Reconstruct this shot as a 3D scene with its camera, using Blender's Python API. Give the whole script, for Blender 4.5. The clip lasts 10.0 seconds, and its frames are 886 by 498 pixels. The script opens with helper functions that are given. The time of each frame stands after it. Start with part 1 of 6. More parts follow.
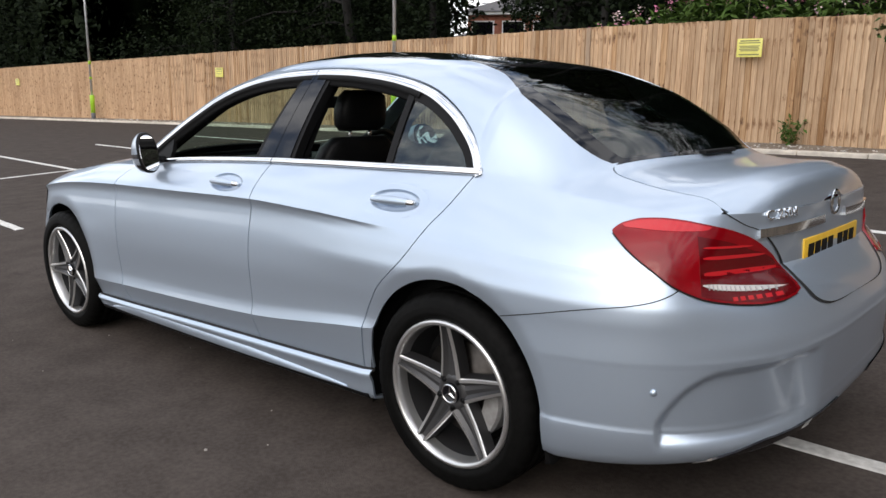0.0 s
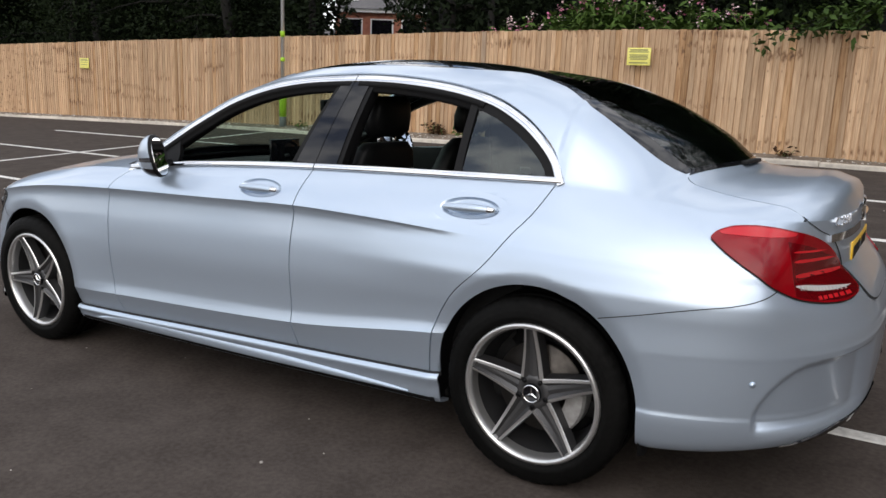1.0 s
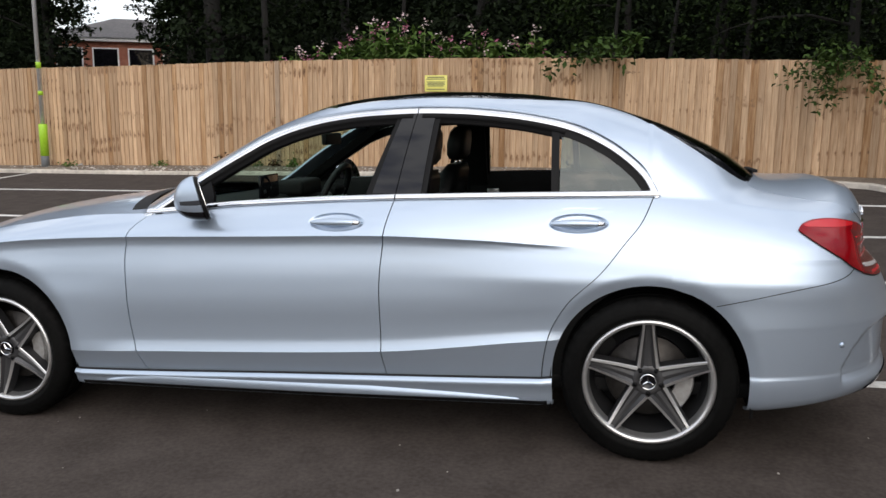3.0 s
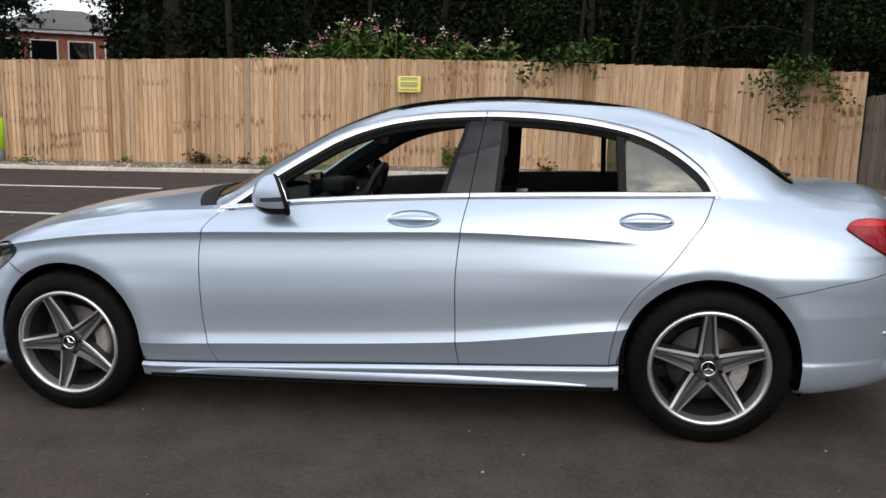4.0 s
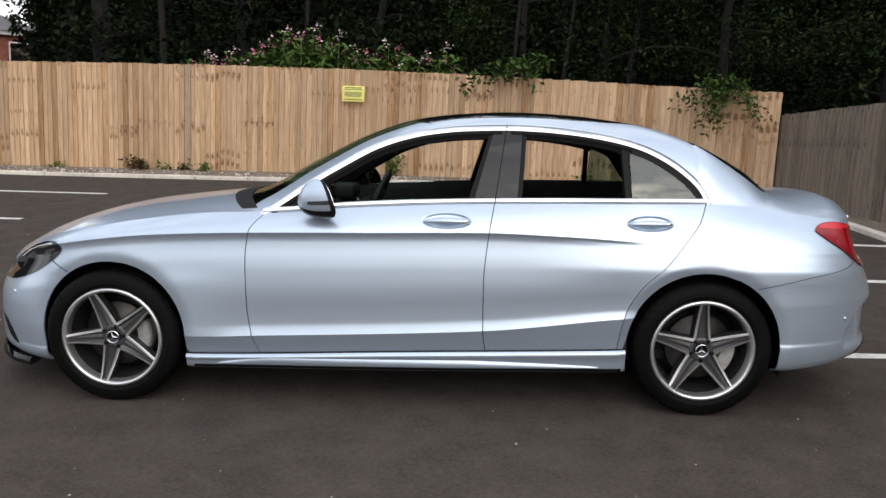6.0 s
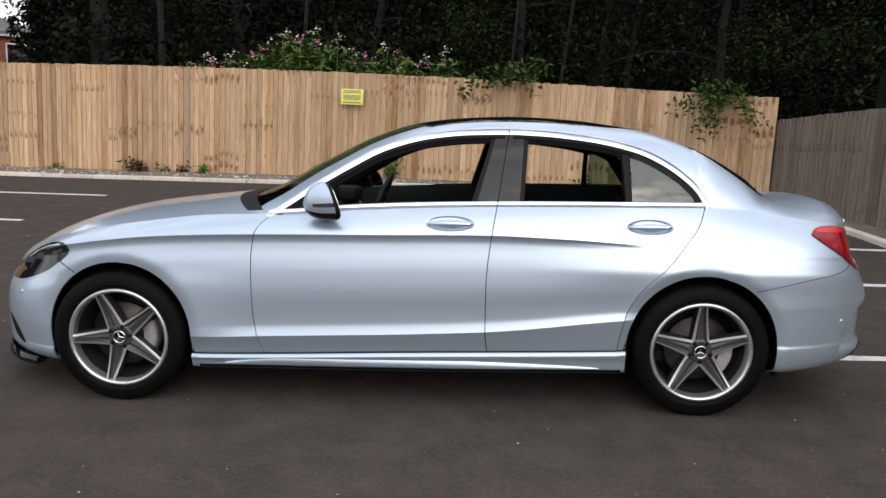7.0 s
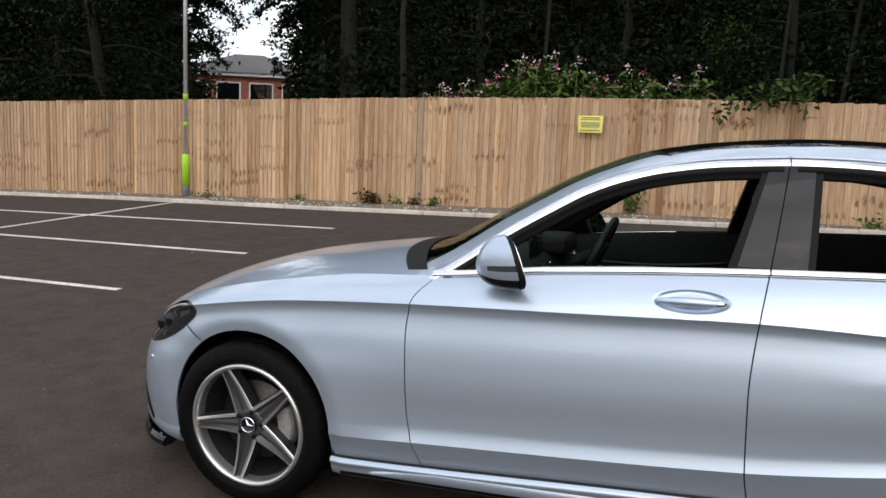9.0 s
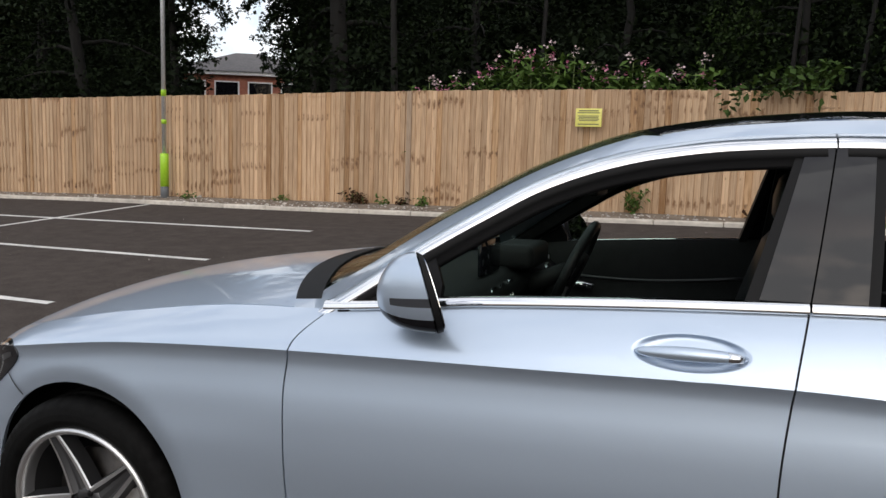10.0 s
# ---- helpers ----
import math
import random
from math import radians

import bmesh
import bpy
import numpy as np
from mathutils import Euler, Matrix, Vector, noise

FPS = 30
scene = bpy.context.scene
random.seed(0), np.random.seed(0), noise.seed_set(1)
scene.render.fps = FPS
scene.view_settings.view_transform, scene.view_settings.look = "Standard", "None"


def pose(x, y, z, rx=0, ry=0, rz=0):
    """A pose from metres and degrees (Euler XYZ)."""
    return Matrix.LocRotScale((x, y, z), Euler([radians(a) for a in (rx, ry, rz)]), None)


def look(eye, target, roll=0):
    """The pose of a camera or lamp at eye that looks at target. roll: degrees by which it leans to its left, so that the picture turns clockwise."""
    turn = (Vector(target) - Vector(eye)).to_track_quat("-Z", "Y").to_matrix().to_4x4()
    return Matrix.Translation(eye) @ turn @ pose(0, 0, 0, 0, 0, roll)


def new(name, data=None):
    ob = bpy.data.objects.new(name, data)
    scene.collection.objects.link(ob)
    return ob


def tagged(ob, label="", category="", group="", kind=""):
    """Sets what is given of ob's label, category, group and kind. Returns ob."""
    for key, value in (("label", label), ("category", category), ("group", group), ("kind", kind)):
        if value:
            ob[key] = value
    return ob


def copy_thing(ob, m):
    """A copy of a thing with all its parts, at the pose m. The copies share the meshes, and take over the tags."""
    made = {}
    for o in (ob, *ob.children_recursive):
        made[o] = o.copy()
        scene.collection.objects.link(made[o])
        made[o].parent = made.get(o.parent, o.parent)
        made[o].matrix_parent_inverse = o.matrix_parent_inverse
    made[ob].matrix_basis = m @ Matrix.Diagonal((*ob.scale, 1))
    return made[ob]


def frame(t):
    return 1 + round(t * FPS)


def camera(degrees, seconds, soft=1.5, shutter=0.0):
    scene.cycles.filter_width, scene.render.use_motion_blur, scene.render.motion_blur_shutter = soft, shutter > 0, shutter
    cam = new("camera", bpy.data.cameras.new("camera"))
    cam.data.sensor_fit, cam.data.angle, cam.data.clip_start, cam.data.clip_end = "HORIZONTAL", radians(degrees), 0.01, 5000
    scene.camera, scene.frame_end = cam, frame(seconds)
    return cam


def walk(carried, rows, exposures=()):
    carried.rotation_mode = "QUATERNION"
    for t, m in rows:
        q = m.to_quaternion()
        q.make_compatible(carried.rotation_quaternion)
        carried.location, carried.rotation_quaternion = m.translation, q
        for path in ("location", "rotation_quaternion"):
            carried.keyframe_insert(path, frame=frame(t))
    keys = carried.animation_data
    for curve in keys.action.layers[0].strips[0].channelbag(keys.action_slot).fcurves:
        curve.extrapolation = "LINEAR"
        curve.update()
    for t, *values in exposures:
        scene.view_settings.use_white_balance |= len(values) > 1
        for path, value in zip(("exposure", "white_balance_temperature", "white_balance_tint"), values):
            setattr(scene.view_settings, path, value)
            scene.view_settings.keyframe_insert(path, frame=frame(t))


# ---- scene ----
cam = camera(58.5, 10.0)
# the car park slopes: rows and the lot's things are given in the lot's own plane, which SLOPE sets against true up
SLOPE = Vector((0.0298, 0.0457, 0.9985)).rotation_difference(Vector((0, 0, 1))).to_matrix().to_4x4()
PATH = [
    (0, (3.024, -2.599, 1.341), (1.699, -1.168, 0.896), -2.3),
    (0.5, (2.739, -2.84, 1.364), (1.575, -1.274, 0.923), 0.7),
    (1, (2.49, -3.085, 1.403), (1.452, -1.45, 0.946), -0.6),
    (1.5, (2.18, -3.244, 1.389), (1.256, -1.527, 0.943), -1.8),
    (2, (1.89, -3.421, 1.394), (1.176, -1.603, 0.961), -0.1),
    (2.5, (1.632, -3.606, 1.449), (1.106, -1.721, 1.036), -0.6),
    (3, (1.31, -3.782, 1.453), (0.872, -1.874, 1.044), -1.7),
    (4.5, (0.597, -4.164, 1.499), (0.421, -2.216, 1.08), -0.0),
    (5, (0.418, -4.275, 1.52), (0.347, -2.326, 1.076), -0.0),
    (5.5, (0.345, -4.407, 1.514), (0.273, -2.451, 1.105), 0.6),
    (7, (0.275, -4.554, 1.526), (0.218, -2.592, 1.143), 1.0),
    (7.5, (0.292, -4.473, 1.524), (0.156, -2.511, 1.161), 0.2),
    (8, (0.265, -4.125, 1.523), (-0.135, -2.188, 1.231), 0.1),
    (8.5, (0.257, -3.81, 1.505), (-0.338, -1.92, 1.23), -0.5),
    (9, (0.274, -3.367, 1.476), (-0.386, -1.505, 1.164), -0.3),
    (9.5, (0.263, -2.938, 1.441), (-0.373, -1.068, 1.126), -0.1),
    (10, (0.262, -2.489, 1.398), (-0.415, -0.633, 1.085), -0.7),
]
walk(cam, [(t, SLOPE @ look(eye, target, roll)) for t, eye, target, roll in PATH], [(0, 0.53), (1, 0.40), (2.5, 0.32), (5, 0.42), (7.5, 0.42), (8.5, 0.31), (9.3, 0.30), (10, 0.15)])

# ---- light ----
world = bpy.data.worlds.new("world")
scene.world = world
world.use_nodes = True
wn, wl = world.node_tree.nodes, world.node_tree.links
sky = wn.new("ShaderNodeTexSky")
sky.sky_type = "NISHITA"
sky.sun_disc = False
sky.sun_elevation, sky.sun_rotation = radians(39), radians(160)
sky.air_density, sky.dust_density, sky.ozone_density = 1.0, 3.0, 1.0
# broken cloud over the blue: bright grey-white, thinner in places
co, cl, ramp, mixc = wn.new("ShaderNodeTexCoord"), wn.new("ShaderNodeTexNoise"), wn.new("ShaderNodeValToRGB"), wn.new("ShaderNodeMix")
cl.inputs["Scale"].default_value, cl.inputs["Detail"].default_value = 9.0, 11
wl.new(co.outputs["Generated"], cl.inputs["Vector"])
ramp.color_ramp.elements[0].position, ramp.color_ramp.elements[0].color = 0.38, (0.05, 0.05, 0.05, 1)
ramp.color_ramp.elements[1].position, ramp.color_ramp.elements[1].color = 0.57, (1, 1, 1, 1)
wl.new(cl.outputs[0], ramp.inputs[0])
mixc.data_type = "RGBA"
wl.new(ramp.outputs[0], mixc.inputs["Factor"])
wl.new(sky.outputs[0], mixc.inputs["A"])
mixc.inputs["B"].default_value = (8.45, 8.5, 8.75, 1)
wl.new(mixc.outputs["Result"], wn["Background"].inputs[0])
wn["Background"].inputs[1].default_value = 0.15
sun = new("sun", bpy.data.lights.new("sun", "SUN"))
sun.data.energy, sun.data.angle, sun.data.color = 0.50, radians(60), (1.0, 0.97, 0.92)
sun.matrix_world = look((3.5, -9.5, 8.3), (0, 0, 0))

# ---- materials ----
def material(name, color, rough=0.5, metal=0.0, coat=0.0, spec=0.5):
    m = bpy.data.materials.new(name)
    m.use_nodes = True
    b = m.node_tree.nodes["Principled BSDF"]
    b.inputs["Base Color"].default_value = (*color, 1)
    b.inputs["Roughness"].default_value = rough
    b.inputs["Metallic"].default_value = metal
    b.inputs["Coat Weight"].default_value = coat
    b.inputs["Coat Roughness"].default_value = 0.04
    b.inputs["Specular IOR Level"].default_value = spec
    return m


def textured(m, scale, low, high, detail=6.0, stretch=(1, 1, 1), bump=0.0, bump_scale=None, rough=None, per_object=0.0, per_island=0.0):
    """Varies a material's colour between two by noise in object space, adds relief and a spread from piece to piece."""
    nt = m.node_tree
    n, l = nt.nodes, nt.links
    b = n["Principled BSDF"]
    co = n.new("ShaderNodeTexCoord")
    mp = n.new("ShaderNodeMapping")
    mp.inputs["Scale"].default_value = stretch
    l.new(co.outputs["Object"], mp.inputs[0])
    if per_object:                           # each piece takes its own part of the grain
        oi, sc = n.new("ShaderNodeObjectInfo"), n.new("ShaderNodeVectorMath")
        sc.operation = "MULTIPLY_ADD"
        sc.inputs[1].default_value = (0, 0, 0)
        wn_ = n.new("ShaderNodeTexWhiteNoise")
        wn_.noise_dimensions = "1D"
        l.new(oi.outputs["Random"], wn_.inputs["W"])
        big = n.new("ShaderNodeVectorMath")
        big.operation = "SCALE"
        big.inputs["Scale"].default_value = 40
        l.new(wn_.outputs["Color"], big.inputs[0])
        l.new(big.outputs[0], mp.inputs["Location"])
        n.remove(sc)
    a = n.new("ShaderNodeTexNoise")
    a.inputs["Scale"].default_value, a.inputs["Detail"].default_value = scale, detail
    l.new(mp.outputs[0], a.inputs["Vector"])
    a2 = n.new("ShaderNodeTexNoise")
    a2.inputs["Scale"].default_value, a2.inputs["Detail"].default_value = scale * 0.09, 3
    l.new(mp.outputs[0], a2.inputs["Vector"])
    mix = n.new("ShaderNodeMath")
    mix.operation = "MULTIPLY_ADD"
    mix.inputs[1].default_value = 0.55
    l.new(a.outputs[0], mix.inputs[0])
    half = n.new("ShaderNodeMath")
    half.operation = "MULTIPLY"
    half.inputs[1].default_value = 0.45
    l.new(a2.outputs[0], half.inputs[0])
    l.new(half.outputs[0], mix.inputs[2])
    ramp = n.new("ShaderNodeValToRGB")
    ramp.color_ramp.elements[0].position, ramp.color_ramp.elements[1].position = 0.36, 0.64
    ramp.color_ramp.elements[0].color, ramp.color_ramp.elements[1].color = (*low, 1), (*high, 1)
    l.new(mix.outputs[0], ramp.inputs[0])
    out = ramp.outputs[0]
    for amount, kind, socket in ((per_object, "ShaderNodeObjectInfo", "Random"), (per_island, "ShaderNodeNewGeometry", "Random Per Island")):
        if amount:
            info = n.new(kind)
            hsv = n.new("ShaderNodeHueSaturation")
            rng = n.new("ShaderNodeMapRange")
            rng.inputs[3].default_value, rng.inputs[4].default_value = 1 - amount, 1 + amount
            l.new(info.outputs[socket], rng.inputs[0])
            l.new(rng.outputs[0], hsv.inputs["Value"])
            l.new(out, hsv.inputs["Color"])
            out = hsv.outputs[0]
    l.new(out, b.inputs["Base Color"])
    if bump:
        bn = n.new("ShaderNodeTexNoise")
        bn.inputs["Scale"].default_value, bn.inputs["Detail"].default_value = bump_scale or scale * 3, 8
        l.new(mp.outputs[0], bn.inputs["Vector"])
        bp = n.new("ShaderNodeBump")
        bp.inputs["Strength"].default_value, bp.inputs["Distance"].default_value = bump, 0.004
        l.new(bn.outputs[0], bp.inputs["Height"])
        l.new(bp.outputs[0], b.inputs["Normal"])
    if rough:
        rr = n.new("ShaderNodeMapRange")
        rr.inputs[3].default_value, rr.inputs[4].default_value = rough
        l.new(mix.outputs[0], rr.inputs[0])
        l.new(rr.outputs[0], b.inputs["Roughness"])
    return m


def knots(m, dark, size=0.10):
    """Adds small dark knots to a board's grain."""
    n, l = m.node_tree.nodes, m.node_tree.links
    b = n["Principled BSDF"]
    src = b.inputs["Base Color"].links[0].from_socket
    mp = next(q for q in n if q.bl_idname == "ShaderNodeMapping")
    oi, sx, gx, fl, wn2, big = (n.new(k) for k in ("ShaderNodeObjectInfo", "ShaderNodeSeparateXYZ", "ShaderNodeMath", "ShaderNodeMath", "ShaderNodeTexWhiteNoise", "ShaderNodeVectorMath"))
    l.new(oi.outputs["Location"], sx.inputs[0])
    gx.operation, gx.inputs[1].default_value = "MULTIPLY", 1.55
    l.new(sx.outputs["X"], gx.inputs[0])
    fl.operation = "FLOOR"
    l.new(gx.outputs[0], fl.inputs[0])
    wn2.noise_dimensions = "1D"
    l.new(fl.outputs[0], wn2.inputs["W"])
    big.operation, big.inputs["Scale"].default_value = "SCALE", 40
    l.new(wn2.outputs["Color"], big.inputs[0])
    loc = big.outputs[0]
    tone, batch = n.new("ShaderNodeMapRange"), n.new("ShaderNodeHueSaturation")       # each batch has its own tone
    tone.inputs[3].default_value, tone.inputs[4].default_value = 0.88, 1.10
    l.new(wn2.outputs["Value"], tone.inputs[0])
    l.new(tone.outputs[0], batch.inputs["Value"])
    l.new(src, batch.inputs["Color"])
    src = batch.outputs[0]
    co = next(q for q in n if q.bl_idname == "ShaderNodeTexCoord")
    mk = n.new("ShaderNodeMapping")
    mk.inputs["Scale"].default_value = (8, 8, 9)
    l.new(co.outputs["Object"], mk.inputs[0])
    l.new(loc, mk.inputs["Location"])
    vo = n.new("ShaderNodeTexVoronoi")
    vo.inputs["Scale"].default_value = 1.0
    dn, dm, ds = n.new("ShaderNodeTexNoise"), n.new("ShaderNodeVectorMath"), n.new("ShaderNodeVectorMath")     # ragged outlines
    dn.inputs["Scale"].default_value, dn.inputs["Detail"].default_value = 2.6, 4
    l.new(mk.outputs[0], dn.inputs["Vector"])
    dm.operation, dm.inputs[1].default_value = "MULTIPLY_ADD", (0.9, 0.9, 0.9)
    l.new(dn.outputs["Color"], dm.inputs[0])
    l.new(mk.outputs[0], dm.inputs[2])
    ds.operation = "ADD"
    up, amp = n.new("ShaderNodeCombineXYZ"), n.new("ShaderNodeMath")
    amp.operation, amp.inputs[1].default_value = "MULTIPLY", 0.5
    l.new(oi.outputs["Random"], amp.inputs[0])
    l.new(amp.outputs[0], up.inputs["Z"])
    l.new(dm.outputs[0], ds.inputs[0])
    l.new(up.outputs[0], ds.inputs[1])
    l.new(ds.outputs[0], vo.inputs["Vector"])
    rg = n.new("ShaderNodeMapRange")
    rg.inputs[1].default_value, rg.inputs[2].default_value, rg.inputs[3].default_value, rg.inputs[4].default_value = size * 0.5, size * 1.6, 1.0, 0.0
    l.new(vo.outputs["Distance"], rg.inputs[0])
    sep, few, both = n.new("ShaderNodeSeparateColor"), n.new("ShaderNodeMath"), n.new("ShaderNodeMath")
    few.operation, both.operation = "GREATER_THAN", "MULTIPLY"
    few.inputs[1].default_value = 0.52       # only some cells hold a knot
    l.new(vo.outputs["Color"], sep.inputs[0])
    l.new(sep.outputs[0], few.inputs[0])
    l.new(few.outputs[0], both.inputs[0])
    l.new(rg.outputs[0], both.inputs[1])
    mx = n.new("ShaderNodeMix")
    mx.data_type = "RGBA"
    mx.inputs["B"].default_value = (*dark, 1)
    l.new(both.outputs[0], mx.inputs["Factor"])
    l.new(src, mx.inputs["A"])
    # rust stains round the nails, in three rows, on some of the boards
    xyz, ab, row, near, far, lim, rnd, yes = (n.new(k) for k in ("ShaderNodeSeparateXYZ", "ShaderNodeMath", "ShaderNodeMath", "ShaderNodeMath", "ShaderNodeCombineXYZ", "ShaderNodeMapRange", "ShaderNodeObjectInfo", "ShaderNodeMath"))
    l.new(co.outputs["Object"], xyz.inputs[0])
    ab.operation, ab.inputs[1].default_value = "ADD", 0.04
    l.new(xyz.outputs["Z"], ab.inputs[0])
    row.operation, row.inputs[1].default_value = "PINGPONG", 0.18
    l.new(ab.outputs[0], row.inputs[0])
    l.new(xyz.outputs["X"], far.inputs["X"])
    l.new(row.outputs[0], far.inputs["Z"])
    ln = n.new("ShaderNodeVectorMath")
    ln.operation = "LENGTH"
    l.new(far.outputs[0], ln.inputs[0])
    lim.inputs[1].default_value, lim.inputs[2].default_value, lim.inputs[3].default_value, lim.inputs[4].default_value = 0.003, 0.015, 0.6, 0.0
    l.new(ln.outputs["Value"], lim.inputs[0])
    yes.operation, yes.inputs[1].default_value = "GREATER_THAN", 0.9
    l.new(rnd.outputs["Random"], yes.inputs[0])
    near.operation = "MULTIPLY"
    l.new(yes.outputs[0], near.inputs[0])
    l.new(lim.outputs[0], near.inputs[1])
    rust = n.new("ShaderNodeMix")
    rust.data_type = "RGBA"
    rust.inputs["B"].default_value = (*(0.8 * q for q in dark), 1)
    l.new(near.outputs[0], rust.inputs["Factor"])
    l.new(mx.outputs["Result"], rust.inputs["A"])
    l.new(rust.outputs["Result"], b.inputs["Base Color"])
    return m


def glass(name, color, rough=0.0, alpha_mix=0.85):
    """Thin pane: mostly clear, with a gloss that grows at grazing angles."""
    m = bpy.data.materials.new(name)
    m.use_nodes = True
    n, l = m.node_tree.nodes, m.node_tree.links
    n.remove(n["Principled BSDF"])
    tr, gl, lw, mx = (n.new(k) for k in ("ShaderNodeBsdfTransparent", "ShaderNodeBsdfGlossy", "ShaderNodeLayerWeight", "ShaderNodeMixShader"))
    tr.inputs[0].default_value = (*color, 1)
    gl.inputs["Roughness"].default_value = 0.02
    pw, ad = n.new("ShaderNodeMath"), n.new("ShaderNodeMath")
    pw.operation, ad.operation = "POWER", "MULTIPLY_ADD"
    pw.inputs[1].default_value = 5.0
    ad.inputs[1].default_value, ad.inputs[2].default_value = 0.42, 0.085
    l.new(lw.outputs["Facing"], pw.inputs[0])
    l.new(pw.outputs[0], ad.inputs[0])
    l.new(ad.outputs[0], mx.inputs[0])
    l.new(tr.outputs[0], mx.inputs[1])
    l.new(gl.outputs[0], mx.inputs[2])
    l.new(mx.outputs[0], n["Material Output"].inputs[0])
    return m


PAINT = material("silver_blue_paint", (0.484, 0.570, 0.682), 0.37, 0.72, 0.8)
CHROME = material("chrome", (0.80, 0.81, 0.83), 0.07, 1.0)
MIRROR = material("mirror_glass", (0.85, 0.86, 0.87), 0.01, 1.0)
SATIN = material("satin_alloy", (0.66, 0.66, 0.66), 0.32, 0.9)
GREYMETAL = material("grey_alloy", (0.035, 0.035, 0.037), 0.42, 0.5)
SPOKEGREY = material("spoke_grey", (0.075, 0.075, 0.078), 0.42, 0.6)
RUBBER = textured(material("rubber", (0.02, 0.02, 0.02), 0.6, 0, 0, 0.06), 60, (0.0025, 0.0025, 0.0025), (0.006, 0.006, 0.0058), bump=0.15)
BLACKTRIM = material("black_trim", (0.006, 0.006, 0.0065), 0.55, 0, 0, 0.14)
BLACKGLOSS = material("black_gloss", (0.006, 0.006, 0.008), 0.03, 0.0, 0.0, 0.4)
CABIN = textured(material("black_cabin", (0.006, 0.006, 0.006), 0.6, 0, 0, 0.2), 200, (0.004, 0.004, 0.0045), (0.009, 0.009, 0.0095), bump=0.1)
LEATHER = textured(material("black_leather", (0.02, 0.02, 0.02), 0.45, 0, 0, 0.3), 150, (0.005, 0.005, 0.0055), (0.011, 0.011, 0.0115), bump=0.2)
GLASS = glass("clear_glass", (0.78, 0.88, 0.82))
QUARTER = glass("quarter_glass", (0.46, 0.55, 0.52))
DARKGLASS = glass("tinted_glass", (0.35, 0.40, 0.38))
ROOFGLASS = material("roof_glass", (0.006, 0.006, 0.008), 0.03, 0.0, 1.0)
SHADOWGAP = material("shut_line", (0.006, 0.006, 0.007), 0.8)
REDLENS = textured(material("red_lens", (0.36, 0.003, 0.008), 0.12, 0.0, 0.2, 0.35), 5, (0.12, 0.001, 0.003), (0.25, 0.003, 0.007))
REDBRIGHT = material("bright_red_lens", (0.50, 0.012, 0.018), 0.2, 0.0, 0.4)
RIBGREY = material("lens_rib", (0.32, 0.31, 0.31), 0.3, 0.2)
REDDARK = material("dark_red_lens", (0.10, 0.001, 0.003), 0.12, 0.0, 0.3)
HEADLAMP = material("headlamp", (0.010, 0.011, 0.013), 0.05, 0.0, 0.2, 0.35)
DARKLENS = material("smoked_lens", (0.05, 0.053, 0.06), 0.1, 0.2, 0.5)
CLEARLENS = material("clear_lens", (0.75, 0.74, 0.72), 0.12, 0.3, 1.0)
ASPHALT = textured(material("asphalt", (0.05, 0.05, 0.05), 0.95, 0, 0, 0.08), 55, (0.047, 0.0388, 0.0342), (0.076, 0.0638, 0.0567), bump=0.6, bump_scale=180)
WHITELINE = textured(material("road_paint", (0.7, 0.7, 0.68), 0.8), 30, (0.42, 0.41, 0.39), (0.74, 0.73, 0.70), bump=0.4, bump_scale=150)
TIMBER = knots(textured(material("fence_timber", (0.4, 0.28, 0.17), 0.85), 9, (0.33, 0.205, 0.115), (0.585, 0.415, 0.265), stretch=(6, 6, 0.6), bump=0.3, per_object=0.16), (0.19, 0.10, 0.048), 0.26)
TIMBER_STAINED = knots(textured(material("stained_timber", (0.3, 0.19, 0.11), 0.85), 7, (0.26, 0.135, 0.056), (0.52, 0.34, 0.19), stretch=(6, 6, 0.9), bump=0.3, per_object=0.12), (0.12, 0.06, 0.03), 0.24)
GREYTIMBER = knots(textured(material("grey_timber", (0.2, 0.18, 0.16), 0.9), 9, (0.118, 0.095, 0.073), (0.245, 0.20, 0.155), stretch=(6, 6, 0.6), bump=0.3, per_object=0.15), (0.07, 0.055, 0.045), 0.2)
GREYED_TIMBER = textured(material("greyed_timber", (0.35, 0.26, 0.18), 0.9), 9, (0.25, 0.175, 0.12), (0.40, 0.30, 0.215), stretch=(6, 6, 0.6), bump=0.3)
KERB = textured(material("concrete_kerb", (0.4, 0.38, 0.36), 0.9), 12, (0.44, 0.40, 0.35), (0.68, 0.63, 0.55), bump=0.4, per_object=0.1)
VERGE = textured(material("verge_soil", (0.2, 0.18, 0.15), 0.95), 30, (0.085, 0.066, 0.050), (0.23, 0.185, 0.14), bump=0.8, bump_scale=60)
STONE = textured(material("pale_stone", (0.4, 0.38, 0.35), 0.9), 20, (0.24, 0.22, 0.20), (0.55, 0.52, 0.48), per_island=0.3)
SIGNYELLOW = textured(material("sign_yellow", (0.75, 0.68, 0.08), 0.4), 15, (0.68, 0.63, 0.14), (0.78, 0.73, 0.21))
SIGNINK = material("sign_ink", (0.16, 0.16, 0.08), 0.6)
GALV = textured(material("galvanised_steel", (0.42, 0.43, 0.44), 0.45, 0.6), 25, (0.46, 0.47, 0.48), (0.62, 0.63, 0.64))
GREYPAINT = textured(material("grey_paint", (0.12, 0.13, 0.14), 0.5), 25, (0.10, 0.11, 0.12), (0.15, 0.16, 0.17))
LIME = textured(material("lime_paint", (0.35, 0.62, 0.03), 0.45), 25, (0.32, 0.58, 0.02), (0.40, 0.68, 0.05))
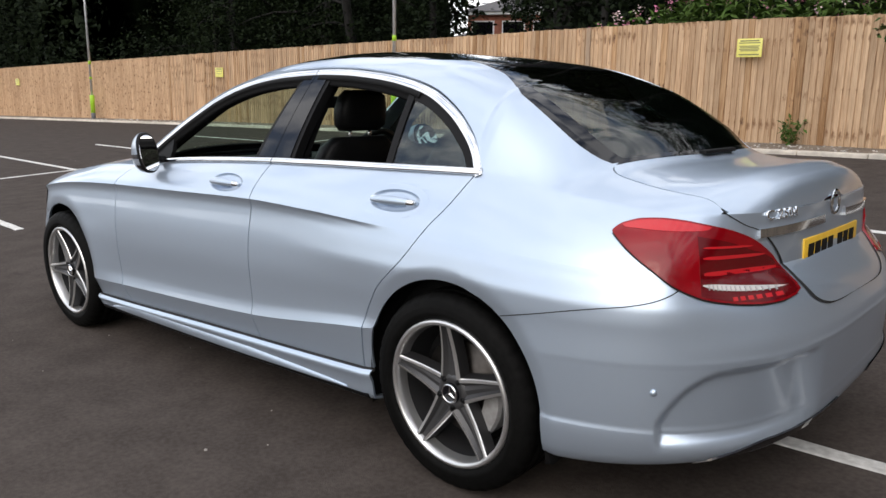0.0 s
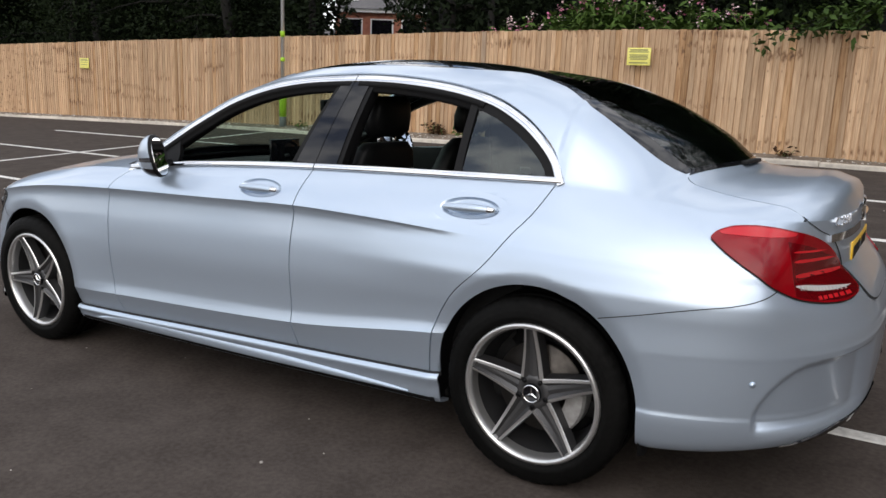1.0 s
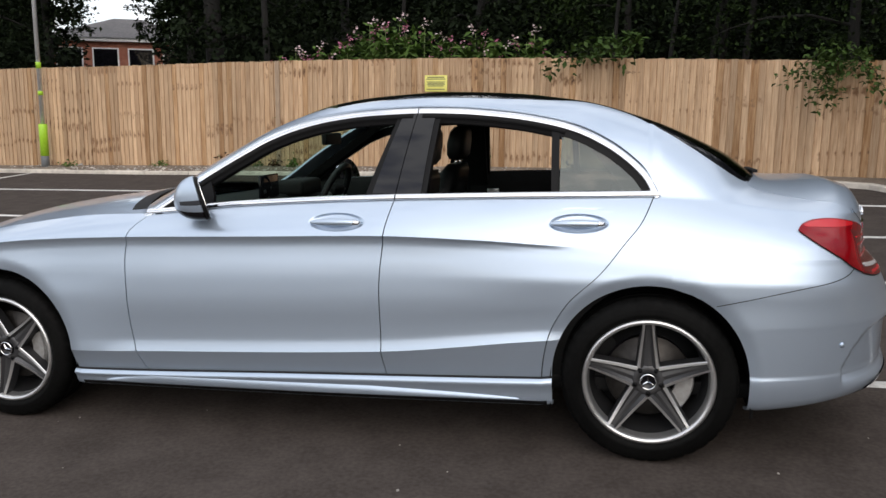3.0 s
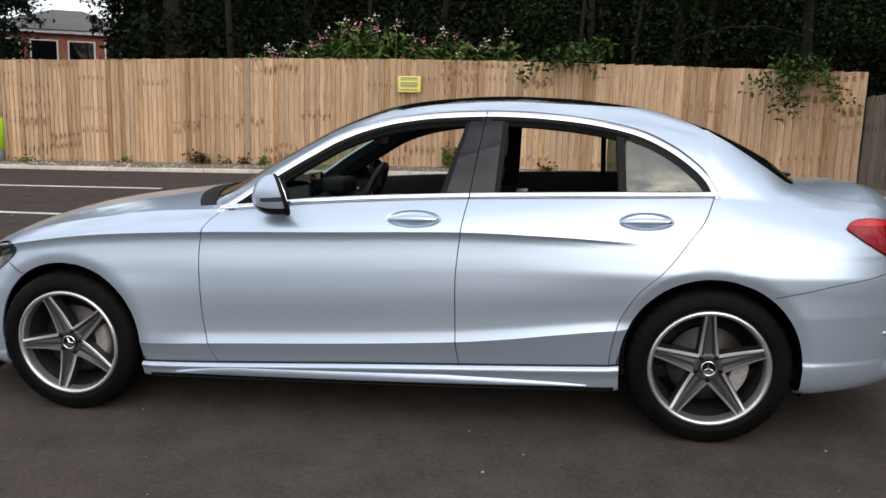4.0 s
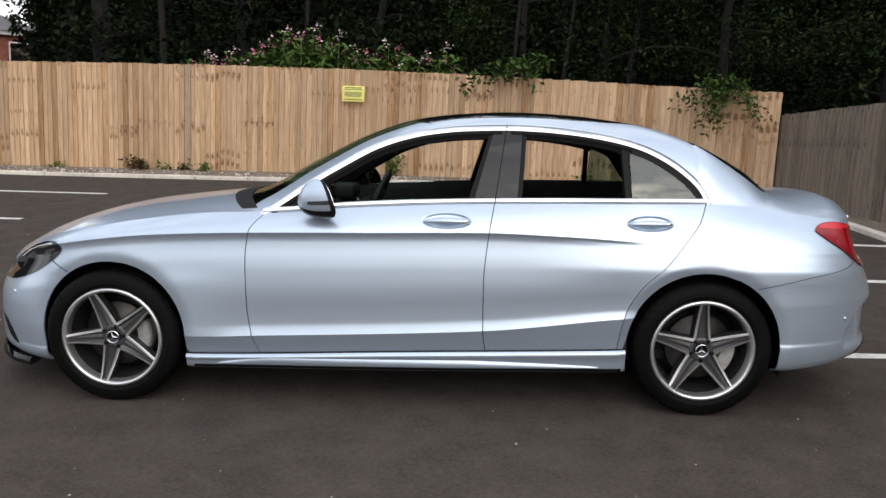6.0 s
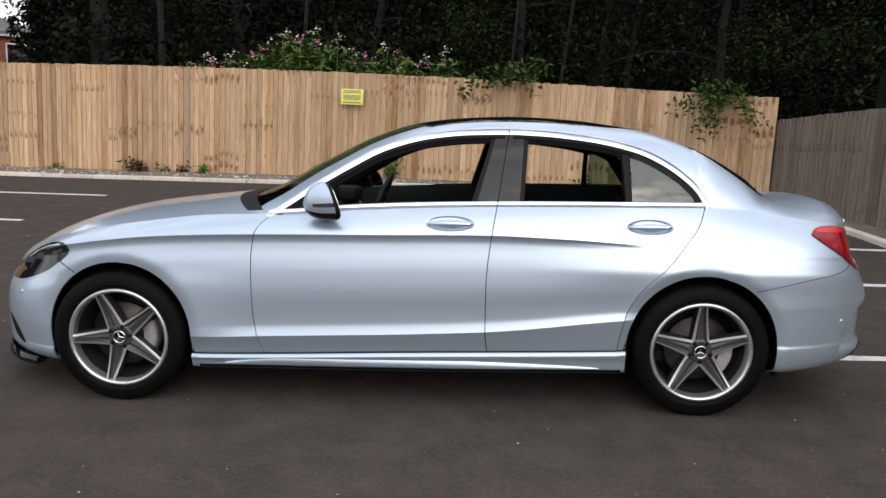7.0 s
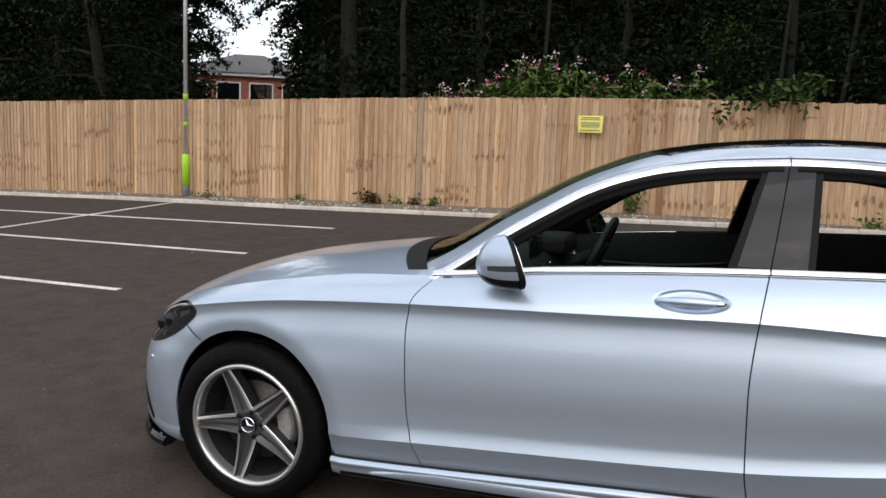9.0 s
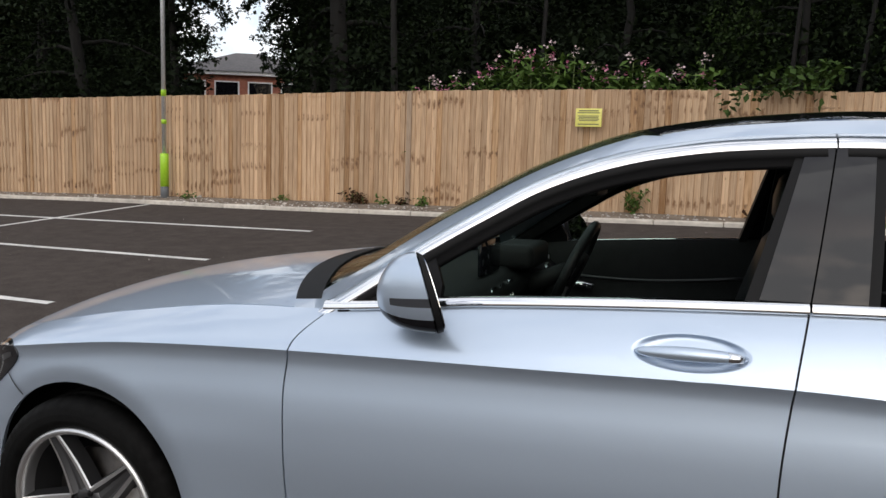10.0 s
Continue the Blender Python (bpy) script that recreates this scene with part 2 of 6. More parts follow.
# near black: the wood's shade is put into the trunks' colour
SHADE_BARK = textured(material("shade_bark", (0.08, 0.07, 0.055), 0.95), 14, (0.003, 0.0027, 0.0022), (0.009, 0.008, 0.0065), stretch=(1, 1, 0.2), bump=0.8)
STEM = material("green_stem", (0.12, 0.16, 0.05), 0.6)


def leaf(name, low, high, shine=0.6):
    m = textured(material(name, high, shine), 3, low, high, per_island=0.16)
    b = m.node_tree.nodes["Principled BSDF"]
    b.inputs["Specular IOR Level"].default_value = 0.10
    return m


# tree leaf colours with the wood's shade mixed in
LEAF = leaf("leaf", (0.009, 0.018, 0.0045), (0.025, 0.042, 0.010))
LEAF_SHADE = leaf("shade_leaf", (0.0055, 0.010, 0.0035), (0.0125, 0.0215, 0.006))
# near black: stands in for leaves that the canopy shades
LEAF_DEEP_SHADE = leaf("deep_shade_leaf", (0.004, 0.0075, 0.003), (0.009, 0.015, 0.005), 0.8)
LEAF_BRIGHT = leaf("bright_leaf", (0.048, 0.092, 0.018), (0.095, 0.155, 0.037))
LEAF_MID = leaf("mid_leaf", (0.026, 0.050, 0.011), (0.055, 0.092, 0.022))
DEADLEAF = leaf("dead_leaf", (0.030, 0.015, 0.008), (0.085, 0.042, 0.02))
PINK = textured(material("pink_petal", (0.5, 0.15, 0.26), 0.6), 9, (0.42, 0.10, 0.20), (0.62, 0.28, 0.38), per_island=0.2)
PALEPINK = textured(material("pale_petal", (0.65, 0.45, 0.48), 0.6), 9, (0.55, 0.34, 0.40), (0.72, 0.60, 0.58), per_island=0.2)
BRICK = textured(material("red_brick", (0.32, 0.11, 0.07), 0.9), 5, (0.26, 0.085, 0.055), (0.40, 0.16, 0.10))
WHITEPAINT = textured(material("white_paint", (0.8, 0.8, 0.8), 0.5), 6, (0.72, 0.72, 0.72), (0.82, 0.82, 0.82))
SLATE = textured(material("slate", (0.09, 0.085, 0.085), 0.7), 6, (0.07, 0.066, 0.066), (0.12, 0.11, 0.11))

import functools

# ---- small tools for meshes ----
def mesh_of(name, verts, faces, smooth=True):
    me = bpy.data.meshes.new(name)
    me.from_pydata([tuple(v) for v in verts], [], faces)
    me.update()
    if smooth:
        me.polygons.foreach_set("use_smooth", [True] * len(me.polygons))
    return me


def shell(name, verts, faces, depth, smooth=True):
    """A sheet with thickness: outer skin, inner skin and rims, each with its own points, so that edges stay crisp."""
    vs = [Vector(v) for v in verts]
    nor = [Vector((0, 0, 0)) for _ in vs]
    edges = {}
    for f in faces:
        n = Vector((0, 0, 0))
        for a, b in zip(f, f[1:] + f[:1]):
            n += vs[a].cross(vs[b])
            edges[min(a, b), max(a, b)] = edges.get((min(a, b), max(a, b)), 0) + 1
        for a in f:
            nor[a] += n
    inner = [v - n.normalized() * depth for v, n in zip(vs, nor)]
    out_v, out_f = vs + inner, [list(f) for f in faces] + [[i + len(vs) for i in f[::-1]] for f in faces]
    for f in faces:
        for a, b in zip(f, f[1:] + f[:1]):
            if edges[min(a, b), max(a, b)] == 1:
                k = len(out_v)
                out_v += [vs[a], vs[b], inner[b], inner[a]]
                out_f.append([k + 1, k, k + 3, k + 2])
    me = mesh_of(name, out_v, out_f, smooth)
    me["outer"] = len(vs)
    return me


def join_normals(objects):
    """Lets the shading run on smoothly where panels meet edge to edge."""
    seen = {}
    for ob in objects:
        for v in list(ob.data.vertices)[:ob.data["outer"]]:
            seen.setdefault(tuple(round(c, 3) for c in v.co), []).append((ob.name, v.index, v.normal.copy()))
    sets = {ob.name: [(0, 0, 0)] * len(ob.data.vertices) for ob in objects}
    for hits in seen.values():
        if len({h[0] for h in hits}) > 1:
            n = sum((h[2] for h in hits), Vector((0, 0, 0))).normalized()
            for name, i, _ in hits:
                sets[name][i] = tuple(n)
    for ob in objects:
        ob.data.normals_split_custom_set_from_vertices(sets[ob.name])


def islands(verts, faces):
    """Splits a mesh into its connected pieces, the largest last."""
    root = list(range(len(verts)))

    def top(a):
        while root[a] != a:
            root[a] = root[root[a]]
            a = root[a]
        return a
    for f in faces:
        for b in f[1:]:
            root[top(f[0])] = top(b)
    groups = {}
    for f in faces:
        groups.setdefault(top(f[0]), []).append(f)
    out = []
    for fs in sorted(groups.values(), key=len):
        used = sorted({a for f in fs for a in f})
        index = {a: i for i, a in enumerate(used)}
        out.append(([verts[a] for a in used], [[index[a] for a in f] for f in fs]))
    return out


def part(name, bm, mat, parent=None, label="", smooth=True):
    """Links a bmesh or a mesh as one object, under a thing or a part."""
    if isinstance(bm, bmesh.types.BMesh):
        bmesh.ops.recalc_face_normals(bm, faces=bm.faces)
        me = bpy.data.meshes.new(name)
        bm.to_mesh(me)
        bm.free()
        if smooth:
            me.polygons.foreach_set("use_smooth", [True] * len(me.polygons))
    else:
        me = bm
    for m in mat if isinstance(mat, (list, tuple)) else (mat,):
        me.materials.append(m)
    ob = new(name, me)
    if parent:
        ob.parent = parent
    if label:
        tagged(ob, label)
    return ob


def thing(name, label, category, group="", at=None):
    ob = new(name)
    ob.empty_display_size = 0.2
    ob.matrix_world = at or Matrix()
    return tagged(ob, label, category, group)


def spl(*pts):
    """A smooth curve without overshoot through points (x, y)."""
    xs, ys = np.array([p[0] for p in pts], float), np.array([p[1] for p in pts], float)
    h = np.diff(xs)
    d = np.diff(ys) / h
    m = np.zeros(len(xs))
    if len(xs) > 2:
        for i in range(1, len(xs) - 1):
            if d[i - 1] * d[i] > 0:
                w1, w2 = 2 * h[i] + h[i - 1], h[i] + 2 * h[i - 1]
                m[i] = (w1 + w2) / (w1 / d[i - 1] + w2 / d[i])
    m[0], m[-1] = d[0], d[-1]

    def f(x):
        x = min(max(x, xs[0]), xs[-1])
        i = min(int(np.searchsorted(xs, x, side="right")) - 1, len(xs) - 2)
        t = (x - xs[i]) / h[i]
        return ((1 + 2 * t) * (1 - t) ** 2 * ys[i] + t * (1 - t) ** 2 * h[i] * m[i] + t * t * (3 - 2 * t) * ys[i + 1] + t * t * (t - 1) * h[i] * m[i + 1])
    return f


def box(bm, x0, x1, y0, y1, z0, z1, bevel=0.0, seg=2):
    r = bmesh.ops.create_cube(bm, size=1, matrix=Matrix.Translation(((x0 + x1) / 2, (y0 + y1) / 2, (z0 + z1) / 2)) @ Matrix.Diagonal((x1 - x0, y1 - y0, z1 - z0, 1)))
    if bevel:
        es = list({e for v in r["verts"] for e in v.link_edges})
        bmesh.ops.bevel(bm, geom=es, offset=bevel, segments=seg, affect="EDGES", profile=0.6)
    return bm


def revolve(profile, n=64, y0=0.0, closed=False):
    """A mesh turned round the y axis from a profile of (radius, y)."""
    verts, faces = [], []
    k = len(profile)
    for i in range(n):
        a = 2 * math.pi * i / n
        verts += [(r * math.cos(a), y + y0, r * math.sin(a)) for r, y in profile]
    for i in range(n):
        j = (i + 1) % n
        for c in range(k if closed else k - 1):
            d = (c + 1) % k
            faces.append((i * k + c, i * k + d, j * k + d, j * k + c))
    return verts, faces


def tube(path, radius, sides=8, flat=1.0, cap=True):
    """A bmesh tube along a line of points."""
    bm = bmesh.new()
    pts = [Vector(p) for p in path]
    rings = []
    for i, p in enumerate(pts):
        t = (pts[min(i + 1, len(pts) - 1)] - pts[max(i - 1, 0)]).normalized()
        a = t.cross(Vector((0, 0, 1)) if abs(t.z) < 0.9 else Vector((1, 0, 0))).normalized()
        b = t.cross(a)
        r = radius(i / (len(pts) - 1)) if callable(radius) else radius
        rings.append([bm.verts.new(p + (a * math.cos(w) + b * math.sin(w) * flat) * r) for w in (2 * math.pi * k / sides for k in range(sides))])
    for r0, r1 in zip(rings, rings[1:]):
        for k in range(sides):
            bm.faces.new((r0[k], r0[(k + 1) % sides], r1[(k + 1) % sides], r1[k]))
    if cap:
        bm.faces.new(rings[0])
        bm.faces.new(rings[-1][::-1])
    return bm


# ---- the car: its shape as smooth curves; x to the tail, y from the middle, z up ----
HW = 0.902                                   # half the greatest width
AXLE, HUB_Z, ARCH_R, ARCH_Z = 1.42, 0.33, 0.362, 0.338
NX0, NA, NN = -1.35, 0.90, 2.4               # nose: a rounded corner in plan
TX0, TA, TN = 1.50, 0.885, 3.3              # tail
Z_BOTTOM = spl((-2.3, 0.19), (-1.85, 0.165), (-1.0, 0.175), (0, 0.182), (1.05, 0.20), (1.8, 0.215), (2.2, 0.25), (2.5, 0.27))
Z_SILL = spl((-2.3, 0.27), (-1.8, 0.25), (-1.02, 0.256), (0, 0.288), (1.05, 0.322), (1.8, 0.36), (2.5, 0.38))
Z_LOW = spl((-2.3, 0.38), (-1.7, 0.345), (-0.96, 0.350), (-0.72, 0.359), (0.37, 0.406), (1.04, 0.478), (1.7, 0.53), (2.5, 0.56))
Z_UP = spl((-2.25, 0.60), (-2.0, 0.70), (-1.7, 0.775), (-1.2, 0.838), (-0.74, 0.857), (-0.15, 0.867), (0.39, 0.876), (0.77, 0.864), (1.12, 0.842), (1.6, 0.82), (2.0, 0.80), (2.5, 0.79))
Z_TOP = spl((-2.25, 0.665), (-2.05, 0.735), (-1.75, 0.818), (-1.3, 0.898), (-0.95, 0.938), (-0.69, 0.948), (-0.53, 0.960), (-0.26, 0.985), (0.44, 1.014), (1.0, 1.022), (1.42, 1.024), (1.7, 0.998), (1.95, 0.968), (2.2, 0.950), (2.4, 0.945))
I_TOP = spl((-2.25, 0.045), (-2.0, 0.07), (-1.7, 0.10), (-1.3, 0.12), (-0.9, 0.115), (-0.69, 0.102), (0.44, 0.104), (1.0, 0.12), (1.42, 0.148), (1.7, 0.165), (2.0, 0.155), (2.2, 0.132), (2.34, 0.122), (2.4, 0.12))
CREASE = spl((-2.25, 0.0), (-2.0, 0.2), (-1.5, 0.7), (-0.9, 1.0), (0.5, 1.0), (0.85, 0.75), (1.2, 0.0), (2.5, 0.0))      # how sharp the shoulder line is
LOWC = spl((-2.25, 0.0), (-1.3, 0.0), (-1.0, 0.35), (-0.7, 1.0), (1.0, 1.0), (1.2, 0.3), (1.5, 0.0), (2.5, 0.0))         # and the one over the sill
SKIRT = spl((-2.25, 0.0), (-1.2, 0.4), (-1.0, 1.0), (1.0, 1.0), (1.3, 0.4), (2.5, 0.0))
HAUNCH = spl((-2.25, 0.0), (0.5, 0.0), (1.4, 1.0), (2.0, 0.6), (2.5, 0.0))
DOOR_F = spl((0.15, -0.66), (0.276, -0.703), (0.356, -0.730), (0.49, -0.751), (0.736, -0.755), (0.869, -0.735), (0.948, -0.668), (1.0, -0.60))
DOOR_B = spl((0.15, 0.405), (0.305, 0.389), (0.409, 0.377), (0.625, 0.376), (0.874, 0.398), (1.034, 0.428))
DOOR_R = spl((0.15, 1.01), (0.337, 1.019), (0.478, 1.042), (0.613, 1.111), (0.746, 1.242), (0.86, 1.330), (0.928, 1.385), (1.03, 1.434))


def section(x):
    """The side's profile at a place along the car: pieces of (z, inset), each smooth, which meet in creases."""
    zb, zs, zl, zu, zt, it = Z_BOTTOM(x), Z_SILL(x), Z_LOW(x), Z_UP(x), Z_TOP(x), I_TOP(x)
    c, lo, sk, ha = CREASE(x), LOWC(x), SKIRT(x), HAUNCH(x)
    end = max(0.0, abs(x) - 1.7)
    tail = min(1.0, max(0.0, (x - 2.10) / 0.24))
    tail = 0.080 * tail * tail * (3 - 2 * tail)               # the boot lid stands back over the bumper
    d = zu - zl
    mid = lambda f: zl + d * f
    low = [(zb, 0.085 + 0.06 * end), (zb + 0.012, 0.034 + 0.016 * (1 - sk) + 0.04 * end), (zb + 0.032, 0.026), (zb + (zs - zb) * 0.62, 0.022 * sk + 0.010 * (1 - sk)), (zs - 0.014, 0.009 * sk + 0.008 * (1 - sk)), (zs, 0.024 * sk + 0.006 * (1 - sk))]
    door = [(zs + 0.005, 0.037 * sk + 0.006 * (1 - sk)), ((zs + zl) / 2, 0.0225 * sk + 0.003 * (1 - sk)), (zl, 0.006 * lo + 0.001 * (1 - lo))]
    dc = c * (1 - ha)
    side = [(zl, 0.006 * lo + 0.001 * (1 - lo)), (mid(0.06), 0.0125 * lo), (mid(0.11), 0.0152 * lo + 0.03 * tail), (mid(0.22), 0.0128 * lo + 0.08 * tail), (mid(0.36), 0.0068 * lo - 0.001 * ha + 0.22 * tail), (mid(0.48), 0.0045 * lo - 0.003 * ha + 0.35 * tail), (mid(0.62), 0.0055 * dc - 0.004 * ha + 0.004 * (1 - c) * (1 - ha) + 0.5 * tail),
            (mid(0.74), 0.0090 * dc + 0.003 * ha + 0.010 * (1 - c) * (1 - ha) + 0.65 * tail), (mid(0.85), 0.0145 * dc + 0.010 * ha + 0.018 * (1 - c) * (1 - ha) + 0.8 * tail), (mid(0.92), 0.0165 * dc + 0.016 * ha + 0.023 * (1 - c) * (1 - ha) + 0.9 * tail), (mid(0.965), 0.0130 * dc + 0.020 * ha + 0.024 * (1 - c) * (1 - ha) + 1.0 * tail),
            (zu, 0.005 * c + 0.024 * (1 - c) + 1.1 * tail)]
    i0 = 0.005 * c + 0.024 * (1 - c) + 1.1 * tail
    h = zt - zu
    top = [(zu, i0), (zu + h * 0.22, i0 + (it - i0) * 0.13), (zu + h * 0.55, i0 + (it - i0) * 0.43), (zu + h * 0.82, i0 + (it - i0) * 0.755), (zt, it)]
    return low, door, side, top


NOSE_Z = spl((0.14, -0.030), (0.30, -0.026), (0.45, -0.020), (0.55, 0.0), (0.62, 0.025), (0.75, 0.048), (0.85, 0.055))


def nose(x, z):
    """The nose leans back over a fuller bumper."""
    k = min(1.0, max(0.0, (-1.62 - x) / 0.5))
    return NOSE_Z(z) * k * k * (3 - 2 * k) if k else 0.0


ROWS_IN = (10, 16, 34, 14)                     # faces in each piece of the section


@functools.lru_cache(maxsize=None)
def profile(x):
    out = []
    for piece, n in zip(section(x), ROWS_IN):
        fz = spl(*[(i, p[0]) for i, p in enumerate(piece)])
        fi = spl(*[(i, p[1]) for i, p in enumerate(piece)])
        k = len(piece) - 1
        out += [(fz(k * j / n), fi(k * j / n)) for j in range(n + 1)]
    out = [(z, i + nose(x, z)) for z, i in out]
    return out                               # creases are held twice, and stay sharp


def plan(x):
    """The half width at x and the outward normal in plan."""
    if x < NX0:
        s = min(1.0, (NX0 - x) / NA)
        y = HW * (1 - s ** NN) ** (1 / NN)
        nx, ny = -(s ** (NN - 1)) / NA, (y / HW) ** (NN - 1) / HW
    elif x > TX0:
        s = min(1.0, (x - TX0) / TA)
        y = HW * (1 - s ** TN) ** (1 / TN)
        nx, ny = (s ** (TN - 1)) / TA, (y / HW) ** (TN - 1) / HW
    else:
        return HW, 0.0, 1.0
    q = math.hypot(nx, ny) or 1
    return y, nx / q, ny / q


def skin(x, z=None, row=None, out=0.0):
    """A point of the near side's skin (y negative)."""
    y, nx, ny = plan(x)
    pr = profile(x)
    if row is not None:
        z, i = pr[row]
    else:
        zs = [p[0] for p in pr]
        i = float(np.interp(z, zs, [p[1] for p in pr]))
    i -= out
    return Vector((x - nx * i, -(max(y - ny * i, 0.0)), z))


def stations():
    """Columns along the side, as functions of the height: the door edges follow their own lines."""
    cols = []
    for k in range(40):
        w = math.pi / 2 * (1 - k / 40)
        x = NX0 - NA * math.sin(w) ** (2 / NN)
        cols.append((lambda z, x=x: x, 0))
    def span(f0, f1, n, panel):
        for k in range(n):
            cols.append((lambda z, f0=f0, f1=f1, t=k / n: f0(z) * (1 - t) + f1(z) * t, panel))
    gap = 0.0022
    span(lambda z: NX0, lambda z: DOOR_F(z) - gap, 26, 0)
    span(lambda z: DOOR_F(z) - gap, lambda z: DOOR_F(z) + gap, 1, 9)
    span(lambda z: DOOR_F(z) + gap, lambda z: DOOR_B(z) - gap, 72, 1)
    span(lambda z: DOOR_B(z) - gap, lambda z: DOOR_B(z) + gap, 1, 9)
    span(lambda z: DOOR_B(z) + gap, lambda z: DOOR_R(z) - gap, 76, 2)
    span(lambda z: DOOR_R(z) - gap, lambda z: DOOR_R(z) + gap, 1, 9)
    span(lambda z: DOOR_R(z) + gap, lambda z: TX0, 26, 3)
    for k in range(111):
        w = math.pi / 2 * k / 110
        x = TX0 + TA * math.sin(w) ** (2 / TN)
        cols.append((lambda z, x=x: x, 3))
    return cols


FOLD_Z = spl((2.105, 0.36), (2.113, 0.39), (2.13, 0.43), (2.155, 0.47), (2.185, 0.505), (2.22, 0.53), (2.26, 0.542), (2.39, 0.548))


TABLE_X = np.linspace(-2.26, 2.39, 620)
TABLE = np.array([profile(x) for x in TABLE_X])


def profile_row(x, r):
    """A point of the section, read between finely spaced ones."""
    q = min(max((x - TABLE_X[0]) / (TABLE_X[1] - TABLE_X[0]), 0), len(TABLE_X) - 1.001)
    k = int(q)
    z, i = TABLE[k, r] * (1 - (q - k)) + TABLE[k + 1, r] * (q - k)
    return float(z), float(i)


# the glasshouse: the upper line of the side windows, and the surface that the side glass lies in
DLO_Z = spl((-0.70, 0.942), (-0.60, 1.005), (-0.455, 1.104), (-0.30, 1.197), (-0.17, 1.268), (-0.03, 1.318), (0.09, 1.345), (0.28, 1.366), (0.49, 1.372), (0.65, 1.367), (0.77, 1.357), (0.90, 1.341), (1.03, 1.316), (1.135, 1.286), (1.255, 1.228), (1.345, 1.164), (1.414, 1.094), (1.452, 1.024))
BELT_Y = spl((-0.72, 0.802), (0.44, 0.800), (1.0, 0.785), (1.47, 0.751))


def smooth(q):
    q = min(1.0, max(0.0, q))
    return q * q * (3 - 2 * q)


def cabin_y(x, z):
    """Half width of the side glass at a height."""
    h = z - Z_TOP(x)
    return BELT_Y(x) - 0.42 * h - 0.45 * h * h


def edge(x):
    """The line on which the top surface ends: wing, window line, wing again."""
    if -0.70 < x < 1.452:
        k = smooth((1.452 - x) / 0.07)
        z = DLO_Z(x) + 0.012 * k
        return Vector((x, cabin_y(x, z) + 0.004 * k, z))
    y, nx, ny = plan(x)
    i = I_TOP(x) + nose(x, Z_TOP(x))
    return Vector((x - nx * i, max(y - ny * i, 0), Z_TOP(x)))


MID_Z = spl((-2.165, 0.665), (-2.12, 0.708), (-2.02, 0.779), (-1.86, 0.85), (-1.55, 0.932), (-1.15, 0.984), (-0.98, 1.003), (-0.88, 1.02), (-0.55, 1.188), (-0.25, 1.337), (-0.02, 1.412), (0.2, 1.442), (0.5, 1.456), (0.83, 1.443), (1.13, 1.4), (1.43, 1.313), (1.74, 1.172), (1.93, 1.054), (2.05, 1.049), (2.15, 1.051), (2.2, 1.037), (2.232, 1.027), (2.249, 1.005), (2.26, 0.977), (2.2655, 0.956))
FULL = spl((-2.2, 2.0), (-1.0, 2.3), (-0.6, 3.4), (-0.2, 5.0), (0.1, 5.4), (0.8, 4.4), (1.2, 3.2), (1.5, 3.4), (1.8, 4.0), (1.95, 2.9), (2.2, 3.2), (2.46, 3.4))
X_SEAM = next(x for x in (f(Z_TOP(1.46)) for f, kind in stations() if kind == 3) if x > 1.456)
# stations of the top: x at the edge, x on the middle line, and what the middle of the strip is
TOP = [(-2.245, -2.16, 26, "bonnet"), (-0.775, -1.0, 3, "cowl"), (-0.70, -0.90, 24, "windscreen"), (0.13, -0.02, 3, "header"), (0.19, 0.05, 24, "roof_glass"), (1.16, 1.08, 3, "rear_header"), (1.25, 1.17, 24, "rear_window"), (X_SEAM, 1.17 + (X_SEAM - 1.25) / 0.47 * 0.70, 24, "rear_window"), (1.72, 1.87, 1, "gap"), (1.726, 1.877, 24, "boot_lid"), (2.3848, 2.2652, 0, "")]
GLASS_T = {"windscreen": 0.84, "header": 0.80, "roof_glass": 0.80, "rear_header": 0.80, "rear_window": 0.80}
TS = [0, 0.1, 0.2, 0.3, 0.4, 0.5, 0.6, 0.7, 0.76, 0.766, 0.80, 0.84, 0.885, 0.92, 0.95, 0.975, 0.9935, 1.0]


PILLAR_N = spl((1.40, 7.7), (1.45, 7.7), (1.52, 7.2), (1.60, 6.3), (1.70, 5.0), (1.80, 4.1), (1.95, 3.2), (2.2, 3.2), (2.46, 3.4))


def top_point(xe, xc, t):
    e = edge(xe)
    x = xc + (e.x - xc) * t ** 2
    zc = MID_Z(xc)
    z = e.z + (zc - e.z) * (1 - abs(t) ** FULL(xc))
    w = smooth((xe - 0.95) / 0.25)
    if w:                                    # the rear pillar: a section that starts at the belt, whatever the window line cuts from it
        zb, yb = Z_TOP(xe), BELT_Y(xe) if xe < 1.452 else e.y
        n = PILLAR_N(xe)
        if xe < 1.42:
            n = math.log((zc - e.z) / (zc - zb)) / math.log(e.y / yb)
        q = abs(t) * e.y / yb if xe < 1.452 else abs(t)
        z2 = zb + (zc - zb) * (1 - q ** n)
        edge_gap = e.z - (zb + (zc - zb) * (1 - (e.y / yb if xe < 1.452 else 1.0) ** n))
        z += (z2 + edge_gap * abs(t) ** 6 - z) * w
    return Vector((x if abs(t) < 1 else e.x, e.y * t, z))


LID_T = spl((1.72, 0.722), (1.763, 0.768), (1.80, 0.782), (1.937, 0.809), (2.007, 0.830), (2.10, 0.852), (2.17, 0.873), (2.22, 0.912), (2.252, 0.955), (2.264, 0.980), (2.382, 0.985))      # half width of the boot lid, as a share


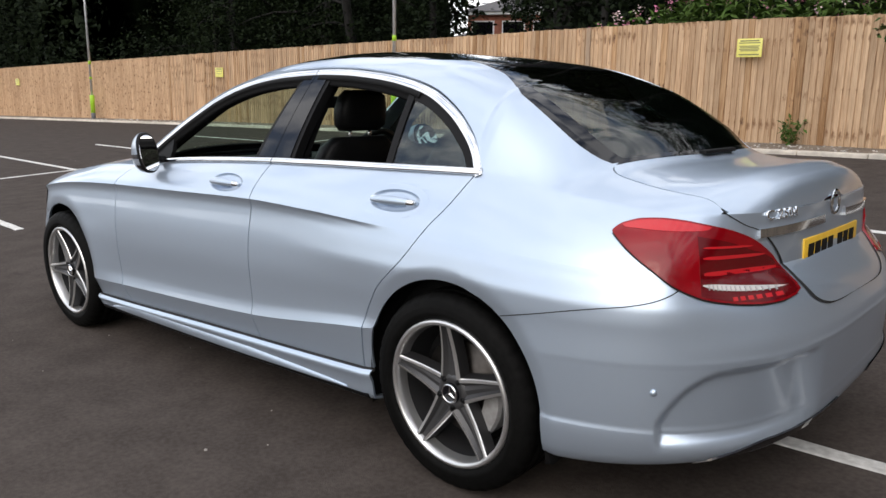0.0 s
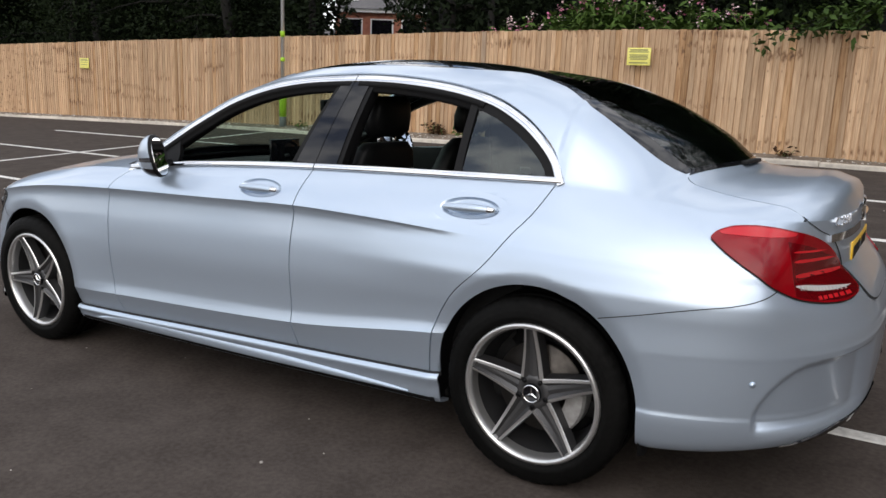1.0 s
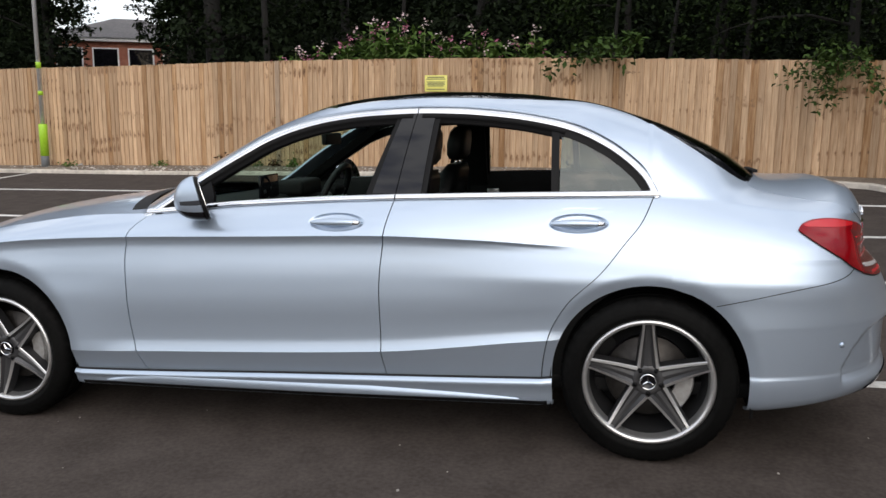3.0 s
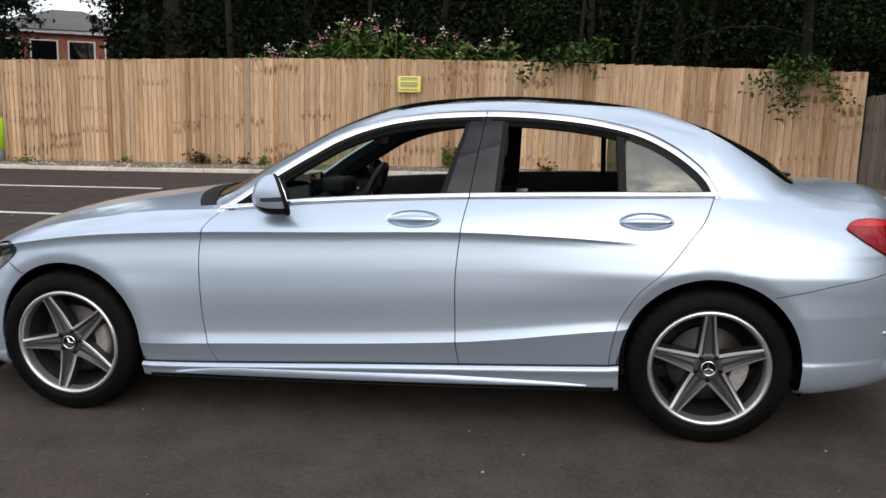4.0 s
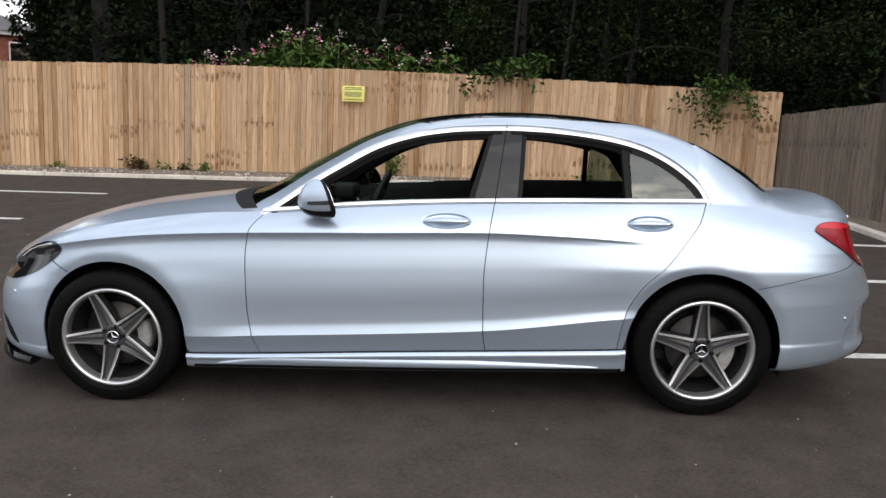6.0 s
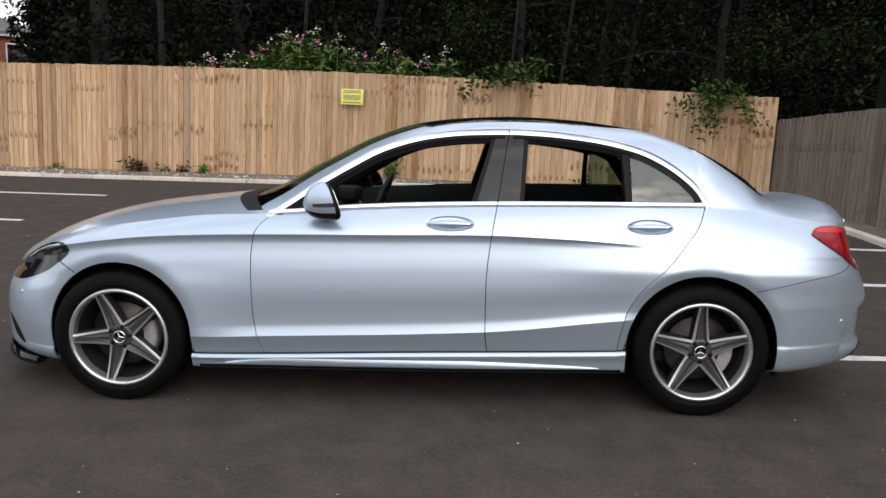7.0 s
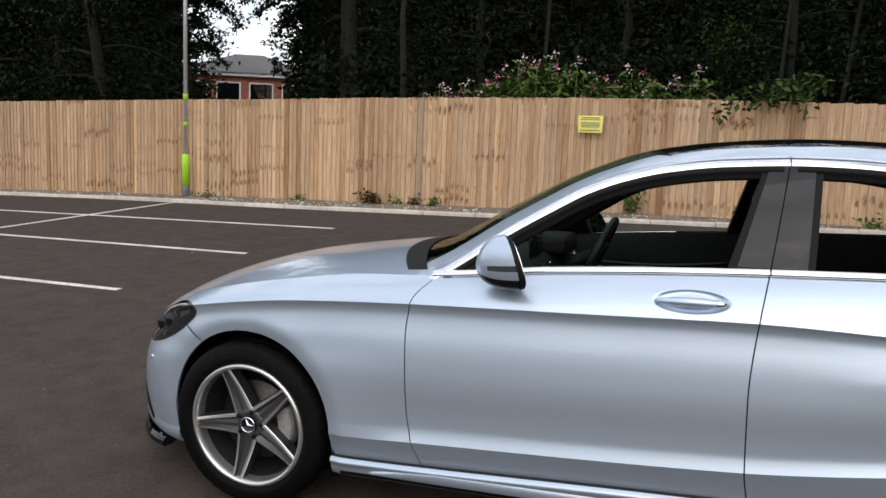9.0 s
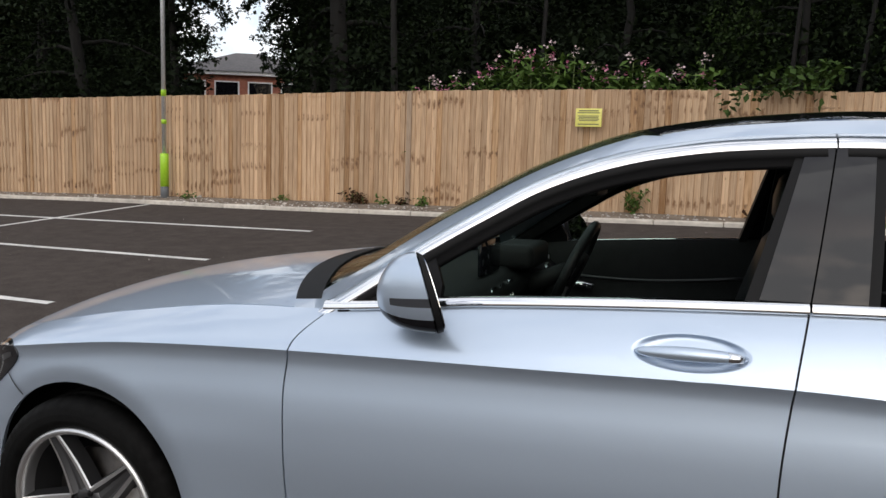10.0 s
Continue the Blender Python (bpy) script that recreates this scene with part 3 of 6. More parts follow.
PANE_T = spl((0.0, 0.89), (0.5, 0.89), (0.8, 0.865), (1.0, 0.79), (1.16, 0.72), (1.25, 0.69), (1.33, 0.69), (1.40, 0.728), (1.46, 0.752), (1.56, 0.778), (1.64, 0.79), (1.69, 0.765), (1.723, 0.722))      # half width of the rear window, as a share


def warp(t, a, k):
    q = abs(t)
    if k in ("header", "roof_glass", "gap", "rear_window", "rear_header", "glass"):
        tp = PANE_T(a)
        return math.copysign(q * tp / 0.80 if q < 0.80 else tp + (q - 0.80) * (1 - tp) / 0.20, t)
    if k != "boot_lid" and k:
        return t
    tl = LID_T(a)
    return math.copysign(q * tl / 0.76 if q < 0.76 else tl + (q - 0.76) * (1 - tl) / 0.24, t)


def top_panels():
    rows = []
    for (a0, c0, n, k), (a1, c1, _, _) in zip(TOP, TOP[1:]):
        rows += [(a0 + (a1 - a0) * i / n, c0 + (c1 - c0) * i / n, k) for i in range(n)]
    rows.append((*TOP[-1][:2], ""))
    ts = [-t for t in TS[:0:-1]] + TS
    out = {}
    P = [[top_point(a, c, warp(t, a, k)) for t in ts] for a, c, k in rows]
    for r in range(len(rows) - 1):
        kind = rows[r][2]
        for k in range(len(ts) - 1):
            tm = abs(ts[k] + ts[k + 1]) / 2
            name = kind
            if kind in GLASS_T:
                name = kind if tm < GLASS_T[kind] else "body"
                if name == "rear_window" and (tm > 0.68 or rows[r][0] > 1.70 or rows[r][0] < 1.285):
                    name = "window_border"
            if kind == "bonnet" and tm > 0.993:
                name = "gap"
            if kind in ("boot_lid", "gap") and tm > 0.76:
                name = "gap" if tm < 0.766 else "body"
                if rows[r][0] > 2.262:       # past its corner the lid goes on round the tail
                    name = "boot_lid"
            if kind == "cowl" and tm > 0.92:
                name = "body"
            if name == "body" and rows[r][0] > X_SEAM - 1e-6:
                continue
            verts, index, faces = out.setdefault(name, ([], {}, []))
            f = []
            for q in ((r, k), (r + 1, k), (r + 1, k + 1), (r, k + 1)):
                if q not in index:
                    index[q] = len(verts)
                    down = 0.008 if name == "gap" else 0.004 if name in GLASS_T or name == "window_border" else 0.0
                    verts.append(P[q[0]][q[1]] - Vector((0, 0, down)))
                f.append(index[q])
            faces.append(f)
    return out


def arch(dx, dz):
    """Distance from a wheel opening's middle, in the measure of its edge: round above, upright below."""
    return math.hypot(dx, dz if dz > 0 else 0.35 * dz)


def side_panels(side):
    """The side skins: front wing and bumper, two doors, rear wing and bumper, and the sunk shut lines. side: -1 near, 1 far."""
    cols = stations()
    nr = sum(n + 1 for n in ROWS_IN)
    sill_rows = ROWS_IN[0] + 1
    pts = []
    for f, _ in cols:
        line = []
        for r in range(nr):
            x = f(0.6)
            for _ in range(3):
                x = f(profile_row(x, r)[0])
            line.append((x, r))
        pts.append(line)
    P, inside = {}, {}
    for c, line in enumerate(pts):
        for x, r in line:
            z, i = profile_row(x, r)
            y, nx, ny = plan(x)
            for ax in (-AXLE, AXLE):
                dx, dz = x - ax, z - ARCH_Z
                q = arch(dx, dz)
                if q < ARCH_R:
                    inside[c, r] = (ax, ARCH_R - q)
                elif q < ARCH_R + 0.040:
                    t = 1 - (q - ARCH_R) / 0.040
                    i += 0.010 * t
            if x > 2.10 and 0.335 < z < 0.56:          # sunk vent shape in the rear bumper
                e = min(FOLD_Z(x) - z, (x - 2.112) * 1.2)
                if e > 0:
                    i += 0.022 * min(1.0, e / 0.008) * min(1.0, (z - 0.335) / 0.018) * min(1.0, max(0.0, (2.375 - x) / 0.02))
            for hx, hl in ((0.1985, 0.121), (1.1535, 0.117)):          # bowls behind the door handles
                e = 1 - ((x - hx) / hl) ** 2 - ((z - 0.926) / 0.036) ** 2
                if e > 0:
                    i += 0.022 * min(1.0, e * 10)
            P[c, r] = Vector((x - nx * i, side * max(y - ny * i, 0.0), z))
    # the rim of each wheel arch: the outermost points inside the circle move out onto it
    rim = set()
    for (c, r), (ax, depth) in inside.items():
        if any((c + a, r + b) not in inside and (c + a, r + b) in P for a in (-1, 0, 1) for b in (-1, 0, 1)):
            rim.add((c, r))
    for c, r in rim:
        ax = inside[c, r][0]
        v = P[c, r]
        dx, dz = v.x - ax, v.z - ARCH_Z
        if dz > 0:
            d = ARCH_R / math.hypot(dx, dz)
            x, z = ax + dx * d, ARCH_Z + dz * d
        else:
            x, z = ax + math.copysign(math.sqrt(ARCH_R ** 2 - (0.35 * dz) ** 2), dx), v.z
        y, nx, ny = plan(x)
        i = float(np.interp(z, [p[0] for p in profile(x)], [p[1] for p in profile(x)])) + 0.010
        P[c, r] = Vector((x - nx * i, side * (y - ny * i), z))
    panels = {k: ([], {}, []) for k in ("front", "front_door", "rear_door", "rear", "sill", "gap")}
    names = {0: "front", 1: "front_door", 2: "rear_door", 3: "rear", 9: "gap"}

    def vert(panel, key, p):
        verts, index, _ = panels[panel]
        if key not in index:
            index[key] = len(verts)
            verts.append(p)
        return index[key]
    breaks = set()
    s = 0
    for n in ROWS_IN[:-1]:
        s += n + 1
        breaks.add(s - 1)
    for c in range(len(cols) - 1):
        kind = cols[c][1]
        for r in range(nr - 1):
            quad = [(c, r), (c + 1, r), (c + 1, r + 1), (c, r + 1)]
            if r in breaks and r != sill_rows - 1:
                continue
            if all(q in inside for q in quad):
                continue
            name = names[kind]
            x_mid = P[c, r].x
            if r < sill_rows and -1.03 < x_mid < 1.05:
                name = "gap" if r == sill_rows - 1 else "sill"
            elif r == sill_rows - 1 and -1.2 < x_mid < 1.2:
                name = "gap"
            back = Vector((0, -side * 0.010, 0)) if name == "gap" and r >= sill_rows else Vector((0, 0, 0))
            f = [vert(name, q + ((1,) if back.length else ()), P[q] + back) for q in quad]
            if len({tuple(round(k, 5) for k in panels[name][0][i]) for i in f}) < 3:
                continue
            panels[name][2].append(f if side < 0 else f[::-1])
    # the rear wing goes on over the shoulder, up to the rear window and the boot lid
    ks = [t for t in TS if t > 0.765][::-1]
    rear = [c for c in range(len(cols)) if cols[c][1] == 3 and pts[c][nr - 1][0] > X_SEAM - 1.5e-3]
    for c in rear:
        xe = pts[c][nr - 1][0] if c > rear[0] else X_SEAM
        xc = float(np.interp(xe, [s[0] for s in TOP], [s[1] for s in TOP]))
        for k, t in enumerate(ks[1:]):
            p = top_point(xe, xc, warp(t, xe, "boot_lid" if xe > 1.723 else "glass"))
            P[c, nr + k] = Vector((p.x, side * p.y, p.z))
    for c in rear[:-1]:
        for k in range(len(ks) - 1):
            if pts[c + 1][nr - 1][0] < 1.72 and ks[k + 1] < 0.795 or pts[c][nr - 1][0] > 2.262:
                continue
            quad = [(c, nr - 1 + k), (c + 1, nr - 1 + k), (c + 1, nr + k), (c, nr + k)]
            f = [vert("rear", q, P[q]) for q in quad]
            if len({tuple(round(w, 5) for w in panels["rear"][0][a]) for a in f}) > 2:
                panels["rear"][2].append(f if side < 0 else f[::-1])
    return panels


car = thing("car", "silver-blue four-door saloon car parked with its side windows open", "car", at=SLOPE)
TOPS = top_panels()
BODY = []
for v, f in islands(TOPS["body"][0], TOPS["body"][2]):
    BODY.append(part("body_panel", shell("body_panel", v, f, 0.012), PAINT, car))
LABELS = {"bonnet": (PAINT, "silver-blue metallic bonnet"), "cowl": (BLACKTRIM, "black plastic wiper cowl"), "windscreen": (GLASS, "clear curved windscreen"), "header": (BLACKGLOSS, "gloss black strip at the front of the roof"), "rear_header": (BLACKGLOSS, "gloss black strip over the rear window"), "roof_glass": (ROOFGLASS, "black panoramic glass roof"), "rear_window": (DARKGLASS, "tinted rear window"), "window_border": (BLACKGLOSS, "black printed border of the rear window"), "boot_lid": (PAINT, "silver-blue boot lid"), "gap": (SHADOWGAP, "")}
for k, (m, lab) in LABELS.items():
    verts, _, faces = TOPS[k]
    for v, f in islands(verts, faces):
        part("shut_line" if k == "gap" else k, shell(k, v, f, 0.004 if m in (GLASS, DARKGLASS) else 0.008), m, car, lab)
DOORS = {}
for side in (-1, 1):
    for k, (verts, _, faces) in side_panels(side).items():
        nm = {"front": "front_wing", "rear": "rear_wing", "gap": "shut_line"}.get(k, k)
        for v, f in islands(verts, faces):
            DOORS[k, side] = part(nm, shell(nm, v, f, 0.010), SHADOWGAP if k == "gap" else PAINT, car)
    BODY.append(DOORS["rear", side])
join_normals(BODY)

# ---- the car's fittings ----
def dlo_path(x0, x1, n=90):
    """Points (x, z) along the upper window line, evenly spaced."""
    xs = np.concatenate([np.linspace(x0, min(1.3, x1), 200), np.linspace(1.3, x1, 200)]) if x1 > 1.3 else np.linspace(x0, x1, 300)
    p = np.array([(x, DLO_Z(x)) for x in xs])
    s = np.concatenate([[0], np.cumsum(np.hypot(*np.diff(p, axis=0).T))])
    t = np.linspace(0, s[-1], n)
    return np.array([np.interp(t, s, p[:, 0]), np.interp(t, s, p[:, 1])]).T


def band(path, offs, side):
    """A moulded strip on the side glass's surface: offs gives (distance inward from the path, height over the surface)."""
    path = np.array(path)
    d = np.gradient(path, axis=0)
    d /= np.linalg.norm(d, axis=1)[:, None]
    nor = np.stack([d[:, 1], -d[:, 0]], 1)
    verts, faces, k = [], [], len(offs)
    for p, n in zip(path, nor):
        for w, h in offs:
            x, z = p + n * w
            verts.append((x, side * (cabin_y(x, z) + h), z))
    for i in range(len(path) - 1):
        for c in range(k - 1):
            f = [i * k + c, i * k + c + 1, (i + 1) * k + c + 1, (i + 1) * k + c]
            faces.append(f if side > 0 else f[::-1])
    return verts, faces


def patch(corner_fn, nu, nv, side, out):
    """A panel over the side glass's surface from a map (u, v) to (x, z)."""
    verts = [(x, side * (cabin_y(x, z) + out), z) for x, z in (corner_fn(i / nu, j / nv) for i in range(nu + 1) for j in range(nv + 1))]
    faces = []
    for i in range(nu):
        for j in range(nv):
            a = i * (nv + 1) + j
            f = [a, a + nv + 1, a + nv + 2, a + 1]
            faces.append(f if side < 0 else f[::-1])
    return verts, faces


def on_skin(outline, nu, nv, side, out):
    """A panel laid on the body's skin: outline(u) gives x, lower z and upper z."""
    verts, faces = [], []
    for i in range(nu + 1):
        x, z0, z1 = outline(i / nu)
        for j in range(nv + 1):
            p = skin(x, z0 + (z1 - z0) * j / nv, out=out)
            verts.append((p.x, p.y * -side, p.z))
    for i in range(nu):
        for j in range(nv):
            a = i * (nv + 1) + j
            f = [a, a + nv + 1, a + nv + 2, a + 1]
            faces.append(f if side < 0 else f[::-1])
    return verts, faces


def line_on_skin(pts, width, side, out=0.0022):
    """A thin dark joint along points (x, z) of the skin."""
    k = len(pts) - 1
    fx, fz = spl(*[(i, p[0]) for i, p in enumerate(pts)]), spl(*[(i, p[1]) for i, p in enumerate(pts)])
    pts = np.array([(fx(i / 12), fz(i / 12)) for i in range(12 * k + 1)])
    d = np.gradient(pts, axis=0)
    d /= np.linalg.norm(d, axis=1)[:, None]
    verts, faces = [], []
    for (x, z), (dx, dz) in zip(pts, d):
        for s in (-1, 1):
            p = skin(x - dz * s * width / 2, z + dx * s * width / 2, out=out)
            verts.append((p.x, p.y * -side, p.z))
    for i in range(len(pts) - 1):
        f = [2 * i, 2 * i + 1, 2 * i + 3, 2 * i + 2]
        faces.append(f[::-1] if side < 0 else f)
    return verts, faces


def lerp(a, b, t):
    return (a[0] + (b[0] - a[0]) * t, a[1] + (b[1] - a[1]) * t)


for side in (-1, 1):
    fd, rd = DOORS["front_door", side], DOORS["rear_door", side]
    # bright surround of the side windows
    chrome_offs = [(-0.003, -0.004), (-0.002, 0.004), (0.004, 0.008), (0.018, 0.008), (0.0235, 0.004), (0.024, -0.006)]
    up = dlo_path(-0.70, 1.452, 120)
    front = [p for p in up if p[0] < 0.478] + [(0.478, DLO_Z(0.478))]
    rear = [(0.482, DLO_Z(0.482))] + [p for p in up if p[0] > 0.482]
    part("window_trim", mesh_of("window_trim", *band(front, chrome_offs, side)), CHROME, fd, "polished chrome window surround")
    part("window_trim", mesh_of("window_trim", *band(rear, chrome_offs, side)), CHROME, rd, "polished chrome window surround")
    belt_offs = [(0.002, -0.006), (0.001, 0.006), (-0.004, 0.011), (-0.017, 0.010), (-0.021, 0.005), (-0.0215, -0.008)]
    part("belt_trim", mesh_of("belt_trim", *band([(x, Z_TOP(x) - 0.002) for x in np.linspace(-0.685, 0.424, 60)], belt_offs, side)), CHROME, fd, "polished chrome strip under the window")
    part("belt_trim", mesh_of("belt_trim", *band([(x, Z_TOP(x) - 0.002) for x in np.linspace(0.429, 1.448, 60)], belt_offs, side)), CHROME, rd, "polished chrome strip under the window")
    # black window frames
    frame_offs = [(0.023, 0.001), (0.040, 0.001), (0.042, -0.006), (0.058, -0.010), (0.062, -0.016), (0.062, -0.05)]
    part("window_frame", shell("window_frame", *band(dlo_path(-0.66, 0.46, 70), frame_offs, side), 0.004), BLACKTRIM, fd)
    part("window_frame", shell("window_frame", *band(dlo_path(0.50, 1.10, 50), frame_offs, side), 0.004), BLACKTRIM, rd)
    # gloss black pillar covers
    for owner, q in ((fd, [(0.328, 1.034), (0.425, 1.034), (0.476, 1.352), (0.418, 1.350)]), (rd, [(0.4285, 1.034), (0.531, 1.036), (0.556, 1.346), (0.4795, 1.352)])):
        v, f = patch(lambda a, b, q=q: lerp(lerp(q[0], q[1], a), lerp(q[3], q[2], a), b), 4, 12, side, 0.0045)
        part("pillar_cover", shell("pillar_cover", v, f, 0.02), BLACKGLOSS, owner, "gloss black pillar cover")
    for owner, q in ((fd, [(0.300, 1.03), (0.330, 1.03), (0.420, 1.345), (0.398, 1.340)]), (rd, [(0.529, 1.03), (0.552, 1.03), (0.578, 1.340), (0.554, 1.345)]), (rd, [(1.045, 1.03), (1.075, 1.03), (1.066, 1.286), (1.036, 1.296)])):
        v, f = patch(lambda a, b, q=q: lerp(lerp(q[0], q[1], a), lerp(q[3], q[2], a), b), 2, 12, side, 0.0)
        part("window_guide", shell("window_guide", v, f, 0.035), BLACKTRIM, owner)
    # sail at the mirror's foot
    v, f = patch(lambda a, b: (-0.645 + 0.265 * a, (Z_TOP(-0.645 + 0.265 * a) + 0.018) * (1 - b) + b * max(DLO_Z(-0.645 + 0.265 * a) - 0.026 - 0.10 * max(0, a - 0.86) / 0.14, Z_TOP(-0.645 + 0.265 * a) + 0.02)), 14, 6, side, -0.001)
    part("mirror_sail", shell("mirror_sail", v, f, 0.02), BLACKTRIM, fd)
    # fixed quarter window with its dark border
    def quarter(a, b):
        x = 1.076 + 0.336 * a
        z0 = Z_TOP(x) + 0.019
        return x, z0 + b * max(0.004, DLO_Z(x + 0.012) - 0.036 - z0)
    v, f = patch(quarter, 24, 10, side, -0.004)
    pane = part("quarter_window", shell("quarter_window", v, f, 0.004), QUARTER, rd, "fixed triangular quarter window")
    pane.visible_shadow = False
    q_path = [p for p in dlo_path(1.07, 1.445, 60)]
    part("window_border", mesh_of("window_border", *band(q_path, [(0.023, -0.001), (0.034, -0.0015), (0.052, -0.0030)], side)), BLACKTRIM, rd)
    # door handles in their bowls
    for owner, xa, xb in ((fd, 0.085, 0.312), (rd, 1.045, 1.262)):
        xm, zm, L = (xa + xb) / 2, 0.926, (xb - xa)
        bar = []
        for i in range(25):
            t = i / 24
            x = xa + 0.003 + (L - 0.006) * t
            p = skin(x, zm - 0.002, out=-0.002 + 0.016 * math.sin(math.pi * t) ** 0.5)
            bar.append((p.x, p.y * -side, p.z + 0.003 * math.sin(math.pi * t)))
        bv, bf, na = [skin(xm, zm, out=-0.015)], [], 48
        for rho in (0.2, 0.4, 0.55, 0.7, 0.8, 0.88, 0.94, 0.98, 1.0, 1.02, 1.06, 1.5, 2.0):
            for k in range(na):
                c, s = math.cos(2 * math.pi * k / na), math.sin(2 * math.pi * k / na)
                more = max(0.0, rho - 1)
                e = max(0.0, 1 - rho * rho)
                q = min(1.0, e / 0.55)
                bv.append(skin(xm + c * (L * 0.535 * min(rho, 1) + 0.032 * more), zm + s * (0.036 * min(rho, 1) + 0.017 * more), out=0.0005 - 0.016 * q * q * (3 - 2 * q)))
        bv = [(p.x, p.y * -side, p.z) for p in bv]
        bf = [[0, 1 + k, 1 + (k + 1) % na] for k in range(na)] + [[1 + r * na + k, 1 + (r + 1) * na + k, 1 + (r + 1) * na + (k + 1) % na, 1 + r * na + (k + 1) % na] for r in range(12) for k in range(na)]
        bf = [f[::-1] for f in bf] if side < 0 else bf
        part("handle_bowl", mesh_of("handle_bowl", bv, bf), PAINT, owner, "oval recess behind the door handle")
        part("handle", tube(bar, lambda t: 0.004 + 0.0115 * math.sin(math.pi * min(1, max(0, t))) ** 0.45, 12, 1.0), PAINT, owner, "body-coloured pull handle")
        part("lock_cover", tube([(x, y + side * 0.0015, z) for x, y, z in bar[20:24]], lambda t: 0.0125 - 0.003 * t, 12), CHROME, owner, "bright end cap of the handle")
    # joints of wings and bumpers
    part("joint", mesh_of("joint", *line_on_skin([(1.652, 0.631), (1.76, 0.656), (1.876, 0.684), (1.96, 0.702), (2.03, 0.715), (2.085, 0.730), (2.12, 0.746), (2.150, 0.766)], 0.003, side)), SHADOWGAP, DOORS["rear", side])
    part("joint", mesh_of("joint", *line_on_skin([(-1.622, 0.642), (-1.66, 0.660), (-1.70, 0.682), (-1.735, 0.702)], 0.004, side)), SHADOWGAP, DOORS["front", side])
    # door mirror
    cy, cz = -0.905, 1.020
    verts, upper, lower, lens, bandf = [], [], [], [], []
    nu, na = 14, 36
    for i in range(nu + 1):
        u = i / nu
        s = max(0.02, (1 - u ** 2.4)) ** 0.5
        for k in range(na):
            a = 2 * math.pi * k / na
            c, sn = math.cos(a), math.sin(a)
            yy = 0.064 * math.copysign(abs(c) ** 0.8, c) * s
            zz = (0.094 if sn > 0 else 0.086) * math.copysign(abs(sn) ** 0.85, sn) * s
            verts.append((-0.374 - 0.126 * u - 0.02 * (zz / 0.07) * (1 - u) - 0.48 * yy * (1 - u), -side * (cy + yy * 1.0 + 0.02 * u), cz + zz - 0.012 * u))
    for i in range(nu):
        for k in range(na):
            f = [i * na + k, i * na + (k + 1) % na, (i + 1) * na + (k + 1) % na, (i + 1) * na + k]
            a = 2 * math.pi * (k + 0.5) / na
            zrel = math.sin(a)
            outer = math.cos(a) < 0.35
            (upper if zrel > 0.0 else lens if zrel > -0.22 and i < 9 and outer else bandf if zrel > -0.50 else lower).append(f if side > 0 else f[::-1])
    mir = part("door_mirror", shell("door_mirror", verts, upper, 0.004), PAINT, fd, "silver-blue door mirror housing")
    part("mirror_lower", shell("mirror_lower", verts, lower, 0.004), BLACKGLOSS, mir)
    part("mirror_band", shell("mirror_band", verts, bandf, 0.004), PAINT, mir, "silver-blue lower band of the housing")
    part("mirror_indicator", shell("mirror_indicator", verts, lens, 0.004), DARKLENS, mir, "smoked indicator strip with a dark edge")
    rim = verts[:na]
    v2 = [(x + 0.004, y, z) for x, y, z in rim] + [(x + 0.018, (y + side * cy) * 0.96 - side * cy, (z - cz) * 0.94 + cz) for x, y, z in rim]
    f2 = [[k, (k + 1) % na, na + (k + 1) % na, na + k] for k in range(na)] + [[na + k for k in range(na)]]
    part("mirror_rim", mesh_of("mirror_rim", v2, f2, False), BLACKTRIM, mir)
    v3 = [(x + 0.003, (y + side * cy) * 0.93 - side * cy, (z - cz) * 0.93 + cz) for x, y, z in v2[na:]]
    part("mirror_glass", shell("mirror_glass", v3, [list(range(na))], 0.002, False), MIRROR, mir, "silvered mirror glass")
    part("mirror_foot", tube([(-0.43, -side * -0.80, 0.985), (-0.40, side * 0.85, 0.992), (-0.385, side * 0.89, 1.0)], 0.022, 10, 0.8), BLACKTRIM, mir)

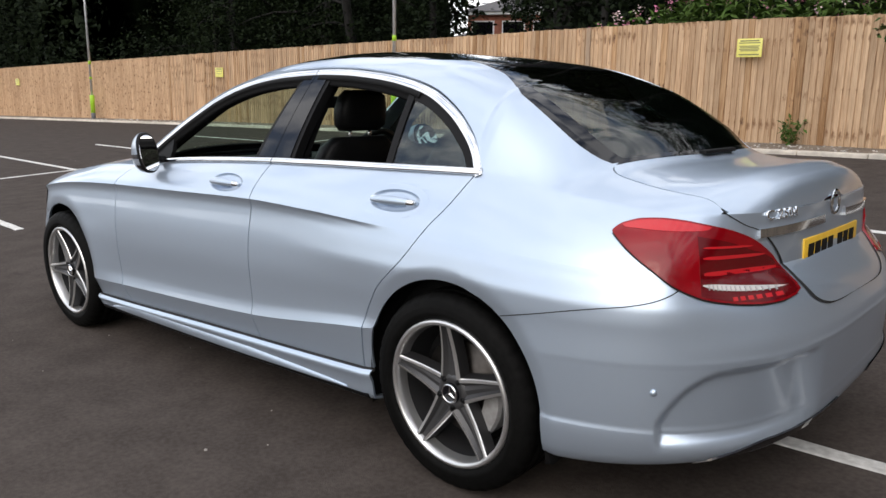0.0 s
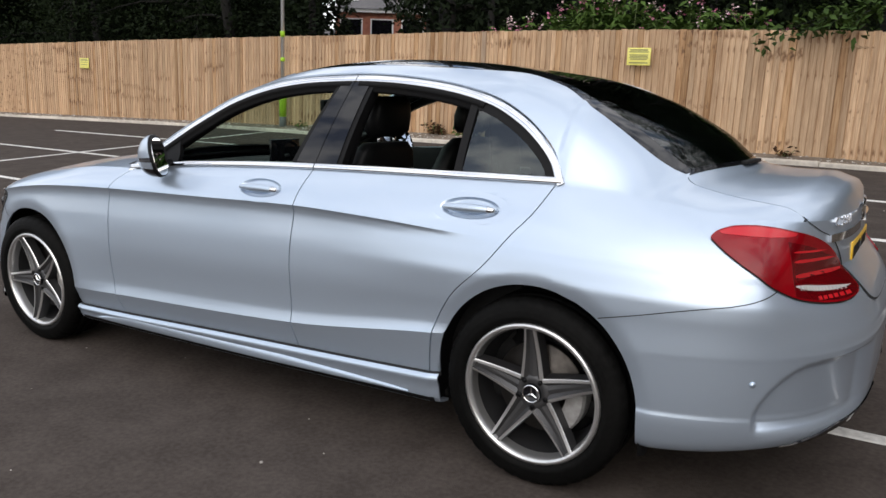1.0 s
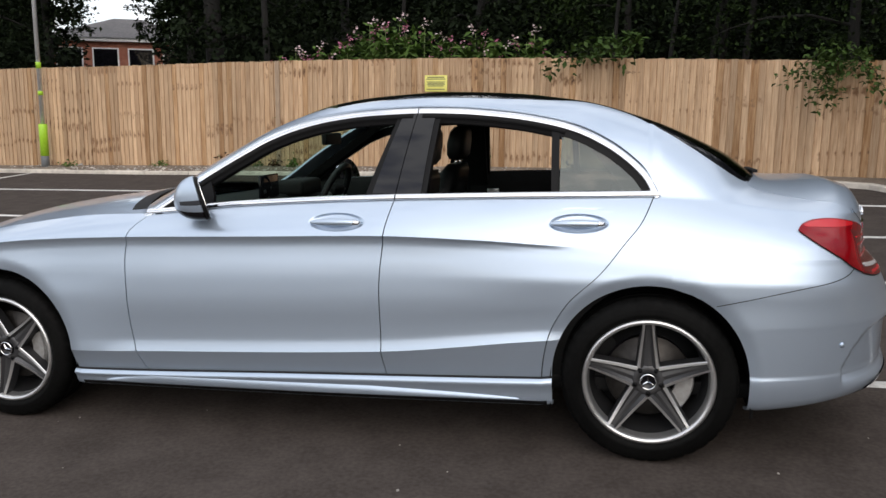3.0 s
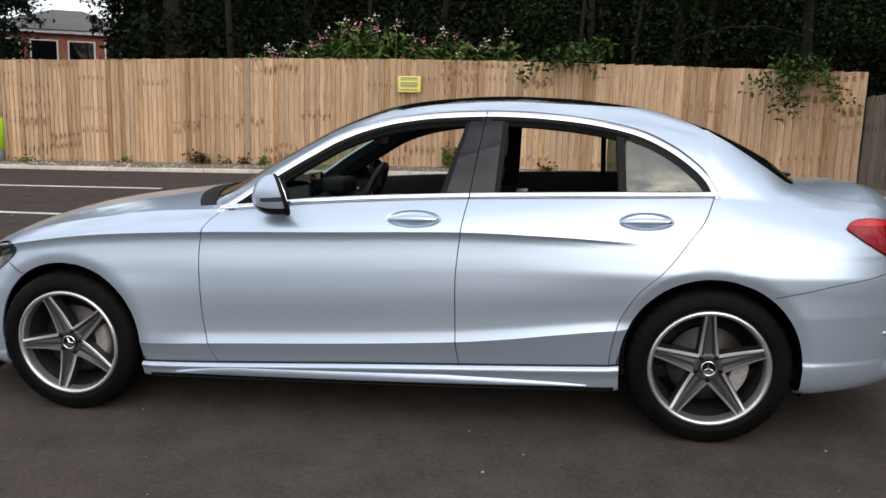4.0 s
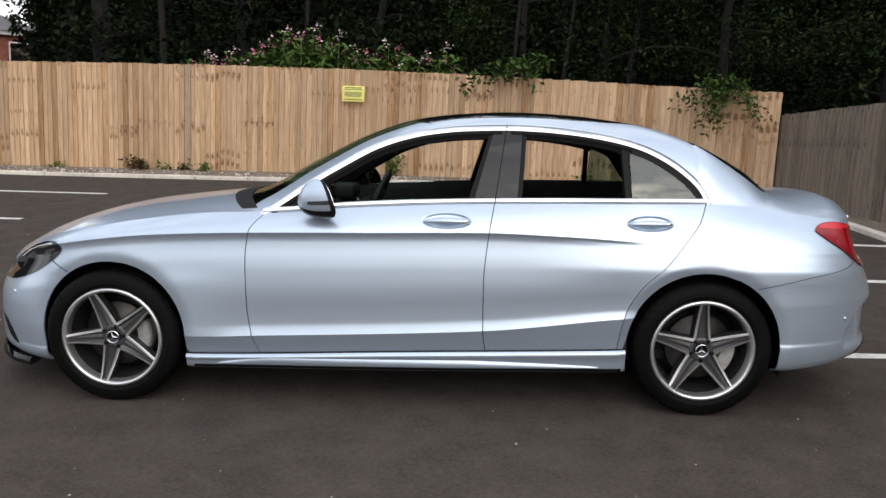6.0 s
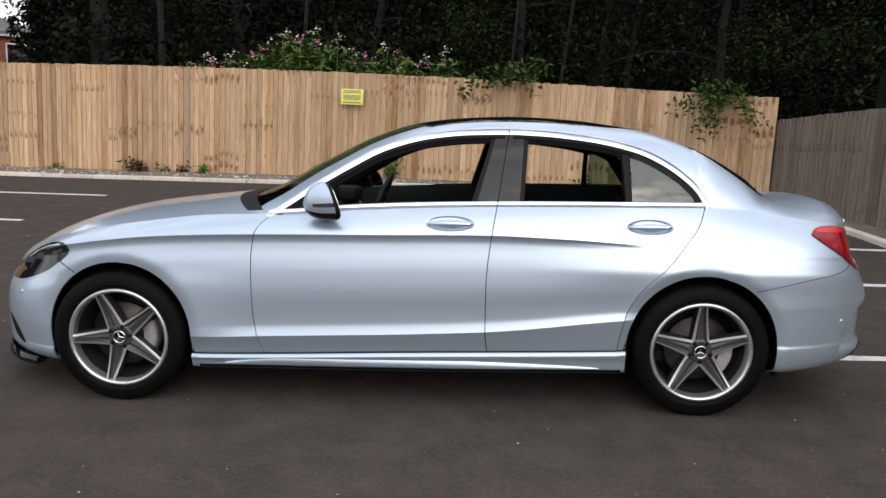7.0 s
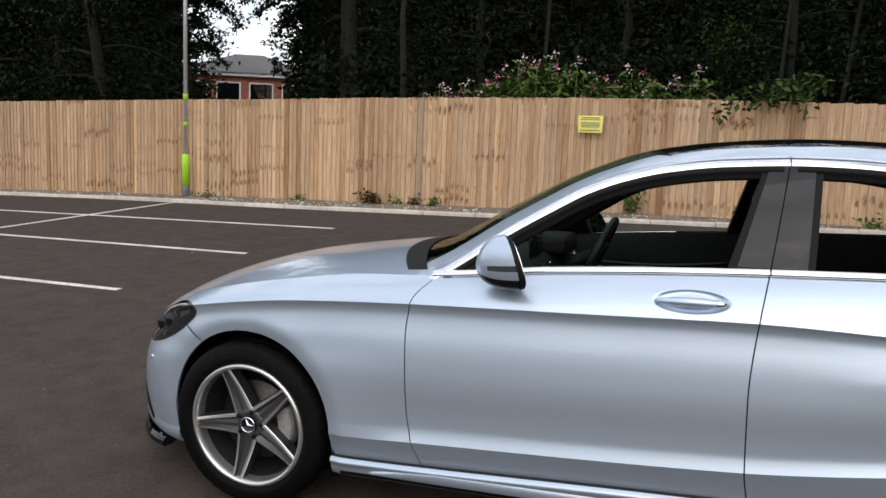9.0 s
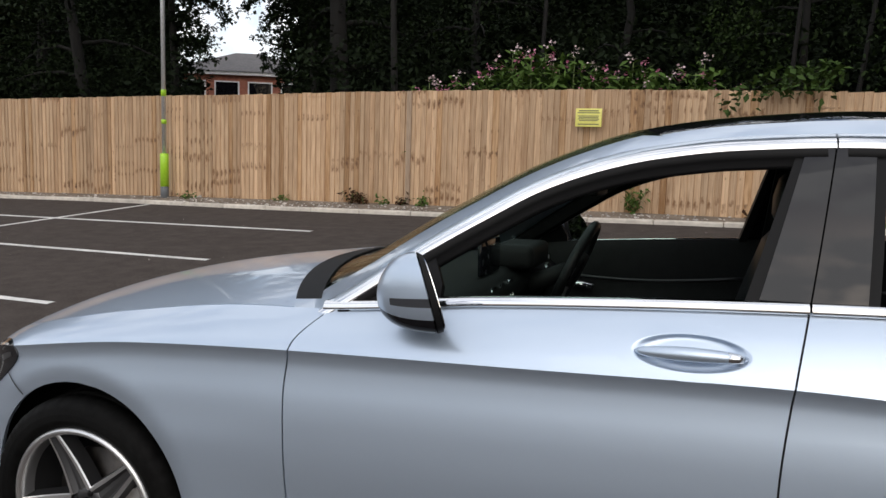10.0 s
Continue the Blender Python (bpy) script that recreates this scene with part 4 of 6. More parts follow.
# wheels
def make_wheel():
    rim_v, rim_f = revolve([(0.228, -0.006), (0.233, -0.012), (0.240, -0.013), (0.247, -0.008), (0.248, 0.004), (0.240, 0.02), (0.240, 0.21), (0.248, 0.215), (0.247, 0.222), (0.235, 0.222), (0.226, 0.20), (0.205, 0.12), (0.218, 0.05), (0.224, 0.01)], 72, closed=True)
    w = part("wheel", mesh_of("wheel", rim_v, rim_f), SATIN, car, "five-spoke alloy wheel with machined silver faces")
    tyre_p = [(0.2465, 0.000), (0.250, -0.008), (0.262, -0.013), (0.272, -0.0165), (0.274, -0.0150), (0.288, -0.0175), (0.290, -0.0160), (0.304, -0.014), (0.318, -0.004), (0.3265, 0.010), (0.3290, 0.022),
              (0.330, 0.045), (0.325, 0.047), (0.325, 0.053), (0.330, 0.055), (0.3305, 0.085), (0.325, 0.087), (0.325, 0.095), (0.3305, 0.097), (0.3305, 0.125), (0.325, 0.127), (0.325, 0.135), (0.330, 0.137), (0.329, 0.175),
              (0.326, 0.195), (0.312, 0.215), (0.285, 0.225), (0.255, 0.218), (0.246, 0.205)]
    tyre_v, tyre_f = revolve(tyre_p, 200, closed=True)
    tyre_v = [(x * 0.991, y + 0.002, z * 0.991) if (i // len(tyre_p)) % 5 == 0 and 8 <= i % len(tyre_p) <= 11 else (x, y, z) for i, (x, y, z) in enumerate(tyre_v)]     # cuts in the shoulder of the tread
    tyre_v = [(x, y, max(z, -0.327)) for x, y, z in tyre_v]
    part("tyre", mesh_of("tyre", tyre_v, tyre_f), RUBBER, w, "black road tyre")
    bar_v, bar_f = revolve([(0.2265, 0.006), (0.217, 0.05), (0.204, 0.12), (0.20, 0.2)], 72)
    part("barrel", mesh_of("barrel", bar_v, [f[::-1] for f in bar_f]), GREYMETAL, w, "dark grey wheel barrel")
    # one spoke: two machined ridges with a dark trough between
    faces_m, faces_d, faces_s, verts = [], [], [], []
    n = 12
    for i in range(n + 1):
        t = i / n
        r = 0.052 + (0.2295 - 0.052) * t
        w_out = 0.021 * (1 - t) ** 1.1 + 0.0205
        ridge = 0.0035 * (1 - t) + 0.0088
        y = 0.010 - 0.016 * t + 0.006 * math.sin(math.pi * t)
        verts += [(-w_out - 0.006, y + 0.045, r), (-w_out - 0.001, y + 0.004, r), (-w_out + 0.002, y, r), (-w_out + ridge, y - 0.001, r), (-(w_out - ridge) * 0.55, y + 0.012, r), (0, y + 0.008 + 0.004 * t, r),
                  ((w_out - ridge) * 0.55, y + 0.012, r), (w_out - ridge, y - 0.001, r), (w_out - 0.002, y, r), (w_out + 0.001, y + 0.004, r), (w_out + 0.006, y + 0.045, r)]
    k = 11
    for i in range(n):
        for c in range(k - 1):
            f = [i * k + c, i * k + c + 1, (i + 1) * k + c + 1, (i + 1) * k + c]
            (faces_m if c in (1, 2, 7, 8) else faces_s if c in (0, 9) else faces_d).append(f)
    m_sp, m_in, m_side = mesh_of("spoke", verts, faces_m, False), mesh_of("spoke_trough", verts, faces_d, False), mesh_of("spoke_flank", verts, faces_s, False)
    for m, mat in ((m_sp, SATIN), (m_in, SPOKEGREY), (m_side, GREYMETAL)):
        m.materials.append(mat)
    for s in range(5):
        a = new("spoke", m_sp)
        a.parent, a.rotation_euler = w, (0, radians(72 * s), 0)
        for nm, me in (("spoke_trough", m_in), ("spoke_flank", m_side)):
            b = new(nm, me)
            b.parent, b.rotation_euler = w, (0, radians(72 * s), 0)
    hub_v, hub_f = revolve([(0.0, 0.022), (0.03, 0.022), (0.034, 0.014), (0.056, 0.018), (0.064, 0.024), (0.066, 0.06)], 40)
    part("hub", mesh_of("hub", hub_v, hub_f), SPOKEGREY, w)
    cap_v, cap_f = revolve([(0.0, 0.006), (0.024, 0.006), (0.027, 0.002), (0.031, 0.002), (0.033, 0.008), (0.033, 0.02)], 40)
    part("hub_cap", mesh_of("hub_cap", cap_v, cap_f), BLACKGLOSS, w, "black hub cap with a bright ring")
    bm = bmesh.new()
    for s in range(3):
        r = Matrix.Rotation(radians(120 * s), 4, "Y")
        bmesh.ops.create_cone(bm, cap_ends=True, segments=4, radius1=0.005, radius2=0.0015, depth=0.022, matrix=r @ Matrix.Translation((0, 0.005, 0.011)))
    part("cap_emblem", bm, CHROME, w, smooth=False)
    ring_v, ring_f = revolve([(0.0265, 0.003), (0.028, 0.0005), (0.0305, 0.0005), (0.032, 0.003)], 40)
    part("cap_ring", mesh_of("cap_ring", ring_v, ring_f), CHROME, w)
    bolt = bmesh.new()
    bmesh.ops.create_cone(bolt, cap_ends=True, segments=12, radius1=0.0095, radius2=0.008, depth=0.022, matrix=Matrix.Rotation(radians(90), 4, "X"))
    first = part("wheel_bolt", bolt, BLACKTRIM, w)
    for s in range(5):
        o = first if s == 0 else new("wheel_bolt", first.data)
        o.parent = w
        a = radians(36 + 72 * s)
        o.location = (0.049 * math.sin(a), 0.022, 0.049 * math.cos(a))
    disc_v, disc_f = revolve([(0.06, 0.075), (0.075, 0.062), (0.082, 0.075), (0.158, 0.075), (0.160, 0.079), (0.160, 0.098), (0.06, 0.10)], 56)
    part("brake_disc", mesh_of("brake_disc", disc_v, disc_f), BRAKE, w, "worn grey brake disc")
    back_v, back_f = revolve([(0.0, 0.13), (0.19, 0.13), (0.205, 0.16)], 40)
    part("backing_plate", mesh_of("backing_plate", back_v, back_f), BLACKTRIM, w)
    cal = bmesh.new()
    for j in range(9):
        a = radians(-34 + 68 * j / 8)
        for r, y in ((0.105, 0.052), (0.165, 0.046), (0.172, 0.06), (0.172, 0.115), (0.105, 0.115)):
            cal.verts.new((r * math.cos(a), y, r * math.sin(a)))
    cal.verts.ensure_lookup_table()
    for j in range(8):
        for c in range(5):
            cal.faces.new([cal.verts[i] for i in (j * 5 + c, j * 5 + (c + 1) % 5, (j + 1) * 5 + (c + 1) % 5, (j + 1) * 5 + c)])
    cal.faces.new([cal.verts[i] for i in range(5)])
    cal.faces.new([cal.verts[i] for i in range(40, 45)])
    part("brake_caliper", cal, CALIPER, w, "light grey brake caliper", smooth=False)
    return w


BRAKE = textured(material("brake_disc", (0.2, 0.19, 0.18), 0.4, 0.8), 40, (0.030, 0.027, 0.025), (0.062, 0.057, 0.053))
CALIPER = textured(material("caliper", (0.4, 0.4, 0.4), 0.5, 0.4), 40, (0.28, 0.27, 0.26), (0.45, 0.45, 0.45))
wheel = make_wheel()
WHEEL_Y = -0.868
for i, (x, y, turn, spin) in enumerate(((AXLE, WHEEL_Y, 0, -1), (-AXLE, WHEEL_Y, 0, -21), (AXLE, -WHEEL_Y, 180, 10), (-AXLE, -WHEEL_Y, 180, 40))):
    m = Matrix.Translation((x, y, HUB_Z - 0.003)) @ Matrix.Rotation(radians(turn), 4, "Z")
    w = wheel if i == 0 else copy_thing(wheel, m)
    w.matrix_basis = m
    for o in w.children:
        if o.name.split(".")[0] not in ("tyre", "brake_caliper", "brake_disc", "backing_plate", "barrel"):
            o.matrix_basis = Matrix.Rotation(radians(spin), 4, "Y") @ o.matrix_basis
        if o.name.startswith("brake_caliper"):
            o.matrix_basis = Matrix.Rotation(radians(8 if x < 0 else 16), 4, "Y")

# wheel housings and floor pan
for side in (-1, 1):
    for ax in (-AXLE, AXLE):
        verts, faces = [], []
        prof = [(ARCH_R + 0.004, 0.872), (ARCH_R + 0.02, 0.84), (ARCH_R + 0.01, 0.62), (0.30, 0.60), (0.0, 0.60)]
        for k in range(33):
            a = radians(-22 + 224 * k / 32)
            c = math.cos(a) if math.sin(a) > 0 else math.copysign(1.0, math.cos(a))
            verts += [(ax + r * c, side * min(y, plan(ax + r * c)[0] - 0.035), ARCH_Z + r * math.sin(a)) for r, y in prof]
        for k in range(32):
            for c in range(4):
                faces.append([k * 5 + c, k * 5 + c + 1, (k + 1) * 5 + c + 1, (k + 1) * 5 + c])
        part("wheel_housing", mesh_of("wheel_housing", verts, faces), BLACKTRIM, car)
for side in (-1, 1):                         # raised blade along the sill; the black strip under it stands in for shade
    v, f, nb = [], [], 90
    for i in range(nb + 1):
        u = i / nb
        x = -0.90 + 1.83 * u
        h = min(1, u * 7) ** 0.6 * min(1, (1 - u) * 3.0) ** 0.7
        z0 = Z_BOTTOM(x) + 0.033
        for z, o in ((z0 - 0.001, 0.0), (z0, 0.006 * h + 0.004), (z0 + 0.004, 0.010 * h + 0.004), (z0 + 0.005 + 0.028 * h, 0.003), (z0 + 0.007 + 0.030 * h, -0.001)):
            p = skin(x, z, out=o)
            v.append((p.x, p.y * -side, p.z))
    for i in range(nb):
        for j in range(4):
            q = [i * 5 + j, (i + 1) * 5 + j, (i + 1) * 5 + j + 1, i * 5 + j + 1]
            f.append(q if side < 0 else q[::-1])
    part("sill_blade", shell("sill_blade", v, f, 0.006), PAINT, DOORS["sill", side], "raised blade along the sill")
    v, f = on_skin(lambda u: (-1.02 + 2.06 * u, Z_BOTTOM(-1.02 + 2.06 * u) + 0.001, Z_BOTTOM(-1.02 + 2.06 * u) + 0.030), 60, 4, side, 0.003)
    part("sill_underside", shell("sill_underside", v, f, 0.006), BLACKTRIM, DOORS["sill", side], "black lower edge of the sill")
bm = box(bmesh.new(), -1.05, 1.05, -0.80, 0.80, 0.185, 0.24, 0.02)
part("floor_pan", bm, BLACKTRIM, car)
part("front_undertray", box(bmesh.new(), -2.06, -1.05, -0.50, 0.50, 0.17, 0.30, 0.03), BLACKTRIM, car)
part("rear_undertray", box(bmesh.new(), 1.05, 2.25, -0.50, 0.50, 0.22, 0.36, 0.03), BLACKTRIM, car)

# lamps, bumper details and the tail
CURVES = {}
def along(u, pts):
    if id(pts) not in CURVES:
        CURVES[id(pts)] = spl(*pts)
    return CURVES[id(pts)](u)


TAIL_LO = [(1.960, 0.903), (2.005, 0.868), (2.05, 0.836), (2.09, 0.808), (2.13, 0.776), (2.165, 0.756), (2.20, 0.739), (2.24, 0.727), (2.29, 0.716), (2.33, 0.711), (2.358, 0.718), (2.366, 0.730)]
TAIL_UP = [(1.960, 0.907), (1.972, 0.918), (1.998, 0.929), (2.045, 0.938), (2.10, 0.940), (2.16, 0.936), (2.22, 0.925), (2.271, 0.911), (2.30, 0.897), (2.322, 0.880), (2.347, 0.840), (2.360, 0.795), (2.366, 0.745)]
HEAD_LO = [(-2.10, 0.560), (-2.02, 0.566), (-1.93, 0.588), (-1.85, 0.618), (-1.78, 0.652), (-1.72, 0.692), (-1.69, 0.715), (-1.67, 0.735), (-1.662, 0.752)]
HEAD_UP = [(-2.10, 0.640), (-2.02, 0.680), (-1.93, 0.728), (-1.85, 0.762), (-1.78, 0.782), (-1.72, 0.788), (-1.69, 0.784), (-1.67, 0.771), (-1.662, 0.756)]
for side in (-1, 1):
    rw, fw = DOORS["rear", side], DOORS["front", side]
    lampshape = lambda a, b, c0=0.0, c1=1.0: (lambda u: (lambda x: (x, along(x, TAIL_LO) + (along(x, TAIL_UP) - along(x, TAIL_LO)) * c0, along(x, TAIL_LO) + (along(x, TAIL_UP) - along(x, TAIL_LO)) * c1))(a + (b - a) * u))
    t = part("tail_light", shell("tail_light", *on_skin(lampshape(1.960, 2.366), 60, 12, side, 0.007), 0.02), REDLENS, rw, "red tail light wrapping the rear corner")
    part("lamp_insert", shell("lamp_insert", *on_skin(lambda u: (lambda x: (x, along(x, TAIL_LO) + 0.006, along(x, TAIL_UP) - 0.034 * min(1, (2.37 - x) / 0.05)))(2.195 + 0.168 * u), 34, 10, side, 0.0085), 0.004), REDDARK, t, "darker red inner lens")
    for z0, z1, x1 in ((0.794, 0.806, 2.355), (0.836, 0.845, 2.340), (0.864, 0.870, 2.322)):          # brighter red bars of the inner lens
        part("light_bar", shell("light_bar", *on_skin(lambda u: (2.205 + (x1 - 2.205) * u, z0 - 0.006 * u + 0.003 * (2 * u - 1) ** 6, z1 - 0.006 * u - 0.003 * (2 * u - 1) ** 6), 18, 2, side, 0.0100), 0.003), REDBRIGHT, t)
    for k in range(6):                        # small red blocks under the white strip
        xk = 2.262 + 0.015 * k
        part("light_block", shell("light_block", *on_skin(lambda u: (xk + 0.009 * u, 0.728 - 0.03 * (xk - 2.26), 0.738 - 0.03 * (xk - 2.26)), 3, 2, side, 0.0100), 0.003), REDBRIGHT, t)
    part("upper_lens", shell("upper_lens", *on_skin(lambda u: (lambda x: (x, along(x, TAIL_UP) - 0.026 * math.sin(math.pi * min(1, u * 1.0)) ** 0.5 - 0.004, along(x, TAIL_UP) - 0.004))(1.985 + 0.25 * u), 30, 4, side, 0.0085), 0.003), REDBRIGHT, t, "bright red upper band")
    rib = part("reversing_light", shell("reversing_light", *on_skin(lambda u: (2.200 + 0.157 * u, 0.766 - 0.024 * u + 0.006 * (2 * u - 1) ** 4 - 0.003 * math.sin(3.14 * u), 0.779 - 0.028 * u - 0.004 * (2 * u - 1) ** 4), 24, 3, side, 0.0105), 0.003), CLEARLENS, t, "clear ribbed reversing light strip")
    for k in range(14):
        xk = 2.212 + 0.0098 * k
        part("rib", shell("rib", *on_skin(lambda u: (xk + 0.0022 * u, 0.765 - 0.152 * (xk - 2.2) - 0.002, 0.777 - 0.178 * (xk - 2.2)), 1, 2, side, 0.0122), 0.002), RIBGREY, rib)
    # dark line drawn along the lamp's lower edge as its shadow
    part("lamp_shadow", mesh_of("lamp_shadow", *line_on_skin([(x, along(x, TAIL_LO) - 0.003) for x in np.linspace(1.962, 2.362, 20)], 0.005, side, 0.003)), SHADOWGAP, t)
    headshape = lambda a, b, c0=0.0, c1=1.0: (lambda u: (lambda x: (x, along(x, HEAD_LO) + (along(x, HEAD_UP) - along(x, HEAD_LO)) * c0, along(x, HEAD_LO) + (along(x, HEAD_UP) - along(x, HEAD_LO)) * c1))(a + (b - a) * u))
    h = part("headlight", shell("headlight", *on_skin(headshape(-2.10, -1.662), 44, 10, side, 0.004), 0.02), HEADLAMP, fw, "dark headlight with a glossy clear cover")
    part("lamp_brow", shell("lamp_brow", *on_skin(headshape(-2.05, -1.72, 0.86, 0.91), 30, 2, side, 0.0065), 0.003), CLEARLENS, h, "light strip along the headlight's top")
    for xc, zc, r in ((-1.86, 0.685, 0.034), (-1.955, 0.655, 0.036)):
        p = skin(xc, zc, out=0.0)
        bm = bmesh.new()
        bmesh.ops.create_uvsphere(bm, u_segments=16, v_segments=10, radius=r, matrix=Matrix.Translation((p.x, -side * p.y, p.z)) @ Matrix.Diagonal((1, 0.35, 1, 1)))
        part("projector", bm, BLACKGLOSS, h)
    part("indicator", shell("indicator", *on_skin(headshape(-1.77, -1.70, 0.45, 0.62), 8, 3, side, 0.0055), 0.003), SPOKEGREY, h)
    # air intake slot and splitter
    part("intake_slot", shell("intake_slot", *on_skin(lambda u: (-2.075 + 0.125 * u, 0.372 - 0.125 * u - 0.032 * math.sin(math.pi * u), 0.376 - 0.125 * u + 0.026 * math.sin(math.pi * u)), 12, 4, side, 0.003), 0.006), BLACKTRIM, fw, "dark curved air slot in the bumper")
    v, f = [], []
    for k in range(25):
        x = -2.24 + 0.36 * k / 24
        for z, o in ((0.172, -0.06), (0.150, -0.02), (0.146, 0.014), (0.158, 0.022), (0.178, 0.016), (0.206 - 0.02 * k / 24, 0.004)):
            p = skin(x, 0.225, out=o - 0.014 * max(0, k - 18) / 6)
            v.append((p.x, p.y * -side, z))
    f = [[k * 6 + c, (k + 1) * 6 + c, (k + 1) * 6 + c + 1, k * 6 + c + 1] for k in range(24) for c in range(5)]
    part("splitter", mesh_of("splitter", v, f if side < 0 else [q[::-1] for q in f]), BLACKGLOSS, fw, "black splitter under the front bumper")
    # sensors
    for x, z, own in ((2.10, 0.484, rw), (-1.965, 0.512, fw)):
        p, q = skin(x, z, out=0.002), skin(x, z, out=-0.01)
        bm = bmesh.new()
        n = (p - q).normalized()
        bmesh.ops.create_cone(bm, cap_ends=True, segments=20, radius1=0.010, radius2=0.008, depth=0.008, matrix=Matrix.Translation(p) @ n.to_track_quat("Z", "Y").to_matrix().to_4x4())
        if side > 0:
            bmesh.ops.scale(bm, vec=(1, -1, 1), verts=bm.verts)
        part("parking_sensor", bm, PAINT, own)
    part("diffuser", shell("diffuser", *on_skin(lambda u: (2.155 + 0.229 * u, 0.240, 0.250 + 0.075 * min(1, u * 1.4)), 26, 4, side, 0.006), 0.03), BLACKGLOSS, rw, "gloss black rear diffuser")
    part("exhaust_trim", shell("exhaust_trim", *on_skin(lambda u: (2.235 + 0.105 * u, 0.246 + 0.004 * u, 0.264 + 0.010 * u), 12, 3, side, 0.010), 0.012), CHROME, rw, "chrome exhaust surround")
    # chrome strip and joint of the boot lid
    part("boot_strip", shell("boot_strip", *on_skin(lambda u: (2.334 + 0.0508 * (1 - (1 - u) ** 3), 0.878 + 0.004 * u, 0.902 + 0.006 * u), 26, 3, side, 0.008), 0.01), CHROME, rw, "chrome strip across the boot lid")
    part("joint", mesh_of("joint", *line_on_skin([(2.262, 0.963), (2.272, 0.952), (2.292, 0.934), (2.315, 0.914), (2.334, 0.900), (2.350, 0.868), (2.362, 0.815), (2.3695, 0.745), (2.374, 0.695), (2.378, 0.675), (2.3815, 0.664), (2.3848, 0.660)], 0.0024, side, 0.002)), SHADOWGAP, rw)
PX = skin(2.3835, 0.80).x - 0.006
# number plate: plain dark bars on yellow, in its recess
PLATE = textured(material("plate_yellow", (0.8, 0.5, 0.04), 0.35), 20, (0.78, 0.46, 0.03), (0.86, 0.54, 0.05))
bm = box(bmesh.new(), PX - 0.012, PX + 0.007, -0.26, 0.26, 0.738, 0.849, 0.004)
plate = part("number_plate", bm, PLATE, car, "yellow rear number plate")
for k, (y0, w) in enumerate(((-0.225, 0.05), (-0.165, 0.05), (-0.105, 0.05), (-0.045, 0.05), (0.05, 0.05), (0.11, 0.05), (0.17, 0.05))):
    part("plate_bar", box(bmesh.new(), PX + 0.005, PX + 0.0085, y0, y0 + w, 0.758, 0.829, 0.001), BLACKTRIM, plate, smooth=False)
# chrome model lettering
txt = bpy.data.curves.new("badge", "FONT")
txt.body, txt.size, txt.extrude, txt.bevel_depth, txt.space_character = "C 250d", 0.040, 0.003, 0.0006, 1.15
badge = new("badge", txt)
me = bpy.data.meshes.new_from_object(badge)
bpy.data.objects.remove(badge)
tail_x = np.linspace(2.25, 2.3849, 300)
tail_y = np.array([-skin(x, 0.92).y for x in tail_x])[::-1]
for vert in me.vertices:                     # the letters follow the lid's curve
    u, v, w = vert.co
    vert.co = skin(float(np.interp(0.470 - u * 1.15, tail_y, tail_x[::-1])), 0.925 + v * 0.95, out=0.004 + w)
badge = part("badge", me, CHROME, car, "chrome model badge lettering")
badge["kind"] = "stuff"
# boot emblem
v, f = revolve([(0.03, 0.0), (0.034, -0.006), (0.038, -0.006), (0.042, 0.0)], 32)
em = part("emblem", mesh_of("emblem", v, f), CHROME, car, "round chrome emblem ring")
em.matrix_basis = Matrix.Translation((skin(2.3835, 0.935).x + 0.006, 0, 0.935)) @ Matrix.Rotation(radians(90), 4, "Z")
# wipers and cowl grille
part("wiper", tube([(-0.86, -0.62, 0.952), (-0.90, -0.35, 0.966), (-0.92, 0.0, 0.972), (-0.91, 0.18, 0.972)], 0.009, 8), BLACKTRIM, car)
part("wiper", tube([(-0.93, -0.10, 0.970), (-0.92, 0.25, 0.968), (-0.87, 0.58, 0.952)], 0.009, 8), BLACKTRIM, car)
# aerial stub on the rear edge of the boot
part("third_brake_light", box(bmesh.new(), 1.868, 1.895, -0.12, 0.12, 1.072, 1.086, 0.004), BLACKTRIM, car)

# ---- the cabin ----
def loft_seat(sections, name, mat, parent, label=""):
    """A padded form from rings of (x, z, half depth, half width), rounded."""
    bm = bmesh.new()
    rings = []
    for cx, cy, cz, hx, hy in sections:
        ring = []
        for k in range(20):
            a = 2 * math.pi * k / 20
            c, s = math.cos(a), math.sin(a)
            ring.append(bm.verts.new((cx + hx * math.copysign(abs(c) ** 0.6, c), cy + hy * math.copysign(abs(s) ** 0.6, s), cz)))
        rings.append(ring)
    for r0, r1 in zip(rings, rings[1:]):
        for k in range(20):
            bm.faces.new((r0[k], r0[(k + 1) % 20], r1[(k + 1) % 20], r1[k]))
    bm.faces.new(rings[0][::-1])
    bm.faces.new(rings[-1])
    return part(name, bm, mat, parent, label)


